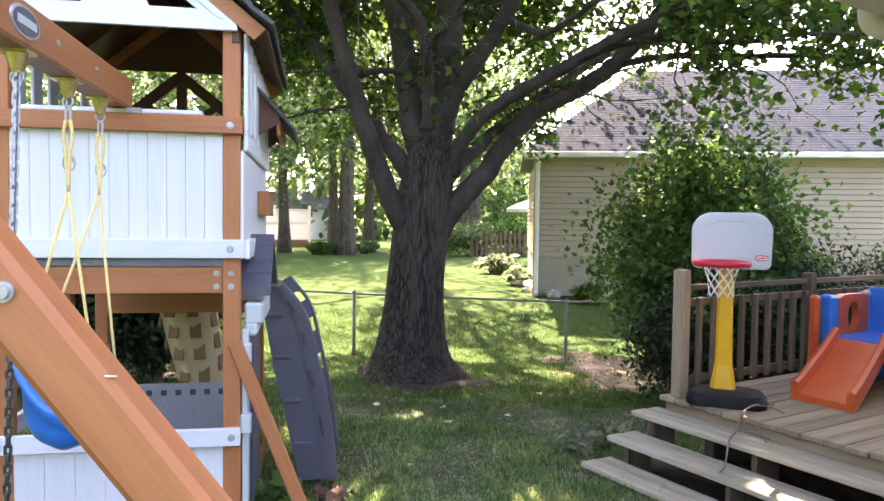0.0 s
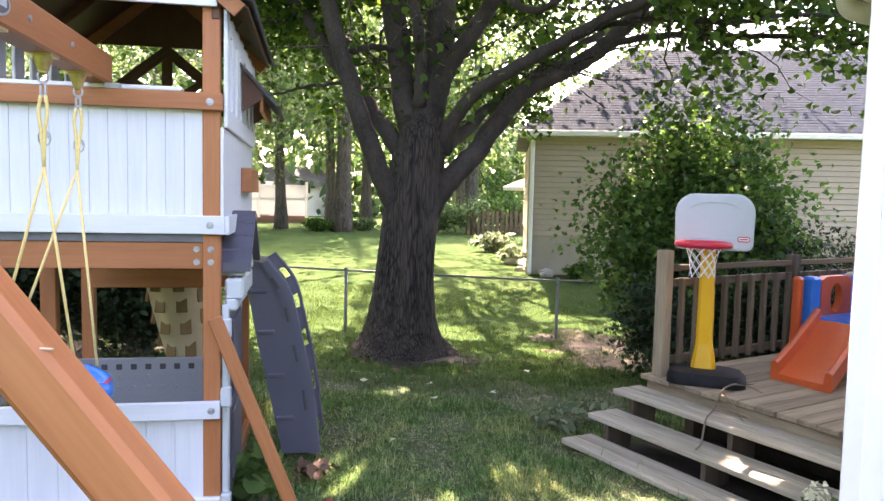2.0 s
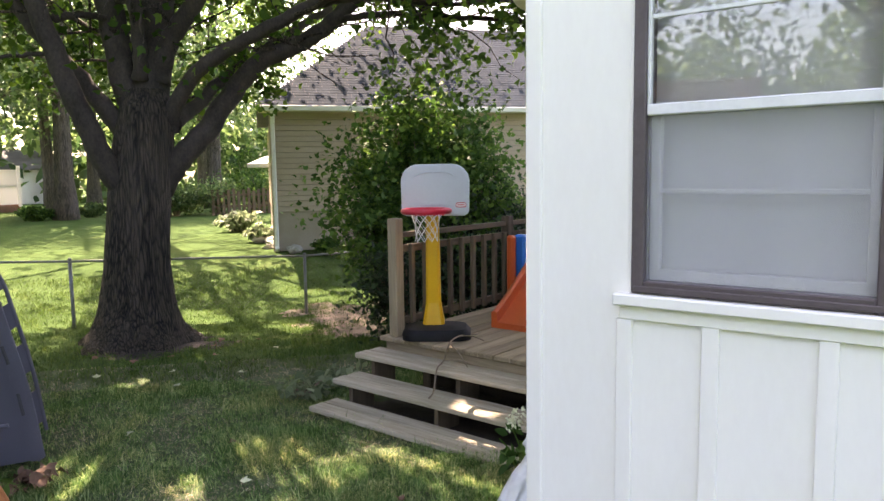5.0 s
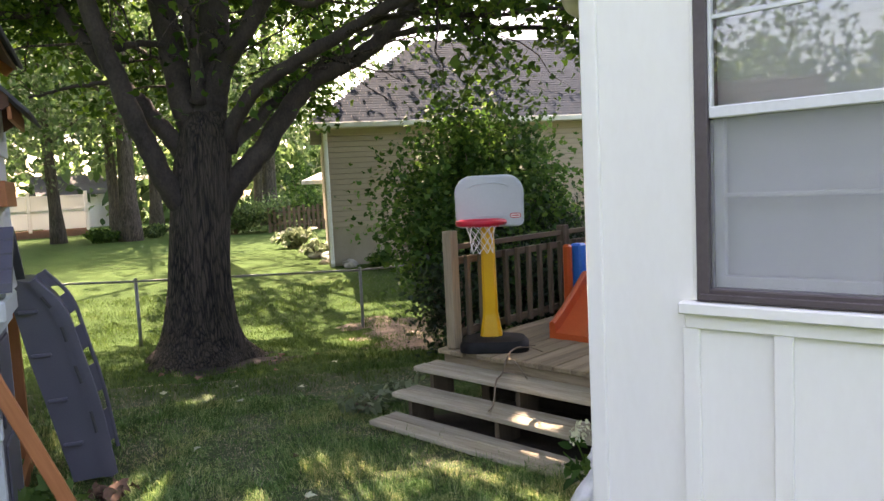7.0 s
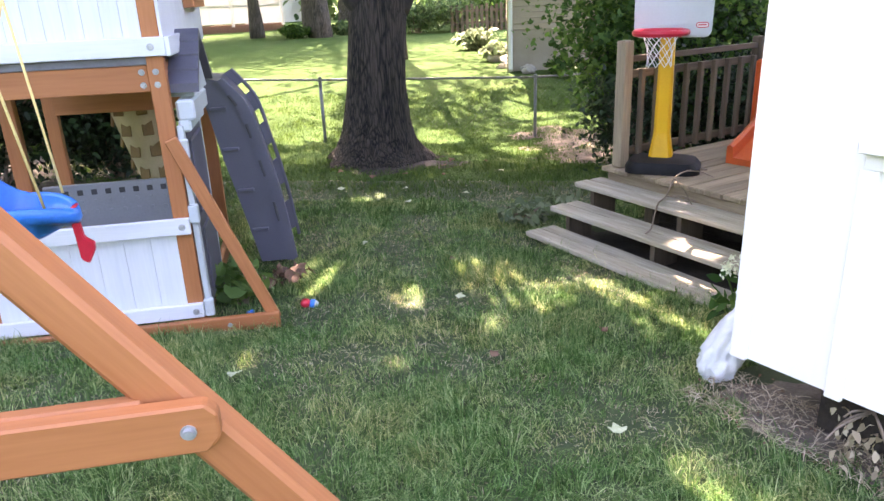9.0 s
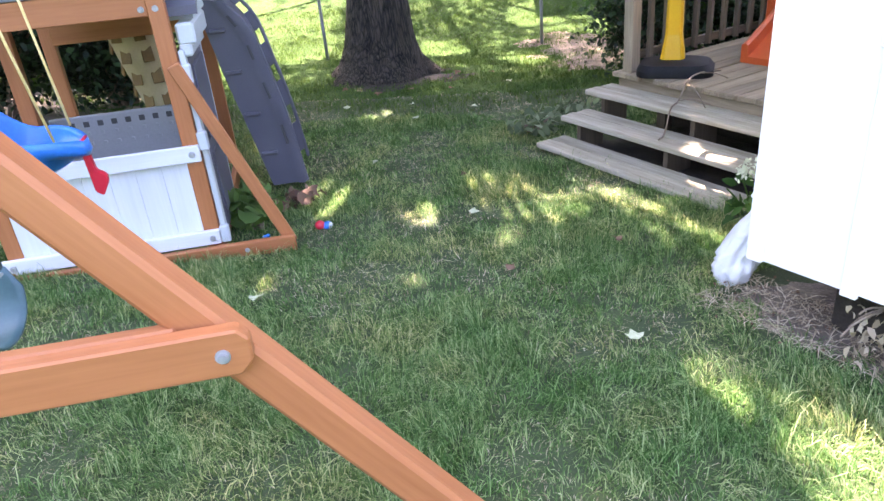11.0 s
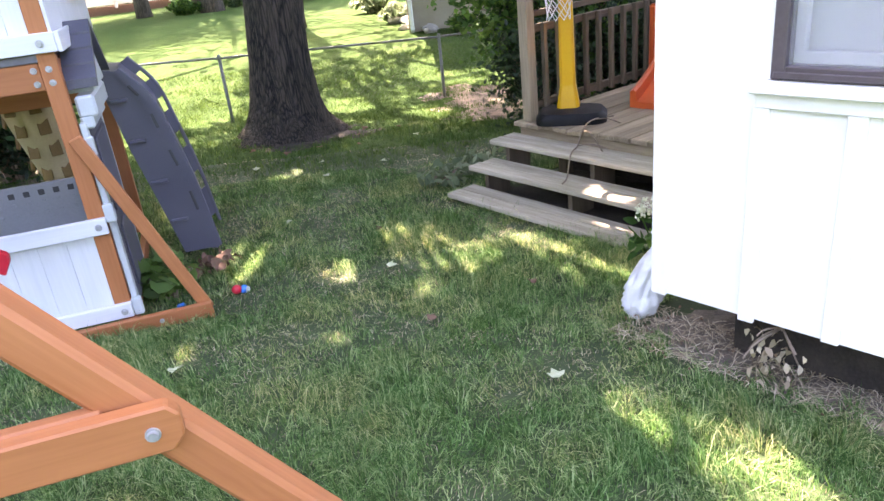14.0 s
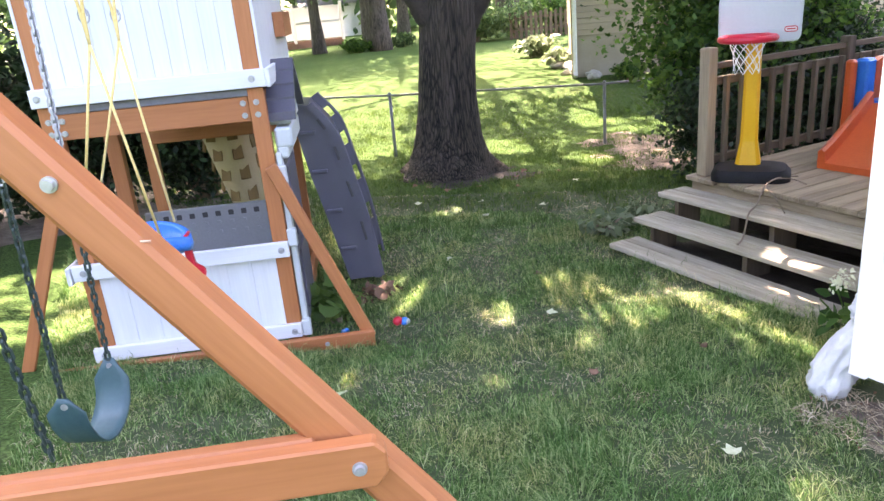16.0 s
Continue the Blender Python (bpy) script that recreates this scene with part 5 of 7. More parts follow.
cs = {"a": (-0.25, -0.40, 3.06), "b": (11.3, -0.40, 3.06), "r0": (RX, RY, RZ), "r1": (11.3, RY, RZ), "c": (-0.25, 6.2, 3.06), "d": (11.3, 6.2, 3.06)}
vv = {k: bm.verts.new(v) for k, v in cs.items()}
bm.faces.new((vv["a"], vv["b"], vv["r1"], vv["r0"]))
bm.faces.new((vv["c"], vv["a"], vv["r0"]))
bm.faces.new((vv["d"], vv["c"], vv["r0"], vv["r1"]))
bm.faces.new((vv["a"], vv["c"], vv["d"], vv["b"]))
bmesh.ops.recalc_face_normals(bm, faces=bm.faces[:])
part("roof_deck", bm, ROOFSHINGLE, nh)
slope = (Vector(cs["r0"]) - Vector((RX, -0.40, 3.06)))
sl_len = slope.length
sdir = slope.normalized()
nrow = 36
rng = random.Random(2)
roof_rows = []
vs, fs = [], []
nrm = Vector((1, 0, 0)).cross(sdir).normalized()
for i in range(nrow):
    t0 = i / nrow
    left = -0.25 + (RX + 0.25) * t0
    base_p = Vector((0, -0.40, 3.06)) + sdir * (sl_len * t0)
    x = left - rng.uniform(0, 0.25)
    while x < 11.2:
        w = rng.uniform(0.24, 0.34)
        x0, x1 = max(x, left), min(x + w - 0.006, 11.25)
        x += w
        if x1 - x0 < 0.03:
            continue
        p0 = base_p + nrm * rng.uniform(0.005, 0.008)
        p1 = base_p + sdir * (sl_len / nrow * 1.05) + nrm * 0.002
        k = len(vs)
        vs += [(x0, p0.y, p0.z), (x1, p0.y, p0.z), (x1, p1.y, p1.z), (x0, p1.y, p1.z), (x0, base_p.y, base_p.z), (x1, base_p.y, base_p.z)]
        fs += [(k, k + 1, k + 2, k + 3), (k + 4, k + 5, k + 1, k)]
me = bpy.data.meshes.new("shingles")
me.from_pydata(vs, [], fs)


def shingle_mat():
    m, nt, n, l, b = nodes_of("weathered_shingle_tabs")
    geo, tc, no = n.new("ShaderNodeNewGeometry"), n.new("ShaderNodeTexCoord"), n.new("ShaderNodeTexNoise")
    no.inputs["Scale"].default_value, no.inputs["Detail"].default_value = 1.1, 6
    l.new(tc.outputs["Object"], no.inputs[0])
    mx = n.new("ShaderNodeMath")
    mx.operation = "MULTIPLY_ADD"
    mx.inputs[1].default_value = 0.35
    l.new(geo.outputs["Random Per Island"], mx.inputs[0])
    l.new(no.outputs[0], mx.inputs[2])
    r = ramp(n, [(0.30, (0.014, 0.023, 0.036)), (1.0, (0.030, 0.044, 0.064))])
    l.new(mx.outputs[0], r.inputs[0])
    l.new(r.outputs[0], b.inputs["Base Color"])
    b.inputs["Roughness"].default_value = 0.9
    b.inputs["Specular IOR Level"].default_value = 0.08
    return m


hold("shingles", me, shingle_mat(), nh, "weathered grey shingles")["kind"] = "stuff"


# ---- trees ----
LIT = [(2.08, 0.32, 0.16), (2.2, 0.67, 0.13), (1.95, 0.0, 0.18), (3.38, 2.62, 0.34), (3.55, 2.15, 0.26), (3.3, 3.0, 0.15), (1.98, 2.24, 0.08), (2.57, 2.87, 0.13), (2.46, 3.75, 0.22), (3.36, 1.6, 0.18), (0.45, 5.3, 0.5), (2.9, 5.2, 0.2), (5.03, 6.0, 0.2), (4.2, 1.9, 0.13), (4.55, 2.2, 0.10), (0.2, 2.3, 0.12), (4.0, 5.6, 0.25), (1.3, 2.6, 0.12), (2.7, 2.3, 0.1), (7.3, 12.9, 1.0), (5.6, 10.5, 0.8), (7.4, 8.35, 0.3), (7.45, 6.8, 0.25), (9.5, 8.3, 0.4), (9.0, 14.5, 0.8), (11.0, 13.0, 0.5), (3.9, 9.5, 0.5), (7.5, 3.3, 0.3), (8.1, 4.2, 0.22), (7.0, 3.9, 0.25), (6.6, 11.6, 0.7), (8.6, 11.6, 0.5), (10.3, 11.2, 0.4)]


def sun_gap(p):
    """True where the way from p down the sunlight meets one of the sunny patches of the lawn."""
    k = p[:, 2] / SUN_DIR.z
    gx_, gy_ = p[:, 0] - SUN_DIR.x * k, p[:, 1] - SUN_DIR.y * k
    hit = np.zeros(len(p), bool)
    for x, y, r in LIT:
        hit |= ((gx_ - x) * SUN_DIR.y - (gy_ - y) * SUN_DIR.x) ** 2 / (r * 0.8) ** 2 + ((gx_ - x) * SUN_DIR.x + (gy_ - y) * SUN_DIR.y) ** 2 / (r * 1.0) ** 2 < 1.0 / (SUN_DIR.x ** 2 + SUN_DIR.y ** 2) ** 0 * 1.0
    wob = np.sin(p[:, 0] * 9.1 + p[:, 1] * 3.3) * np.sin(p[:, 1] * 8.3 - p[:, 2] * 4.7)
    return hit & (wob < 0.85)


def limb_at(u, v, depth=0.0):
    """A point of the tree: u across, v up, both in metres from the trunk's foot, and depth away."""
    return Vector((5.42, 7.0, 0)) + SIDE * u + VIEW * depth + Vector((0, 0, v))


K = 0.00697
def L(u, v, depth=0.0):
    return limb_at((u - 745) * K * (1 + depth / 8.85), 1.67 + (389 - v) * K * (1 + depth / 8.85), depth)


maple = thing("maple_tree", Matrix(), "large maple tree with dark furrowed trunk on the lawn", "tree")
nrng = np.random.default_rng(5)
bm = bmesh.new()
tp = [L(722, 700), L(724, 668), L(727, 640), L(731, 600), L(736, 540), L(742, 470), L(750, 400), L(757, 330), L(762, 280), L(765, 245)]
tr = [0.80, 0.66, 0.52, 0.42, 0.365, 0.345, 0.35, 0.335, 0.30, 0.22]
pts = spline(tp, 30)
rad = np.interp(np.linspace(0, 9, 30), range(10), tr)
sides = 40
rings = []
for i, (p, r) in enumerate(zip(pts, rad)):
    ring = []
    for k in range(sides):
        a = k * math.tau / sides
        flare = max(0, 1 - i / 7)
        lob = 1 + 0.20 * flare * (math.sin(a * 5 + 0.6) + 0.5 * math.sin(a * 3 + 2)) + 0.05 * math.sin(a * 3 + 0.25 * i) + 0.03 * noise.noise((a * 3, i * 0.4, 1))
        ring.append(bm.verts.new(p + (SIDE * math.cos(a) + VIEW * math.sin(a)) * r * lob))
    rings.append(ring)
for p, q in zip(rings, rings[1:]):
    for k in range(sides):
        bm.faces.new((p[k], p[(k + 1) % sides], q[(k + 1) % sides], q[k]))
smooth(part("trunk", bm, BARK, maple))
BOUGHS = [
    ([(735, 430, 0), (700, 370, -0.15), (668, 290, -0.25), (635, 190, -0.3), (605, 90, -0.3), (580, -20, -0.2), (560, -200, 0)], 0.15, 0.085),
    ([(740, 330, 0), (700, 275, 0.1), (662, 225, 0.2), (600, 150, 0.5), (545, 75, 0.9), (500, 20, 1.2), (430, -80, 1.6)], 0.13, 0.055),
    ([(757, 300, 0), (735, 240, 0.1), (722, 160, 0.2), (705, 60, 0.3), (690, -60, 0.4), (680, -260, 0.6)], 0.18, 0.13),
    ([(765, 300, 0), (775, 230, 0.05), (785, 150, 0.1), (792, 50, 0.1), (800, -100, 0.2), (810, -300, 0.2)], 0.22, 0.15),
    ([(782, 230, 0), (805, 165, -0.1), (845, 105, -0.3), (890, 35, -0.5), (930, -40, -0.8), (990, -160, -1.2)], 0.13, 0.075),
    ([(795, 310, 0), (820, 250, -0.2), (870, 195, -0.5), (950, 148, -0.9), (1050, 92, -1.3), (1150, 42, -1.7), (1260, -10, -2.1), (1400, -70, -2.5)], 0.10, 0.05),
    ([(780, 400, 0), (815, 355, 0), (860, 305, 0.05), (905, 240, 0.1), (950, 190, 0.15), (1020, 158, 0.2), (1080, 115, 0.2), (1140, 50, 0.2), (1210, -40, 0.2), (1300, -150, 0.2)], 0.155, 0.08),
    ([(800, 300, 0), (835, 270, 0.5), (880, 225, 1.0), (950, 170, 1.5), (1040, 110, 2.0), (1150, 60, 2.4), (1300, 20, 2.8)], 0.10, 0.045),
    ([(760, 225, -0.1), (758, 150, -0.3), (748, 60, -0.5), (720, 10, -0.7), (660, -30, -1.0), (600, -100, -1.4)], 0.085, 0.05),
    ([(640, 135, -0.3), (670, 130, -0.1), (710, 132, 0.1)], 0.045, 0.035),
    ([(1080, 115, 0.2), (1180, 98, -0.2), (1300, 98, -0.8), (1420, 92, -1.2), (1540, 104, -1.5), (1640, 120, -1.7)], 0.05, 0.02),
    ([(1050, 92, -1.3), (1160, 70, -1.5), (1300, 72, -1.8), (1450, 55, -2.0), (1600, 60, -2.2)], 0.04, 0.016),
    ([(545, 75, 0.9), (480, 90, 1.0), (420, 60, 1.2)], 0.04, 0.02),
    ([(635, 190, -0.3), (560, 200, -0.1), (500, 215, 0.1)], 0.028, 0.014),
    ([(890, 35, -0.5), (960, 60, -0.9), (1020, 30, -1.3), (1100, -30, -1.6)], 0.05, 0.025),
]
ends = []
brng = random.Random(9)
for pts, r0, r1 in BOUGHS:
    sp = spline([L(*p) for p in pts], 6 * len(pts))
    rr = [r0 + (r1 - r0) * (i / (len(sp) - 1)) ** 0.7 for i in range(len(sp))]
    rr[0] *= 1.25
    bm = bmesh.new()
    sp = [p + Vector((brng.uniform(-1, 1), brng.uniform(-1, 1), brng.uniform(-1, 1))) * 0.012 for p in sp]
    tube(bm, sp, rr, 14)
    smooth(part("limb", bm, LIMBBARK, maple))
    for i in range(6, len(sp)):
        ends.append((sp[i], rr[i], (sp[i] - sp[i - 1]).normalized()))
bm = bmesh.new()
anchors = []
for p, r, d in ends:
    if p.z < 2.9 and brng.random() < 0.7 or brng.random() < 0.35:
        continue
    q, dirv, rad0 = p.copy(), Vector((brng.gauss(0, 1), brng.gauss(0, 1), brng.gauss(0.1, 0.5))).normalized(), min(0.02, r * 0.35)
    line = [q.copy()]
    for s_ in range(6):
        dirv = (dirv + Vector((brng.gauss(0, 0.3), brng.gauss(0, 0.3), brng.gauss(-0.04, 0.2)))).normalized()
        q = q + dirv * brng.uniform(0.16, 0.34)
        line.append(q.copy())
        anchors.append(q.copy())
    tq = line[-1]
    dq = VIEW.dot(tq)
    if min(v.z for v in line) < 2.55 or (dq < 9.6 and -0.26 < SIDE.dot(tq) / dq < 0.30 and brng.random() < 0.8):
        continue
    tube(bm, line, [rad0 * (1 - 0.13 * i) for i in range(len(line))], 5, False)
# the upper tree, above the picture: long ascending limbs and twigs that carry the crown
for k in range(70):
    a, rr_ = brng.uniform(0, math.tau), brng.uniform(0.5, 6.2)
    base_p = L(770, -80) + Vector((math.cos(a) * rr_ * 0.35, math.sin(a) * rr_ * 0.35, 0))
    tip = Vector((5.42 + math.cos(a) * rr_, 7.0 + math.sin(a) * rr_, brng.uniform(4.6, 9.5) - 0.12 * rr_))
    line = [base_p.lerp(tip, t) + Vector((brng.gauss(0, 0.1), brng.gauss(0, 0.1), 0.5 * math.sin(t * 3))) for t in (0, 0.25, 0.5, 0.75, 1)]
    tube(bm, line, [0.05, 0.04, 0.03, 0.02, 0.01], 5, False)
smooth(part("fine_twig", bm, BARK, maple, "fine bare twigs"))["kind"] = "stuff"
c1 = np.repeat(np.array([tuple(a) for a in anchors]), 17, axis=0)
c1 = c1 + nrng.normal(scale=(0.20, 0.20, 0.14), size=c1.shape)
# wide crown, thick enough to shade the yard
n = 112000
ang, rr_ = nrng.uniform(0, math.tau, n), 9.4 * np.sqrt(nrng.uniform(0, 1, n))
zz = nrng.uniform(0, 1, n)
zlow = 4.5 + 0.10 * rr_
c2 = np.stack([7.0 + rr_ * np.cos(ang), 8.8 + rr_ * np.sin(ang), zlow + zz * (11.5 - zlow) * np.sqrt(np.maximum(0.05, 1 - (rr_ / 9.8) ** 2))], 1)
cell = np.floor(c2 / 0.55)
hsh = np.sin(cell @ np.array([12.9898, 78.233, 37.719])) * 43758.5453
c2 = c2[(hsh - np.floor(hsh)) > 0.32]
deep = c2[:, 0] * 0.636 + c2[:, 1] * 0.772
side_c2 = (c2[:, 0] * 0.772 - c2[:, 1] * 0.636) / deep
c2 = c2[(c2[:, 2] > 1.75 + 0.44 * deep) | ((deep > 10.2) & (nrng.uniform(0, 1, len(c2)) < np.where(side_c2 > 0.08, np.where(c2[:, 2] > 1.67 + 0.25 * deep, 0.30, 0.06), 0.20)))]
# drooping outer sprays towards the house and the neighbour's roof
sprays = []
for k in range(85):
    u = brng.uniform(1000, 1640)
    v = brng.uniform(-60, 50 + 210 * ease(1050, 1450, u) * brng.random() ** 1.5)
    dp = brng.uniform(-2.6, 0.6)
    sprays.append(L(u, v, dp))
for k in range(130):
    u = brng.uniform(380, 640)
    sprays.append(L(u, brng.uniform(-80, 40 + 190 * brng.random() ** 2), brng.uniform(0.5, 2.5)))
for k in range(230):
    u = brng.uniform(560, 1130)
    sprays.append(L(u, brng.uniform(-260, 50 + 80 * brng.random() ** 2), brng.uniform(0.5, 2.8)))
for k in range(620):
    sprays.append(L(brng.uniform(540, 1200), brng.uniform(-330, 65), brng.uniform(1.2, 3.6)))
sprays = np.array([tuple(s) for s in sprays])
c3 = np.repeat(sprays, 20, axis=0)
c3 = c3 + nrng.normal(scale=(0.15, 0.15, 0.10), size=c3.shape)
# the thick upper crown: unseen leaves added towards the sun to shade the near lawn
n = 46000
sg, qg, zu = nrng.uniform(-1.5, 7.8, n), nrng.uniform(-5, 5, n), nrng.uniform(7.6, 11.0, n)
kk = zu / SUN_DIR.z
c4 = np.stack([0.636 * sg + 0.772 * qg + SUN_DIR.x * kk, 0.772 * sg - 0.636 * qg + SUN_DIR.y * kk, zu], 1)
crown_pts = np.concatenate([c1, c2, c3, c4])
# the open heart of the tree: few leaves hang in front of the great limbs
deep = crown_pts @ np.array([0.636, 0.772, 0])
across = (crown_pts @ np.array([0.772, -0.636, 0])) / deep
rise = (crown_pts[:, 2] - 1.67) / deep
heart = (deep < 9.6) & (across > -0.26) & (across < 0.30) & (rise < 0.42)
# towards the neighbour's roof the leaves hang in loose sprays with sky and roof between them
cell = np.floor(crown_pts / np.array([0.34, 0.34, 0.26]))
hsh = np.sin(cell @ np.array([12.9898, 78.233, 37.719])) * 43758.5453
hsh = hsh - np.floor(hsh)
share = np.interp(rise, [0.10, 0.20, 0.27, 0.34, 0.42], [0.20, 0.34, 0.66, 0.90, 1.0]) * np.interp(across, [0.40, 0.52], [0.85, 1.25])
loose = (across > 0.16) & (rise < 0.42) & (deep < 12) & (hsh > share)
crown_pts = crown_pts[~loose & (~heart | (nrng.uniform(0, 1, len(deep)) < 0.03))]
crown_pts = crown_pts[(crown_pts[:, 2] > 2.5) & ~sun_gap(crown_pts)]
rel = np.hypot(crown_pts[:, 0], crown_pts[:, 1])
crown_pts = crown_pts[rel > 2.2]
me = leaf_mesh("crown", crown_pts, np.where(crown_pts[:, 2] > 7.5, 1.6, 1.0) * nrng.uniform(0.075, 0.14, len(crown_pts)), "maple", nrng)
hold("crown", me, MAPLE, maple, "dense green maple leaves")


def tree(name, x, y, h, r, crown_r, crown_z, leafmat, nleaf, size, label, seed, lean=0.0, group="", barkmat=None, open_to_sun=False):
    rg, rn = random.Random(seed), np.random.default_rng(seed)
    g = ground_z(x, y)
    t = thing(name, Matrix.Translation((x, y, g)), label, "tree", group)
    bm = bmesh.new()
    line = spline([(0, 0, -0.3), (lean * 0.2, 0, h * 0.25), (lean * 0.6, rg.uniform(-0.2, 0.2), h * 0.55), (lean, 0, h * 0.92)], 14)
    tube(bm, line, [r * (1.35 if i == 0 else 1.15 if i == 1 else 1 - 0.055 * i) for i in range(14)], 12)
    smooth(part("trunk", bm, barkmat or BARKFAR, t))
    cl = []
    for k in range(9):
        i = rg.randrange(5, 13)
        a = rg.uniform(0, math.tau)
        p = line[i]
        e = p + Vector((math.cos(a), math.sin(a), 0.55)) * crown_r * rg.uniform(0.4, 0.85)
        bm = bmesh.new()
        tube(bm, spline([p, p.lerp(e, 0.5) + Vector((0, 0, 0.2)), e], 6), [r * 0.35 * (1 - 0.14 * j) for j in range(6)], 6)
        smooth(part("limb", bm, barkmat or BARKFAR, t))
        cl.append(e)
    for k in range(34):
        a, q, z = rg.uniform(0, math.tau), crown_r * math.sqrt(rg.random()), rg.random()
        cl.append(Vector((lean + math.cos(a) * q, math.sin(a) * q, crown_z + (h - crown_z) * z * (1.1 - 0.5 * (q / crown_r) ** 2))))
    cs = np.array([tuple(c) for c in cl])
    idx = rn.integers(0, len(cs), nleaf)
    sc = crown_r * 0.23
    pts = cs[idx] + rn.normal(scale=(sc, sc, sc * 0.7), size=(nleaf, 3))
    if open_to_sun:
        w = pts + np.array([x, y, g])
        pts = pts[~sun_gap(w)]
        w = pts + np.array([x, y, g])
        w = w - np.array(SUN_DIR)[None, :] * ((w[:, 2] - 4) / SUN_DIR.z)[:, None]
        ni = NEXT.inverted()
        pts = pts[(ni[0][0] * w[:, 0] + ni[0][1] * w[:, 1] + ni[0][3] < -0.3) | (ni[1][0] * w[:, 0] + ni[1][1] * w[:, 1] + ni[1][3] < -0.5)]
    me = leaf_mesh("crown", pts, rn.uniform(0.7, 1.35, len(pts)) * size, "oval", rn)
    hold("crown", me, leafmat, t)
    return t


tree("tree", 15.9, 25.6, 15, 0.38, 5.0, 4.5, FARLEAF, 11000, 0.23, "mature tree with grey trunk beyond the lawn", 11, 0.3, "woodland trees")
tree("tree", 14.6, 28.5, 13, 0.26, 3.6, 3.2, SILVERLEAF, 9000, 0.19, "slim tree with silvery leaves beyond the lawn", 12, -0.5, "woodland trees")
tree("tree", 20.3, 30.5, 16, 0.30, 4.5, 5, FARLEAF, 10000, 0.24, "tall dark-trunked tree in the woodland", 13, 0.4, "woodland trees")
tree("tree", 19.2, 32.0, 15, 0.3, 4.5, 4, FARLEAF, 9000, 0.24, "tall dark-trunked tree in the woodland", 14, -0.6, "woodland trees")
tree("tree", 24.5, 27.3, 15, 0.40, 4.5, 4, FARLEAF, 10000, 0.23, "leaning grey-trunked tree near the neighbour's hedge", 15, 0.9, "woodland trees")
tree("tree", 28.0, 32.0, 16, 0.35, 5, 3.5, FARLEAF, 9000, 0.24, "tall tree in the woodland", 16, 0.2, "woodland trees")
tree("tree", 9.5, 29.0, 14, 0.4, 5, 3.0, SILVERLEAF, 9000, 0.23, "pale silvery woodland tree behind the white fence", 17, 0.2, "woodland trees")
tree("tree", 5.0, 24.0, 13, 0.35, 4.5, 2.2, FARLEAF, 11000, 0.22, "leafy woodland tree behind the white fence", 18, -0.3, "woodland trees")
tree("tree", 1.0, 19.0, 12, 0.3, 4.5, 1.6, FARLEAF, 12000, 0.19, "leafy tree behind the playset", 19, 0.2, "woodland trees")
tree("tree", -3.5, 14.0, 11, 0.3, 4.0, 1.2, YEWLEAF, 12000, 0.16, "dark evergreen tree behind the playset", 20, 0.1, "woodland trees")
tree("tree", -10.5, 6.8, 12, 0.3, 3.4, 2.2, FARLEAF, 5000, 0.2, "leafy garden tree mirrored in the house window", 27, 0.2, "woodland trees")
tree("tree", -11.5, 2.6, 11, 0.28, 3.2, 2.0, FARLEAF, 5000, 0.2, "leafy garden tree mirrored in the house window", 28, -0.2, "woodland trees")
# added tree, trunk hidden by the maple; its crown shades the far lawn
tree("tree", 11.7, 15.0, 14.5, 0.22, 6.2, 8.6, FARLEAF, 15000, 0.2, "tall tree added behind the maple to shade the lawn", 24, 0.0, "woodland trees", None, True)

# far woods closing the view all round
fr_, fn = random.Random(31), np.random.default_rng(31)
n = 60000
ang = fn.uniform(0, math.tau, n)
rad_ = 48 + 14 * fn.uniform(0, 1, n)
top = 13 + 3.5 * np.sin(ang * 7) + 2.5 * np.sin(ang * 17 + 1) + 1.5 * np.sin(ang * 41)
top = np.where((ang > radians(44)) & (ang < radians(88)), top * 0.42, top)
pts = np.stack([rad_ * np.sin(ang), rad_ * np.cos(ang), 0.2 + top * fn.uniform(0, 1, n) ** 0.9], 1)
me = leaf_mesh("far_woods", pts, fn.uniform(0.6, 1.5, n), "oval", fn)
tagged(hold("far_woods", me, FARLEAF), "distant green woodland closing the view", "woods", kind="stuff")


def shrub(name, x, y, rx, ry, h, n, size, mat, label, seed, shape="oval", z0=0.0, stems=14, gap=0.35):
    rg, rn = random.Random(seed), np.random.default_rng(seed)
    g = ground_z(x, y)
    t = thing(name, Matrix.Translation((x, y, g)), label, "shrub")
    bm = bmesh.new()
    tips = []
    for k in range(stems):
        a, q = rg.uniform(0, math.tau), math.sqrt(rg.random())
        e = Vector((math.cos(a) * rx * q * 0.85, math.sin(a) * ry * q * 0.85, h * (1 - 0.45 * q * q) * rg.uniform(0.7, 1.0)))
        line = spline([(e.x * 0.12, e.y * 0.12, -0.1), e * 0.45 + Vector((0, 0, h * 0.12)), e], 7)
        tube(bm, line, [0.022 * (1 - 0.12 * i) for i in range(7)], 5, False)
        for p in line[2:4] + line[4:] * 2:
            for j in range(3):
                tips.append(tuple(p + Vector((rg.gauss(0, rx * 0.17), rg.gauss(0, ry * 0.17), rg.gauss(0, h * 0.09)))))
    part("underwood", bm, TWIG, t)["kind"] = "stuff"
    tips = np.array(tips)
    pts = tips[rn.integers(0, len(tips), n)] + rn.normal(scale=(rx * gap * 0.36, ry * gap * 0.36, h * gap * 0.2), size=(n, 3))
    pts = pts[pts[:, 2] > z0]
    me = leaf_mesh("leaves", pts, rn.uniform(0.7, 1.3, len(pts)) * size, shape, rn, 0.1)
    hold("leaves", me, mat, t)
    return t


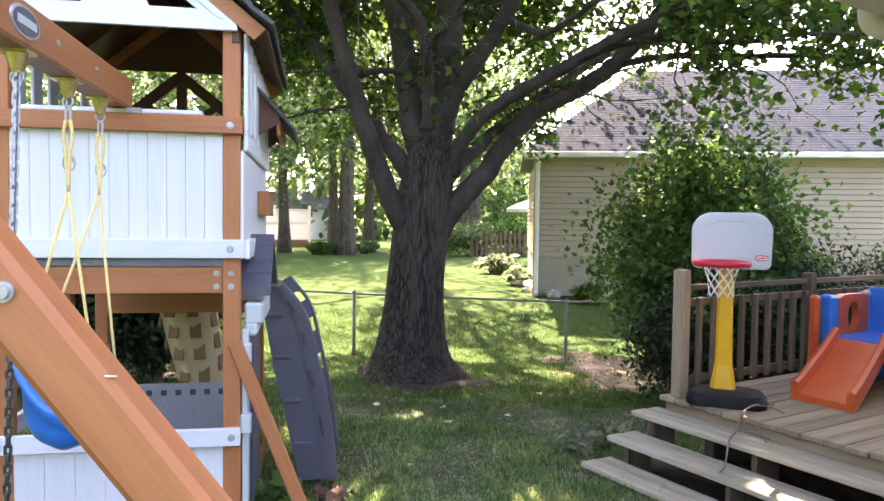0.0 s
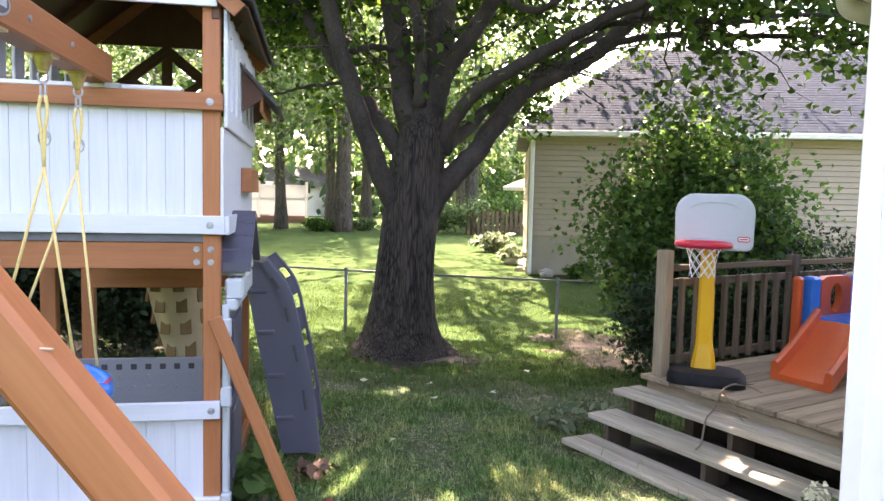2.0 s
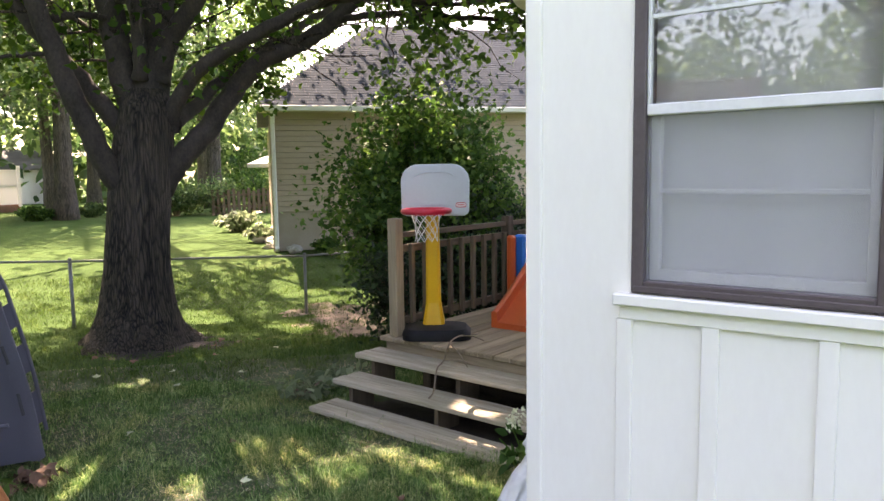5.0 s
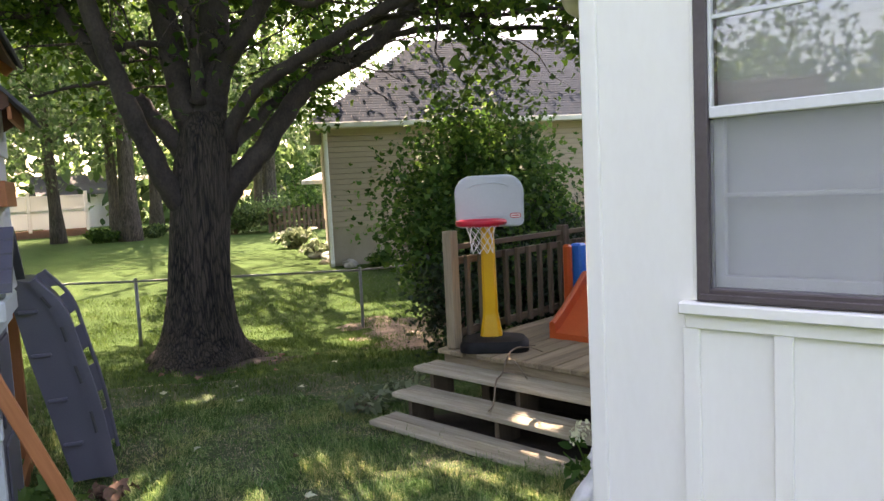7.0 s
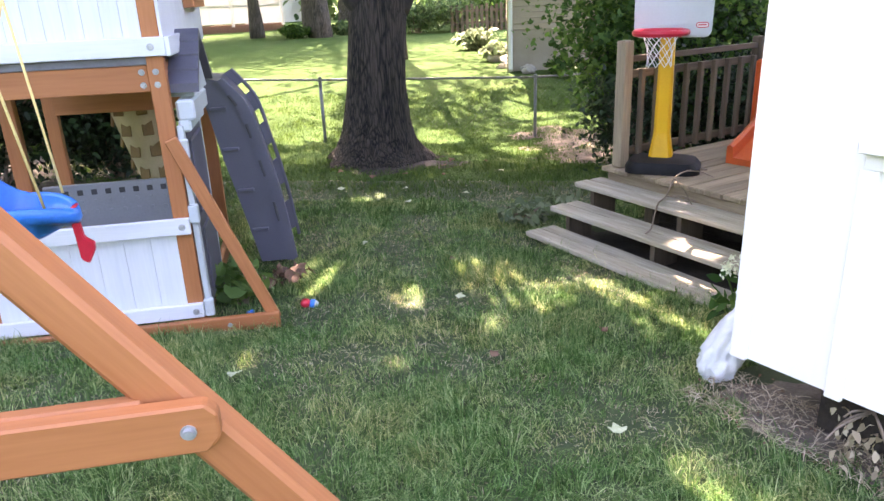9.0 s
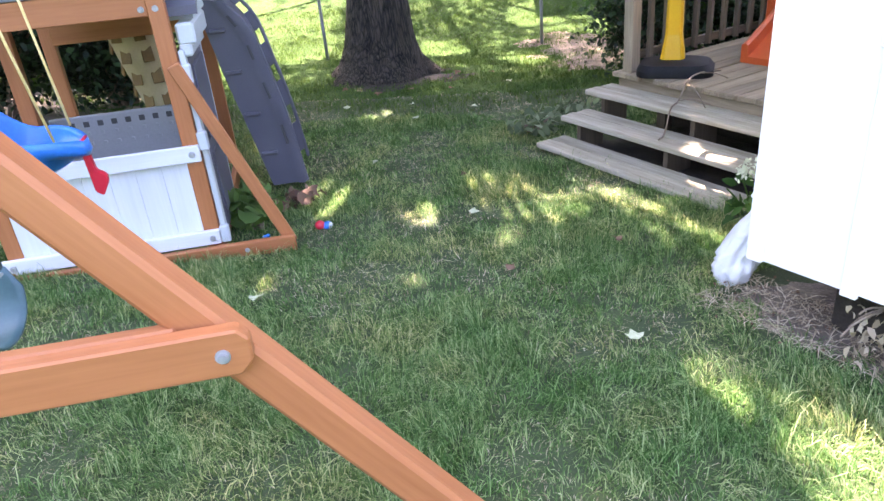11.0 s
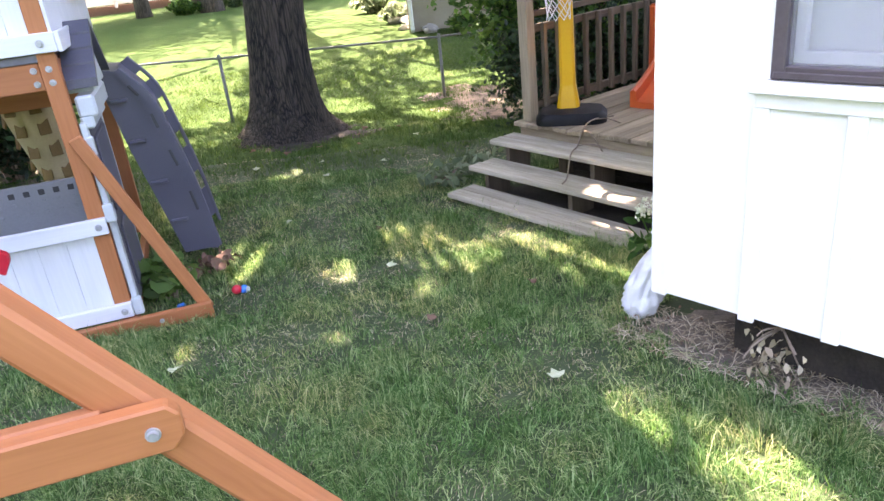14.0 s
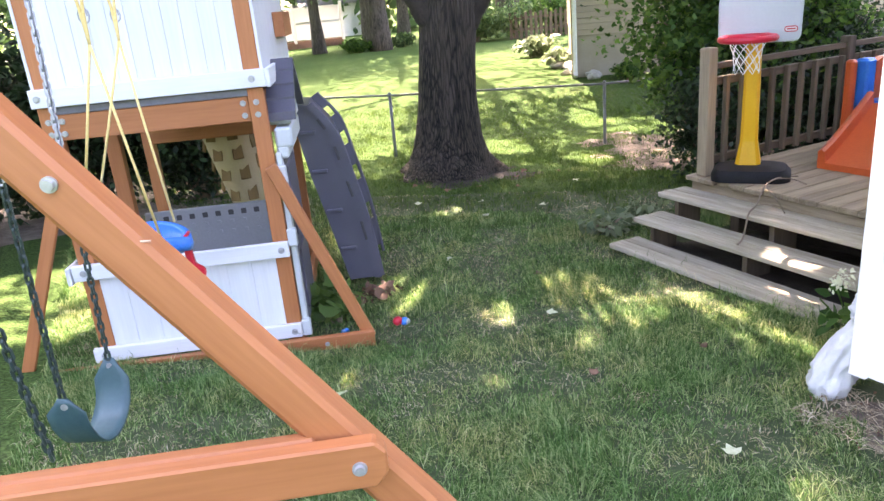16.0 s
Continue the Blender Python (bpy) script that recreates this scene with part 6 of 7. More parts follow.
shrub("tall_shrub", 8.68, 4.98, 1.75, 1.25, 3.35, 26000, 0.085, BUSHLEAF, "tall leafy green shrub behind the deck railing", 41, "maple", 0.05, 60, 0.30)
shrub("shrub", 8.95, 4.2, 1.5, 1.0, 1.75, 36000, 0.062, YEWLEAF, "dark green yew shrub behind the deck railing", 42, "diamond", 0.0, 60, 0.5)
shrub("shrub", 9.6, 2.9, 1.7, 1.1, 1.75, 36000, 0.062, YEWLEAF, "dark green yew shrub behind the deck railing", 43, "diamond", 0.0, 60, 0.5)
shrub("shrub", 7.0, 4.35, 0.7, 0.5, 1.25, 4000, 0.07, YEWLEAF, "dark shrub against the deck corner", 44, "oval", 0.0, 16, 0.5)
shrub("hedge_shrub", 1.2, 7.9, 1.5, 0.8, 1.9, 11000, 0.10, YEWLEAF, "dark evergreen shrub behind the playset", 45, "diamond", 0.0, 20, 0.5)
shrub("hedge_shrub", 2.5, 8.0, 0.85, 0.6, 1.35, 7000, 0.09, YEWLEAF, "dark evergreen shrub behind the playset", 52, "oval", 0.0, 16, 0.5)
shrub("hedge_shrub", -1.0, 7.4, 1.5, 1.0, 2.4, 10000, 0.10, YEWLEAF, "dark evergreen shrub behind the playset", 46, "diamond", 0.0, 20, 0.5)
shrub("hedge_shrub", 2.4, 10.6, 1.3, 0.9, 1.5, 5000, 0.10, BUSHLEAF, "green shrub behind the playset", 47, "oval", 0.0, 16, 0.45)
shrub("shrub", -2.6, 6.0, 1.2, 1.0, 2.8, 7000, 0.11, BUSHLEAF, "green shrub beside the playset", 48, "oval", 0.0, 18, 0.45)
shrub("hosta", 14.6, 15.2, 0.75, 0.6, 0.55, 700, 0.22, SILVERLEAF, "pale hosta clump in a stone-edged bed", 49, "oval", 0.0, 10)
shrub("hosta", 12.6, 12.3, 0.5, 0.4, 0.35, 400, 0.18, SILVERLEAF, "pale hosta clump in a stone-edged bed", 50, "oval", 0.0, 8)
shrub("low_shrub", 11.3, 9.1, 0.55, 0.3, 0.35, 700, 0.10, BUSHLEAF, "low green plant beside the house foundation", 51, "oval", 0.0, 10)
for i, (x, y, w, h) in enumerate(((20.5, 22.5, 1.6, 1.5), (22.3, 22.0, 1.5, 1.8), (18.9, 23.2, 1.3, 1.1), (23.8, 24.0, 1.4, 2.6), (17.3, 26.0, 0.6, 0.5), (14.9, 25.9, 0.6, 0.5))):
    shrub("garden_shrub", x, y, w, w * 0.8, h, 2200, 0.14, BUSHLEAF if i % 2 else FARLEAF, "green garden shrub in a far bed", 60 + i, "oval", 0.0, 12, 0.45)
pt_ = DECK @ Vector((-0.45, 0.62, 0))
shrub("hosta", pt_.x, pt_.y, 0.28, 0.24, 0.18, 110, 0.10, SILVERLEAF, "low broad-leaved plants beside the deck steps", 81, "oval", 0.0, 8, 0.6)
pt_ = DECK @ Vector((0.1, 0.75, 0))
shrub("hosta", pt_.x, pt_.y, 0.30, 0.24, 0.20, 130, 0.10, SILVERLEAF, "low broad-leaved plants beside the deck steps", 82, "oval", 0.0, 8, 0.6)


# ---- far things ----
vf = thing("vinyl_fence", Matrix(), "white vinyl panel fence on a low brick base far off", "fence")
V0, V1 = Vector((18.3, 33.0, 0.15)), Vector((9.0, 36.5, 0.15))
vd = (V1 - V0).normalized()
vm = frame_matrix(V0, vd, (-vd.y, vd.x))
for i in range(4):
    pn = box("fence_panel", vf, VINYL, i * 2.4 + 0.08, i * 2.4 + 2.32, -0.03, 0.03, 0.45, 1.95, 0.01)
    pn.matrix_world = vm
    ob = box("panel_rail", pn, VINYL, i * 2.4 + 0.08, i * 2.4 + 2.32, -0.05, 0.05, 1.2, 1.3, 0.01)
    ob = box("panel_rail", pn, VINYL, i * 2.4 + 0.08, i * 2.4 + 2.32, -0.06, 0.06, 1.9, 1.98, 0.01)
for i in range(5):
    ob = box("fence_post", vf, VINYL, i * 2.4 - 0.07, i * 2.4 + 0.07, -0.07, 0.07, 0.3, 2.15, 0.02)
    ob.matrix_world = vm
wl = thing("brick_wall", vm, "low red-brown brick garden wall under the fence", "wall")
for r in range(4):
    for c in range(30):
        box("brick", wl, BRICKRED, c * 0.32 + 0.16 * (r % 2), c * 0.32 + 0.31 + 0.16 * (r % 2), -0.25, -0.1, r * 0.115 - 0.05, r * 0.115 + 0.055, 0)
box("brick_core", wl, BRICKRED, 0.02, 9.5, -0.23, -0.12, -0.05, 0.40, 0)

gar = thing("far_garage", frame_matrix((21.4, 43.5, 0.2), (0.93, -0.36), (0.36, 0.93)), "pale far garage with a grey roof", "garage")
box("wall", gar, VINYL, 0, 4, 0, 5, -0.3, 2.1, 0)
bm = bmesh.new()
vv = [bm.verts.new(v) for v in ((-0.3, -0.3, 2.05), (4.3, -0.3, 2.05), (4.3, 5.3, 2.05), (-0.3, 5.3, 2.05), (-0.3, 2.5, 3.3), (4.3, 2.5, 3.3))]
for q in ((0, 1, 5, 4), (2, 3, 4, 5), (0, 4, 3), (1, 2, 5), (0, 3, 2, 1)):
    bm.faces.new([vv[i] for i in q])
part("roof", bm, ROOFSHINGLE, gar)
box("door", gar, SASHWHITE, 0.8, 3.0, -0.03, 0.0, -0.3, 1.9, 0.01)

umb = thing("patio_umbrella", Matrix.Translation((18.85, 17.17, ground_z(18.7, 17.3))), "pale open patio umbrella behind the neighbour's house", "umbrella")
bm = bmesh.new()
stick(bm, (0, 0, 0), (0, 0, 2.35), 0.025)
part("pole", bm, STEEL, umb)
bm = bmesh.new()
top_v = bm.verts.new((0, 0, 2.42))
r1 = [bm.verts.new((0.75 * math.cos(k * math.tau / 8), 0.75 * math.sin(k * math.tau / 8), 2.2)) for k in range(8)]
r2 = [bm.verts.new((1.35 * math.cos(k * math.tau / 8), 1.35 * math.sin(k * math.tau / 8), 1.95)) for k in range(8)]
r3 = [bm.verts.new((1.35 * math.cos(k * math.tau / 8), 1.35 * math.sin(k * math.tau / 8), 1.83)) for k in range(8)]
for k in range(8):
    j = (k + 1) % 8
    bm.faces.new((top_v, r1[k], r1[j]))
    bm.faces.new((r1[k], r2[k], r2[j], r1[j]))
    bm.faces.new((r2[k], r3[k], r3[j], r2[j]))
part("canopy", bm, CONCRETE, umb, "pale grey fabric canopy")
bm = bmesh.new()
for k in range(8):
    stick(bm, (0, 0, 2.36), (1.33 * math.cos(k * math.tau / 8), 1.33 * math.sin(k * math.tau / 8), 1.94), 0.008, sides=5)
part("rib_frame", bm, STEEL, umb)

pk = thing("picket_fence", frame_matrix((19.6, 21.9, ground_z(20, 22)), (0.86, -0.51), (0.51, 0.86)), "dark weathered picket fence among far shrubs", "fence")
for i in range(22):
    box("picket", pk, RAILWOOD[2], i * 0.2, i * 0.2 + 0.12, -0.01, 0.015, 0, 1.0 + 0.06 * math.sin(i * 2.1), 0.004)
box("picket_rail", pk, RAILWOOD[0], 0, 4.4, 0.016, 0.05, 0.3, 0.38, 0)
box("picket_rail", pk, RAILWOOD[0], 0, 4.4, 0.016, 0.05, 0.75, 0.83, 0)

ROCKS = []
srng = random.Random(77)
for i in range(26):
    t = i / 25
    x, y = 11.0 + 4.2 * t + srng.uniform(-0.2, 0.2), 9.9 + 4.3 * t + 0.5 * math.sin(t * 3) + srng.uniform(-0.15, 0.15)
    bm = bmesh.new()
    bmesh.ops.create_icosphere(bm, subdivisions=2, radius=1)
    s = srng.uniform(0.09, 0.2)
    for v in bm.verts:
        v.co = v.co * (1 + 0.35 * noise.noise(v.co * 1.3 + Vector((i * 3.1, 0, 0))))
        v.co = Vector((v.co.x * s * 1.3, v.co.y * s, v.co.z * s * 0.7))
    ob = part("edging_stone", bm, STONE)
    ob.location = (x, y, ground_z(x, y) + s * 0.3)
    tagged(ob, "pale rounded field stone edging a garden bed", "stone", "bed edging stones")

# ---- soil by the house and under the shrubs ----


def soil_patch(name, label, m, x0, x1, y0, y1, n=40, edge=0.35, mat=DIRT):
    vs, fs = [], []
    for j in range(n + 1):
        for i in range(n + 1):
            u, v = i / n, j / n
            p = m @ Vector((x0 + (x1 - x0) * u, y0 + (y1 - y0) * v, 0))
            e = min(u, 1 - u, v, 1 - v) / edge
            e = e + 0.5 * noise.noise((p.x * 2.5, p.y * 2.5, 7))
            vs.append((p.x, p.y, ground_z(p.x, p.y) + 0.022 * min(1, max(-0.8, e * 2 - 0.4)) + 0.012 * noise.noise((p.x * 9, p.y * 9, 1))))
    k = n + 1
    for j in range(n):
        for i in range(n):
            fs.append((j * k + i, j * k + i + 1, (j + 1) * k + i + 1, (j + 1) * k + i))
    me = bpy.data.meshes.new(name)
    me.from_pydata(vs, [], fs)
    return tagged(smooth(hold(name, me, mat)), label, "soil", kind="structure")


# soil sheet over the near lawn, coloured dark for the gaps between blades
TURFSHADE = surface("shaded_turf_soil", (0.020, 0.040, 0.012), (0.056, 0.088, 0.030), 0.95, 6, bump=0.8, fine=80, dist=0.015)
vs, fs, k = [], [], 61
for j in range(k):
    for i in range(k):
        p = VIEW * (0.2 + 7.4 * j / 60) + SIDE * ((i / 60 * 1.9 - 0.82) * (1.0 + 4.0 * j / 60))
        vs.append((p.x, p.y, ground_z(p.x, p.y) + (-0.05 if i in (0, 60) or j in (0, 60) else 0.006)))
fs = [(j * k + i, j * k + i + 1, (j + 1) * k + i + 1, (j + 1) * k + i) for j in range(k - 1) for i in range(k - 1)]
me = bpy.data.meshes.new("topsoil")
me.from_pydata(vs, [], fs)
tagged(smooth(hold("topsoil", me, TURFSHADE)), "soil sheet darkened for the shade between the grass blades", "soil", kind="structure")
soil_patch("soil_bed", "dry bare soil strip along the house wall", HOUSE, 0.0, 1.0, -5.0, 0.3, 60, 0.10)
soil_patch("soil_patch", "bare mulch and soil under the tall shrub", pose(8.6, 5.6, 0, 0, 0, -40), -1.6, 2.2, -1.2, 1.7)
# ground below the steps, shade put into its colour
soil_patch("soil_patch", "soil under the deck steps, darkened for their shade", DECK, -0.62, 1.2, -2.6, 0.3, 40, 0.2, SHADESOIL)
soil_patch("soil_patch", "shaded soil around the foot of the maple", pose(5.35, 6.85, 0, 0, 0, 0), -0.8, 0.85, -0.75, 0.6, 30, 0.35, SHADESOIL)
soil_patch("soil_patch", "bare shaded soil behind the playset", pose(1.0, 8.6, 0, 0, 0, 0), -3.5, 2.2, -1.6, 1.6, 30)

# ---- tied white bag and plant at the house corner ----
bag = thing("plastic_bag", HOUSE, "white tied plastic bag leaning at the house corner", "bag")
bp_ = spline([(0.33, 0.27, -0.03), (0.33, 0.265, 0.04), (0.34, 0.25, 0.14), (0.36, 0.215, 0.25), (0.375, 0.19, 0.315), (0.385, 0.18, 0.355), (0.385, 0.175, 0.41), (0.40, 0.165, 0.47), (0.41, 0.16, 0.53)], 60)
br_ = np.interp(np.linspace(0, 8, 60), range(9), [0.075, 0.098, 0.094, 0.076, 0.056, 0.042, 0.066, 0.062, 0.02])
bm = bmesh.new()
rings = []
for i, (p, r) in enumerate(zip(bp_, br_)):
    ring = []
    for k in range(48):
        a = k * math.tau / 48
        q = Vector((math.cos(a), math.sin(a), 0))
        fold = 1 - abs(noise.noise((q.x * 3.1 + i * 0.03, q.y * 3.1, i * 0.13)))
        w = 1 + 0.12 * noise.noise((q.x * 1.8, q.y * 1.8, i * 0.12)) + 0.26 * (fold ** 3 - 0.55) + 0.05 * math.sin(a * 7 + i * 0.25)
        ring.append(bm.verts.new(p + Vector((q.x, q.y, 0.25 * math.cos(a + 0.8))) * r * w))
    rings.append(ring)
for p, q in zip(rings, rings[1:]):
    for k in range(48):
        bm.faces.new((p[k], p[(k + 1) % 48], q[(k + 1) % 48], q[k]))
bm.faces.new(rings[-1])
smooth(part("bag_body", bm, BAGWHITE, bag))
bm = bmesh.new()
tube(bm, [bp_[38] + Vector((0.052 * math.cos(a), 0.052 * math.sin(a), 0.01 * math.cos(a))) for a in [k * math.tau / 16 for k in range(17)]], 0.006, 6, False)
part("tie", bm, NETWHITE, bag)

pl = thing("hydrangea", HOUSE @ pose(0.52, 0.30, 0), "leafy plant with small creamy flower head by the steps", "plant")
prng, pn_ = random.Random(3), np.random.default_rng(3)
bm = bmesh.new()
tips = []
for k in range(6):
    e = Vector((prng.uniform(-0.14, 0.1), prng.uniform(-0.12, 0.12), prng.uniform(0.26, 0.46)))
    tube(bm, spline([(0, 0, -0.02), e * 0.5 + Vector((0, 0, 0.08)), e], 6), 0.004, 5)
    tips += [tuple(e), tuple(e * 0.8), tuple(e * 0.65)]
part("stem", bm, WEED, pl)
tips = np.array(tips)
lp = tips[pn_.integers(0, len(tips), 34)] + pn_.normal(scale=0.035, size=(34, 3))
hold("leaves", leaf_mesh("leaves", lp, pn_.uniform(0.07, 0.12, 34), "oval", pn_, 0.6), BUSHLEAF, pl)
lp = np.array([(-0.08, 0.02, 0.47)]) + pn_.normal(scale=0.03, size=(60, 3))
hold("flower_head", leaf_mesh("flower_head", lp, pn_.uniform(0.02, 0.032, 60), "oval", pn_), surface("creamy_petal", (0.62, 0.64, 0.42), (0.80, 0.80, 0.62), 0.7), pl)

# dried plant under the wall edge
dp = thing("withered_plant", HOUSE @ pose(0.06, -0.50, 0), "withered brown plant hanging under the wall edge", "plant")
bm = bmesh.new()
for k in range(7):
    e = Vector((prng.uniform(-0.16, 0.06), prng.uniform(-0.12, 0.12), prng.uniform(0.05, 0.26)))
    tube(bm, spline([(0.05, 0, 0.24), e * 0.6 + Vector((0, 0, 0.12)), e], 6), 0.004, 5)
part("stem", bm, TWIG, dp)
lp = np.array([(-0.04, 0.0, 0.14)]) + pn_.normal(scale=(0.05, 0.06, 0.06), size=(46, 3))
hold("withered_leaf", leaf_mesh("withered_leaf", lp, pn_.uniform(0.03, 0.055, 46), "oval", pn_, 2.5, 0.4), DRYSTUFF, dp)["kind"] = "stuff"

# ---- toys and litter on the lawn ----
ball = thing("toy_ball", Matrix.Translation((2.09, 3.26, ground_z(2.09, 3.26) + 0.045)), "small red and blue toy ball lying in the grass", "toy")
for off_, r, mt, nm in (((-0.02, 0.006, 0.0), 0.032, REDPLASTIC, "red_half"), ((0.02, -0.01, -0.01), 0.029, BLUEPLASTIC, "blue_half"), ((0.03, -0.02, -0.012), 0.023, WHITEPLASTIC, "white_cap")):
    bm = bmesh.new()
    bmesh.ops.create_uvsphere(bm, u_segments=20, v_segments=12, radius=r, matrix=Matrix.Translation(off_) @ Matrix.Diagonal((1, 0.92, 0.9, 1)))
    smooth(part(nm, bm, mt, ball))
scoop = thing("toy_scoop", Matrix.Translation((1.78, 3.42, ground_z(1.78, 3.42) + 0.03)), "tiny bright blue plastic toy in the weeds", "toy")
box("toy_body", scoop, BLUEPLASTIC, -0.025, 0.025, -0.012, 0.012, -0.012, 0.012, 0.006)
weed = shrub("weed", 1.83, 3.62, 0.17, 0.14, 0.30, 110, 0.13, WEED, "broad-leaved green weed beside the playset", 71, "maple", 0.02, 8, 0.6)
for i in range(26):
    x, y = 2.23 + srng.gauss(0, 0.11), 3.80 + srng.gauss(0, 0.06)
    me = leaf_mesh("dry_leaf", [(0, 0, 0)], [srng.uniform(0.07, 0.12)], "maple", np.random.default_rng(500 + i), -0.2, 0.35)
    ob = hold("dry_leaf", me, DRYLEAF)
    ob.location = (x, y, ground_z(x, y) + 0.05 + srng.uniform(0, 0.04))
    tagged(ob, "curled reddish-brown dry leaf on a small pile", "leaf", "dry leaf pile")


def flat_leaf(x, y, s, mat, seed, label, grp):
    bm = bmesh.new()
    rg = random.Random(seed)
    ring = [bm.verts.new((a * s, (b_ - 0.5) * s, 0.012 * rg.random() + 0.02 * abs(a))) for a, b_ in LEAFSHAPES["maple"]]
    bm.faces.new(ring)
    ob = part("fallen_leaf", bm, mat)
    ob.matrix_world = pose(x, y, ground_z(x, y) + 0.045, rg.uniform(-12, 12), rg.uniform(-12, 12), rg.uniform(0, 360))
    sol = ob.modifiers.new("thick", "SOLIDIFY")
    sol.thickness = 0.002
    tagged(ob, label, "leaf", grp)


for i, (x, y, s) in enumerate(((2.225, 1.085, 0.085), (1.275, 2.5, 0.085), (2.75, 2.6, 0.07), (4.05, 4.8, 0.08), (4.75, 4.75, 0.08), (3.9, 5.7, 0.08), (2.95, 3.9, 0.06), (4.4, 5.3, 0.07), (5.9, 5.4, 0.08))):
    flat_leaf(x, y, s, PALELEAF, i, "pale fallen leaf lying on the grass", "fallen leaves")
for i, (x, y, s) in enumerate(((3.0, 1.75, 0.06), (2.35, 1.9, 0.06), (3.2, 3.2, 0.06), (4.5, 6.0, 0.09), (5.6, 6.1, 0.09), (4.9, 5.95, 0.08), (5.9, 6.3, 0.1), (4.4, 6.5, 0.08), (6.2, 6.0, 0.08), (5.2, 5.6, 0.07))):
    flat_leaf(x, y, s, DRYLEAF, 40 + i, "brown fallen leaf lying on the grass", "fallen leaves")

# twig trailing over the deck steps
tw = thing("fallen_twig", DECK, "thin dry branch lying across the deck steps", "twig")
bm = bmesh.new()
tube(bm, spline([(0.35, -0.55, DZ + 0.02), (0.12, -0.56, DZ + 0.05), (-0.06, -0.60, DZ + 0.03), (-0.16, -0.62, 0.27), (-0.33, -0.70, 0.26), (-0.42, -0.74, 0.12), (-0.52, -0.78, 0.105)], 26), 0.006, 6)
for a, b2 in (((0.1, -0.56, DZ + 0.05), (0.22, -0.72, DZ + 0.015)), ((-0.06, -0.6, DZ + 0.03), (-0.16, -0.85, 0.26)), ((0.2, -0.55, DZ + 0.04), (0.1, -0.38, DZ + 0.06)), ((-0.16, -0.62, 0.27), (-0.05, -0.8, 0.25))):
    tube(bm, spline([a, Vector(a).lerp(Vector(b2), 0.5) + Vector((0, 0, 0.02)), b2], 8), 0.004, 5)
smooth(part("twig_stem", bm, TWIG, tw))

# thin hanging twig and a few reddened leaves on the maple
bm = bmesh.new()
tube(bm, spline([L(985, -40, -1.0), L(1000, 20, -1.0), L(975, 70, -1.0), L(1010, 130, -0.9), L(1040, 190, -0.8), L(1090, 225, -0.8)], 24), 0.007, 5)
smooth(part("hanging_twig", bm, BARK, maple))
red = np.array([tuple(L(*q)) for q in ((690, -50, -1.2), (700, -42, -1.2), (760, -95, -1.2), (830, -110, -1.0))])
red = np.repeat(red, 6, axis=0) + nrng.normal(scale=0.06, size=(24, 3))
hold("red_leaves", leaf_mesh("red_leaves", red, nrng.uniform(0.09, 0.14, 24), "maple", nrng), foliage("reddened_leaf", (0.22, 0.03, 0.02), (0.30, 0.05, 0.03), (0.36, 0.09, 0.05)), maple, "reddened maple leaves")


# ---- grass ----
DRYSPOTS = [(3.08, 3.77, 0.13), (1.5, 2.22, 0.12), (2.21, 2.26, 0.08), (2.37, 1.94, 0.1), (2.86, 3.18, 0.1), (2.82, 1.64, 0.07), (2.43, 2.85, 0.08), (2.35, 1.65, 0.09), (1.01, 2.0, 0.1), (1.96, 3.01, 0.08)]


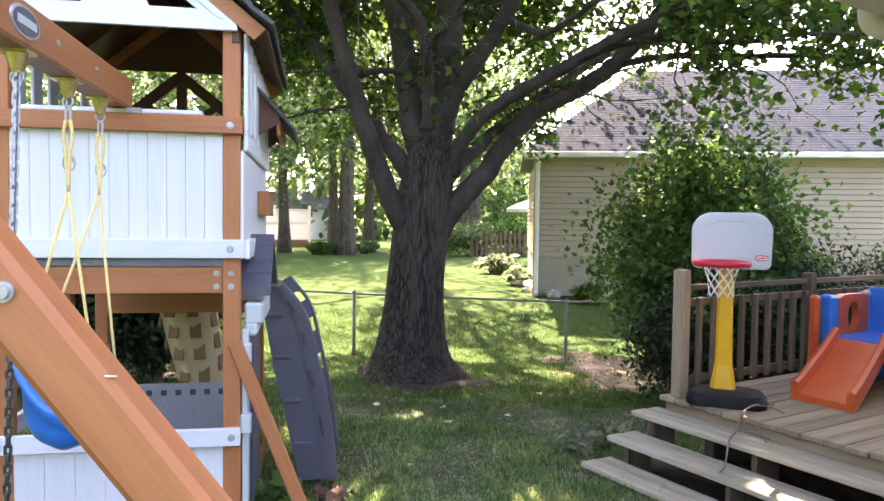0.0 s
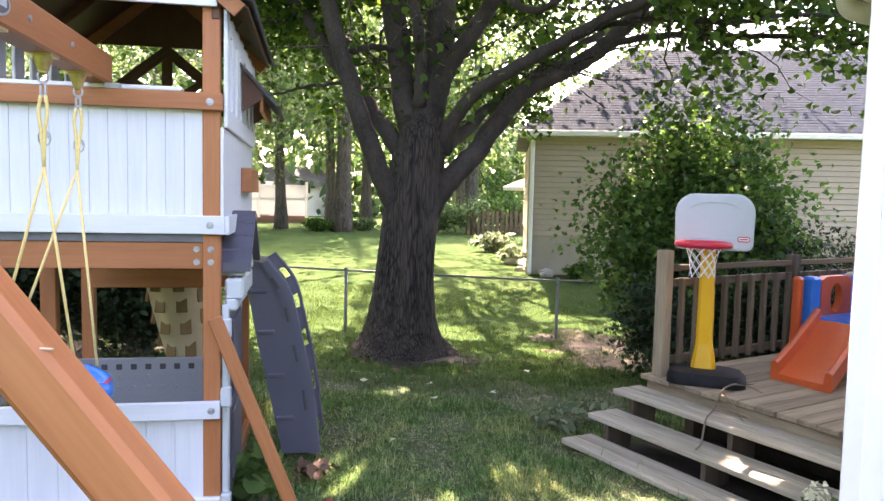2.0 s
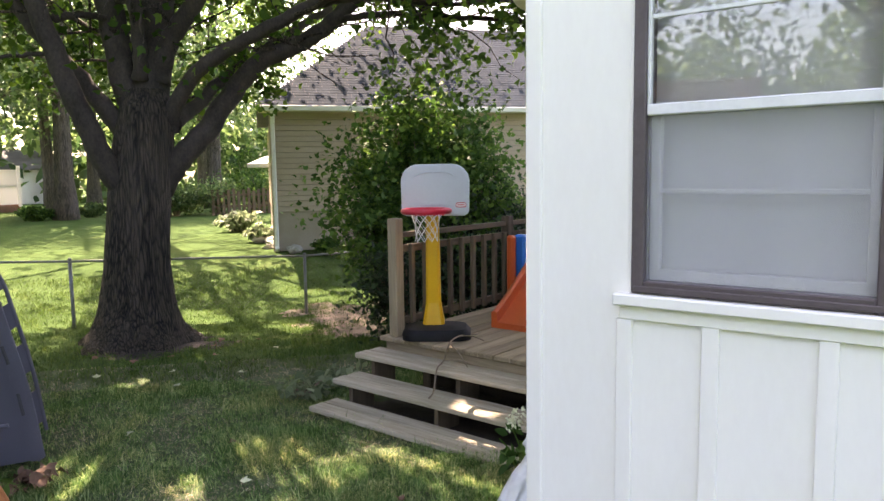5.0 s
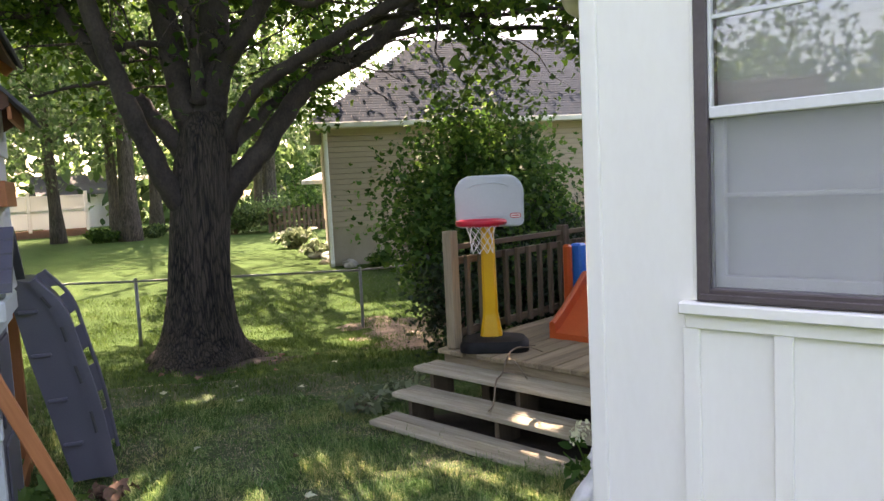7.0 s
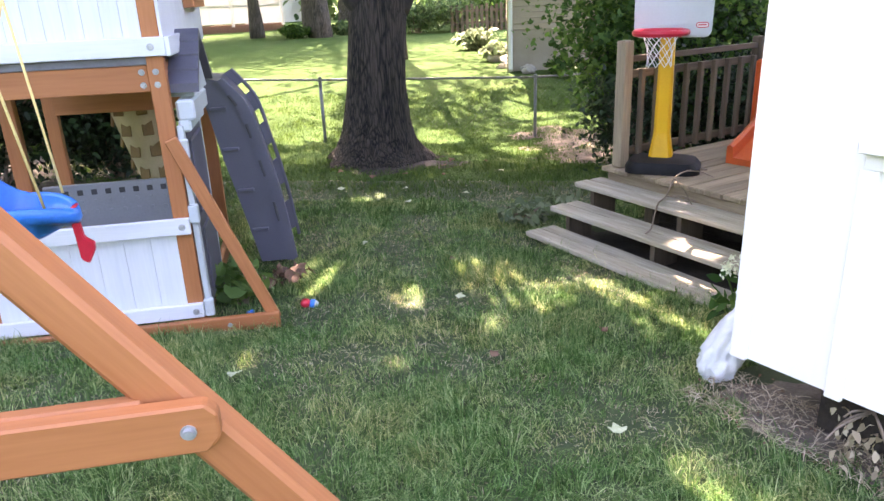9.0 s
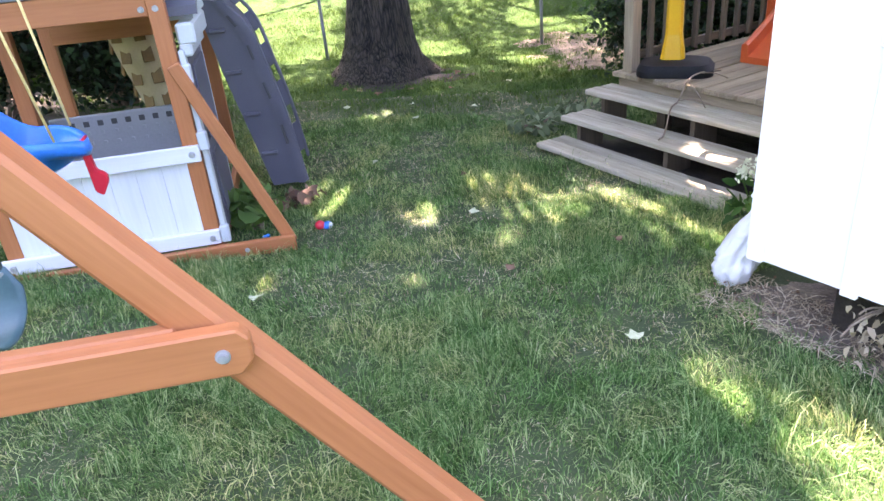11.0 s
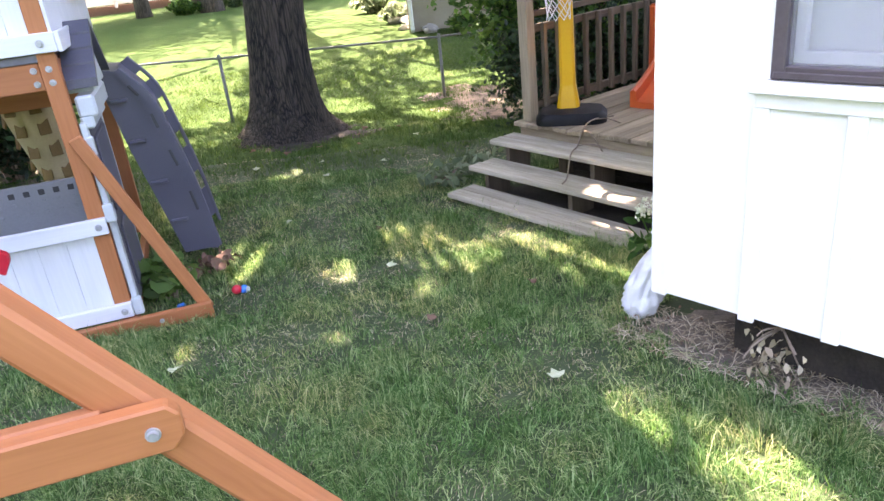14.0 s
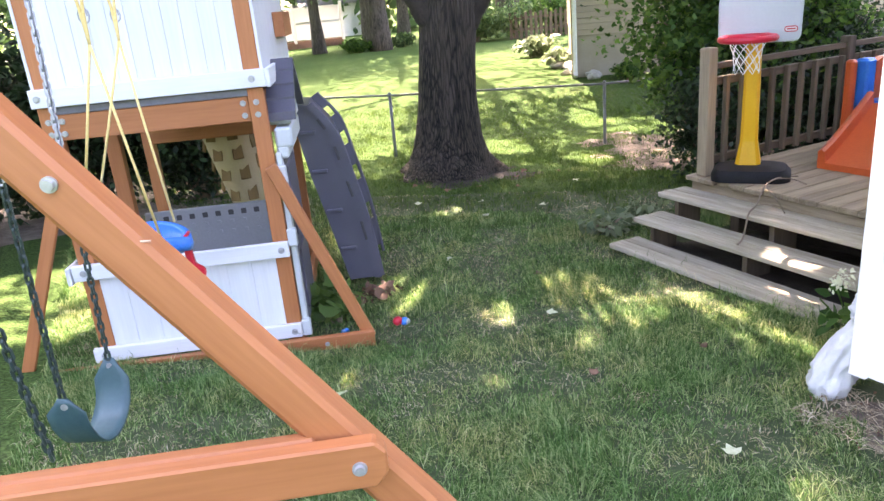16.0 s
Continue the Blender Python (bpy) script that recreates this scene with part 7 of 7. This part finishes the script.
def blades(name, n, region, hmin, hmax, wid, mat, label, seed, lean=0.5, keep=None):
    rn = np.random.default_rng(seed)
    s = region[0] + (region[1] - region[0]) * rn.uniform(0, 1, n) ** region[4]
    q = rn.uniform(region[2], region[3], n) * (0.9 + 0.55 * s)
    x, y = 0.636 * s + 0.772 * q, 0.772 * s - 0.636 * q
    hl = HOUSE.inverted()
    hx = hl[0][0] * x + hl[0][1] * y + hl[0][3]
    hy = hl[1][0] * x + hl[1][1] * y + hl[1][3]
    dl = DECK.inverted()
    dx = dl[0][0] * x + dl[0][1] * y + dl[0][3]
    dy = dl[1][0] * x + dl[1][1] * y + dl[1][3]
    edge = 0.10 * np.sin(hy * 9) + 0.08 * np.sin(hy * 23 + 1)
    ok = ~((hx > 0.10 + edge) & (hy < 0.25)) & ~((dx > -0.62) & (dy < 0.22))
    ok &= np.hypot(x - 5.35, y - 6.9) > 0.62
    dens = np.sin(x * 3.1 + 1.3 * np.sin(y * 2.3)) * np.sin(y * 3.7 + 1.1 * np.sin(x * 2.9)) + 0.5 * np.sin(x * 8.3 + y * 6.1) * np.sin(y * 9.7 - x * 5.0)
    worn = np.zeros(n)
    for wx, wy, wr in DRYSPOTS:
        worn = np.maximum(worn, np.exp(-((x - wx) ** 2 + (y - wy) ** 2) / wr ** 2))
    ok &= rn.uniform(0, 1, n) < (np.clip(0.58 + 0.46 * dens, 0.10, 1) * (1 - 0.8 * worn) if keep is None else np.clip(0.16 - 0.75 * dens + 1.2 * worn, 0.03, 1))
    x, y, dens = x[ok], y[ok], dens[ok]
    m = len(x)
    z = np.array([ground_z(a, b_) for a, b_ in zip(x, y)]) - 0.005
    # tufts: blades of one small clump lean the same way and reach the same height
    wx, wy = x + 0.02 * np.sin(y * 41), y + 0.02 * np.sin(x * 37)
    tuft = np.sin(np.floor(wx / 0.065) * 12.9898 + np.floor(wy / 0.065) * 78.233) * 43758.5453
    tuft = tuft - np.floor(tuft)
    h = rn.uniform(hmin, hmax, m) * (0.85 + 0.25 * np.clip(dens, -0.6, 1)) * (0.55 + 0.8 * tuft)
    a = rn.uniform(0, math.tau, m)
    b_ = tuft * 61.0 + rn.normal(0, 0.7, m)
    le = np.minimum(np.abs(rn.normal(0, lean, m)), 1.9) * h
    wd = rn.uniform(0.7, 1.3, m) * wid
    base = np.stack([x, y, z], 1)
    side = np.stack([np.cos(a), np.sin(a), np.zeros(m)], 1) * wd[:, None]
    ld = np.stack([np.cos(b_), np.sin(b_), np.zeros(m)], 1)
    up = np.array([0, 0, 1.0])
    mid = base + up * (h * 0.6)[:, None] + ld * (le * 0.3)[:, None]
    tip = base + up * np.maximum(h - 0.35 * le, 0.012)[:, None] + ld * le[:, None]
    v = np.stack([base - side, base + side, mid + side * 0.75, tip, mid - side * 0.75], 1)
    me = bpy.data.meshes.new(name)
    me.vertices.add(m * 5)
    me.vertices.foreach_set("co", v.reshape(-1))
    me.loops.add(m * 7)
    me.loops.foreach_set("vertex_index", (np.arange(m, dtype=np.int32)[:, None] * 5 + np.array([0, 1, 2, 4, 4, 2, 3], dtype=np.int32)).reshape(-1))
    me.polygons.add(m * 2)
    me.polygons.foreach_set("loop_start", (np.arange(m, dtype=np.int32)[:, None] * 7 + np.array([0, 4], dtype=np.int32)).reshape(-1))
    me.update(calc_edges=True)
    return tagged(hold(name, me, mat), label, "grass", kind="stuff")


blades("grass", 520000, (0.7, 6.5, -0.9, 1.15, 0.75), 0.030, 0.080, 0.0019, GRASS, "uneven green lawn grass with thin spots", 1, 1.15)
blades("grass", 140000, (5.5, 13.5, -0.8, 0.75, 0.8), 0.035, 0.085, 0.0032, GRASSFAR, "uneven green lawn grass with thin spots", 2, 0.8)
blades("dry_grass", 130000, (0.7, 7.5, -0.9, 1.15, 0.75), 0.02, 0.05, 0.0019, DRYSTUFF, "dry tan thatch among the lawn grass", 3, 1.8, 1)
blades("long_grass", 40000, (0.7, 5.5, -0.9, 1.15, 0.75), 0.07, 0.14, 0.0017, GRASS, "long pale grass strands leaning over the lawn", 6, 1.6)



def straw(name, n, x0, x1, y0, y1, label, seed):
    """Dry strands lying about on the soil beside the house."""
    rn = np.random.default_rng(seed)
    vs, fs = [], []
    for a, b_, t, ln, w in zip(rn.uniform(x0, x1, n), rn.uniform(y0, y1, n), rn.uniform(0, math.tau, n), rn.uniform(0.03, 0.13, n), rn.uniform(0.001, 0.0024, n)):
        p = HOUSE @ Vector((a, b_, 0))
        d = Vector((math.cos(t), math.sin(t), 0))
        e = Vector((-d.y, d.x, 0)) * w
        k = len(vs)
        for q, o in ((-0.5, 1), (-0.5, -1), (0.0, -1), (0.0, 1), (0.5, -0.4), (0.5, 0.4)):
            g = p + d * ln * q + e * o
            vs.append((g.x, g.y, ground_z(g.x, g.y) + 0.030 + 0.012 * (q == 0.0) + 0.012 * math.sin(k * 1.7) * q))
        fs += [(k, k + 1, k + 2, k + 3), (k + 3, k + 2, k + 4, k + 5)]
    me = bpy.data.meshes.new(name)
    me.from_pydata(vs, [], fs)
    return tagged(hold(name, me, DRYSTUFF), label, "mulch", kind="stuff")


straw("dry_straw", 2800, -0.02, 0.42, -3.2, 0.25, "dry straw and stalks lying on bare soil", 12)

# bark chips and dry stalks on the soil under the wall
crng = np.random.default_rng(8)
n = 420
cx, cy = crng.uniform(-0.14, 0.5, n), crng.uniform(-3.0, 0.3, n)
wp = np.array([tuple(HOUSE @ Vector((a, b_, 0))) for a, b_ in zip(cx, cy)])
wp[:, 2] = [ground_z(a, b_) + 0.03 for a, b_ in wp[:, :2]]
me = leaf_mesh("mulch_chips", wp, crng.uniform(0.010, 0.026, n), "diamond", crng, 0.0, 0.3)
tagged(hold("mulch_chips", me, DRYLEAF), "dry bark chips and stalks scattered on soil", "mulch", kind="stuff")
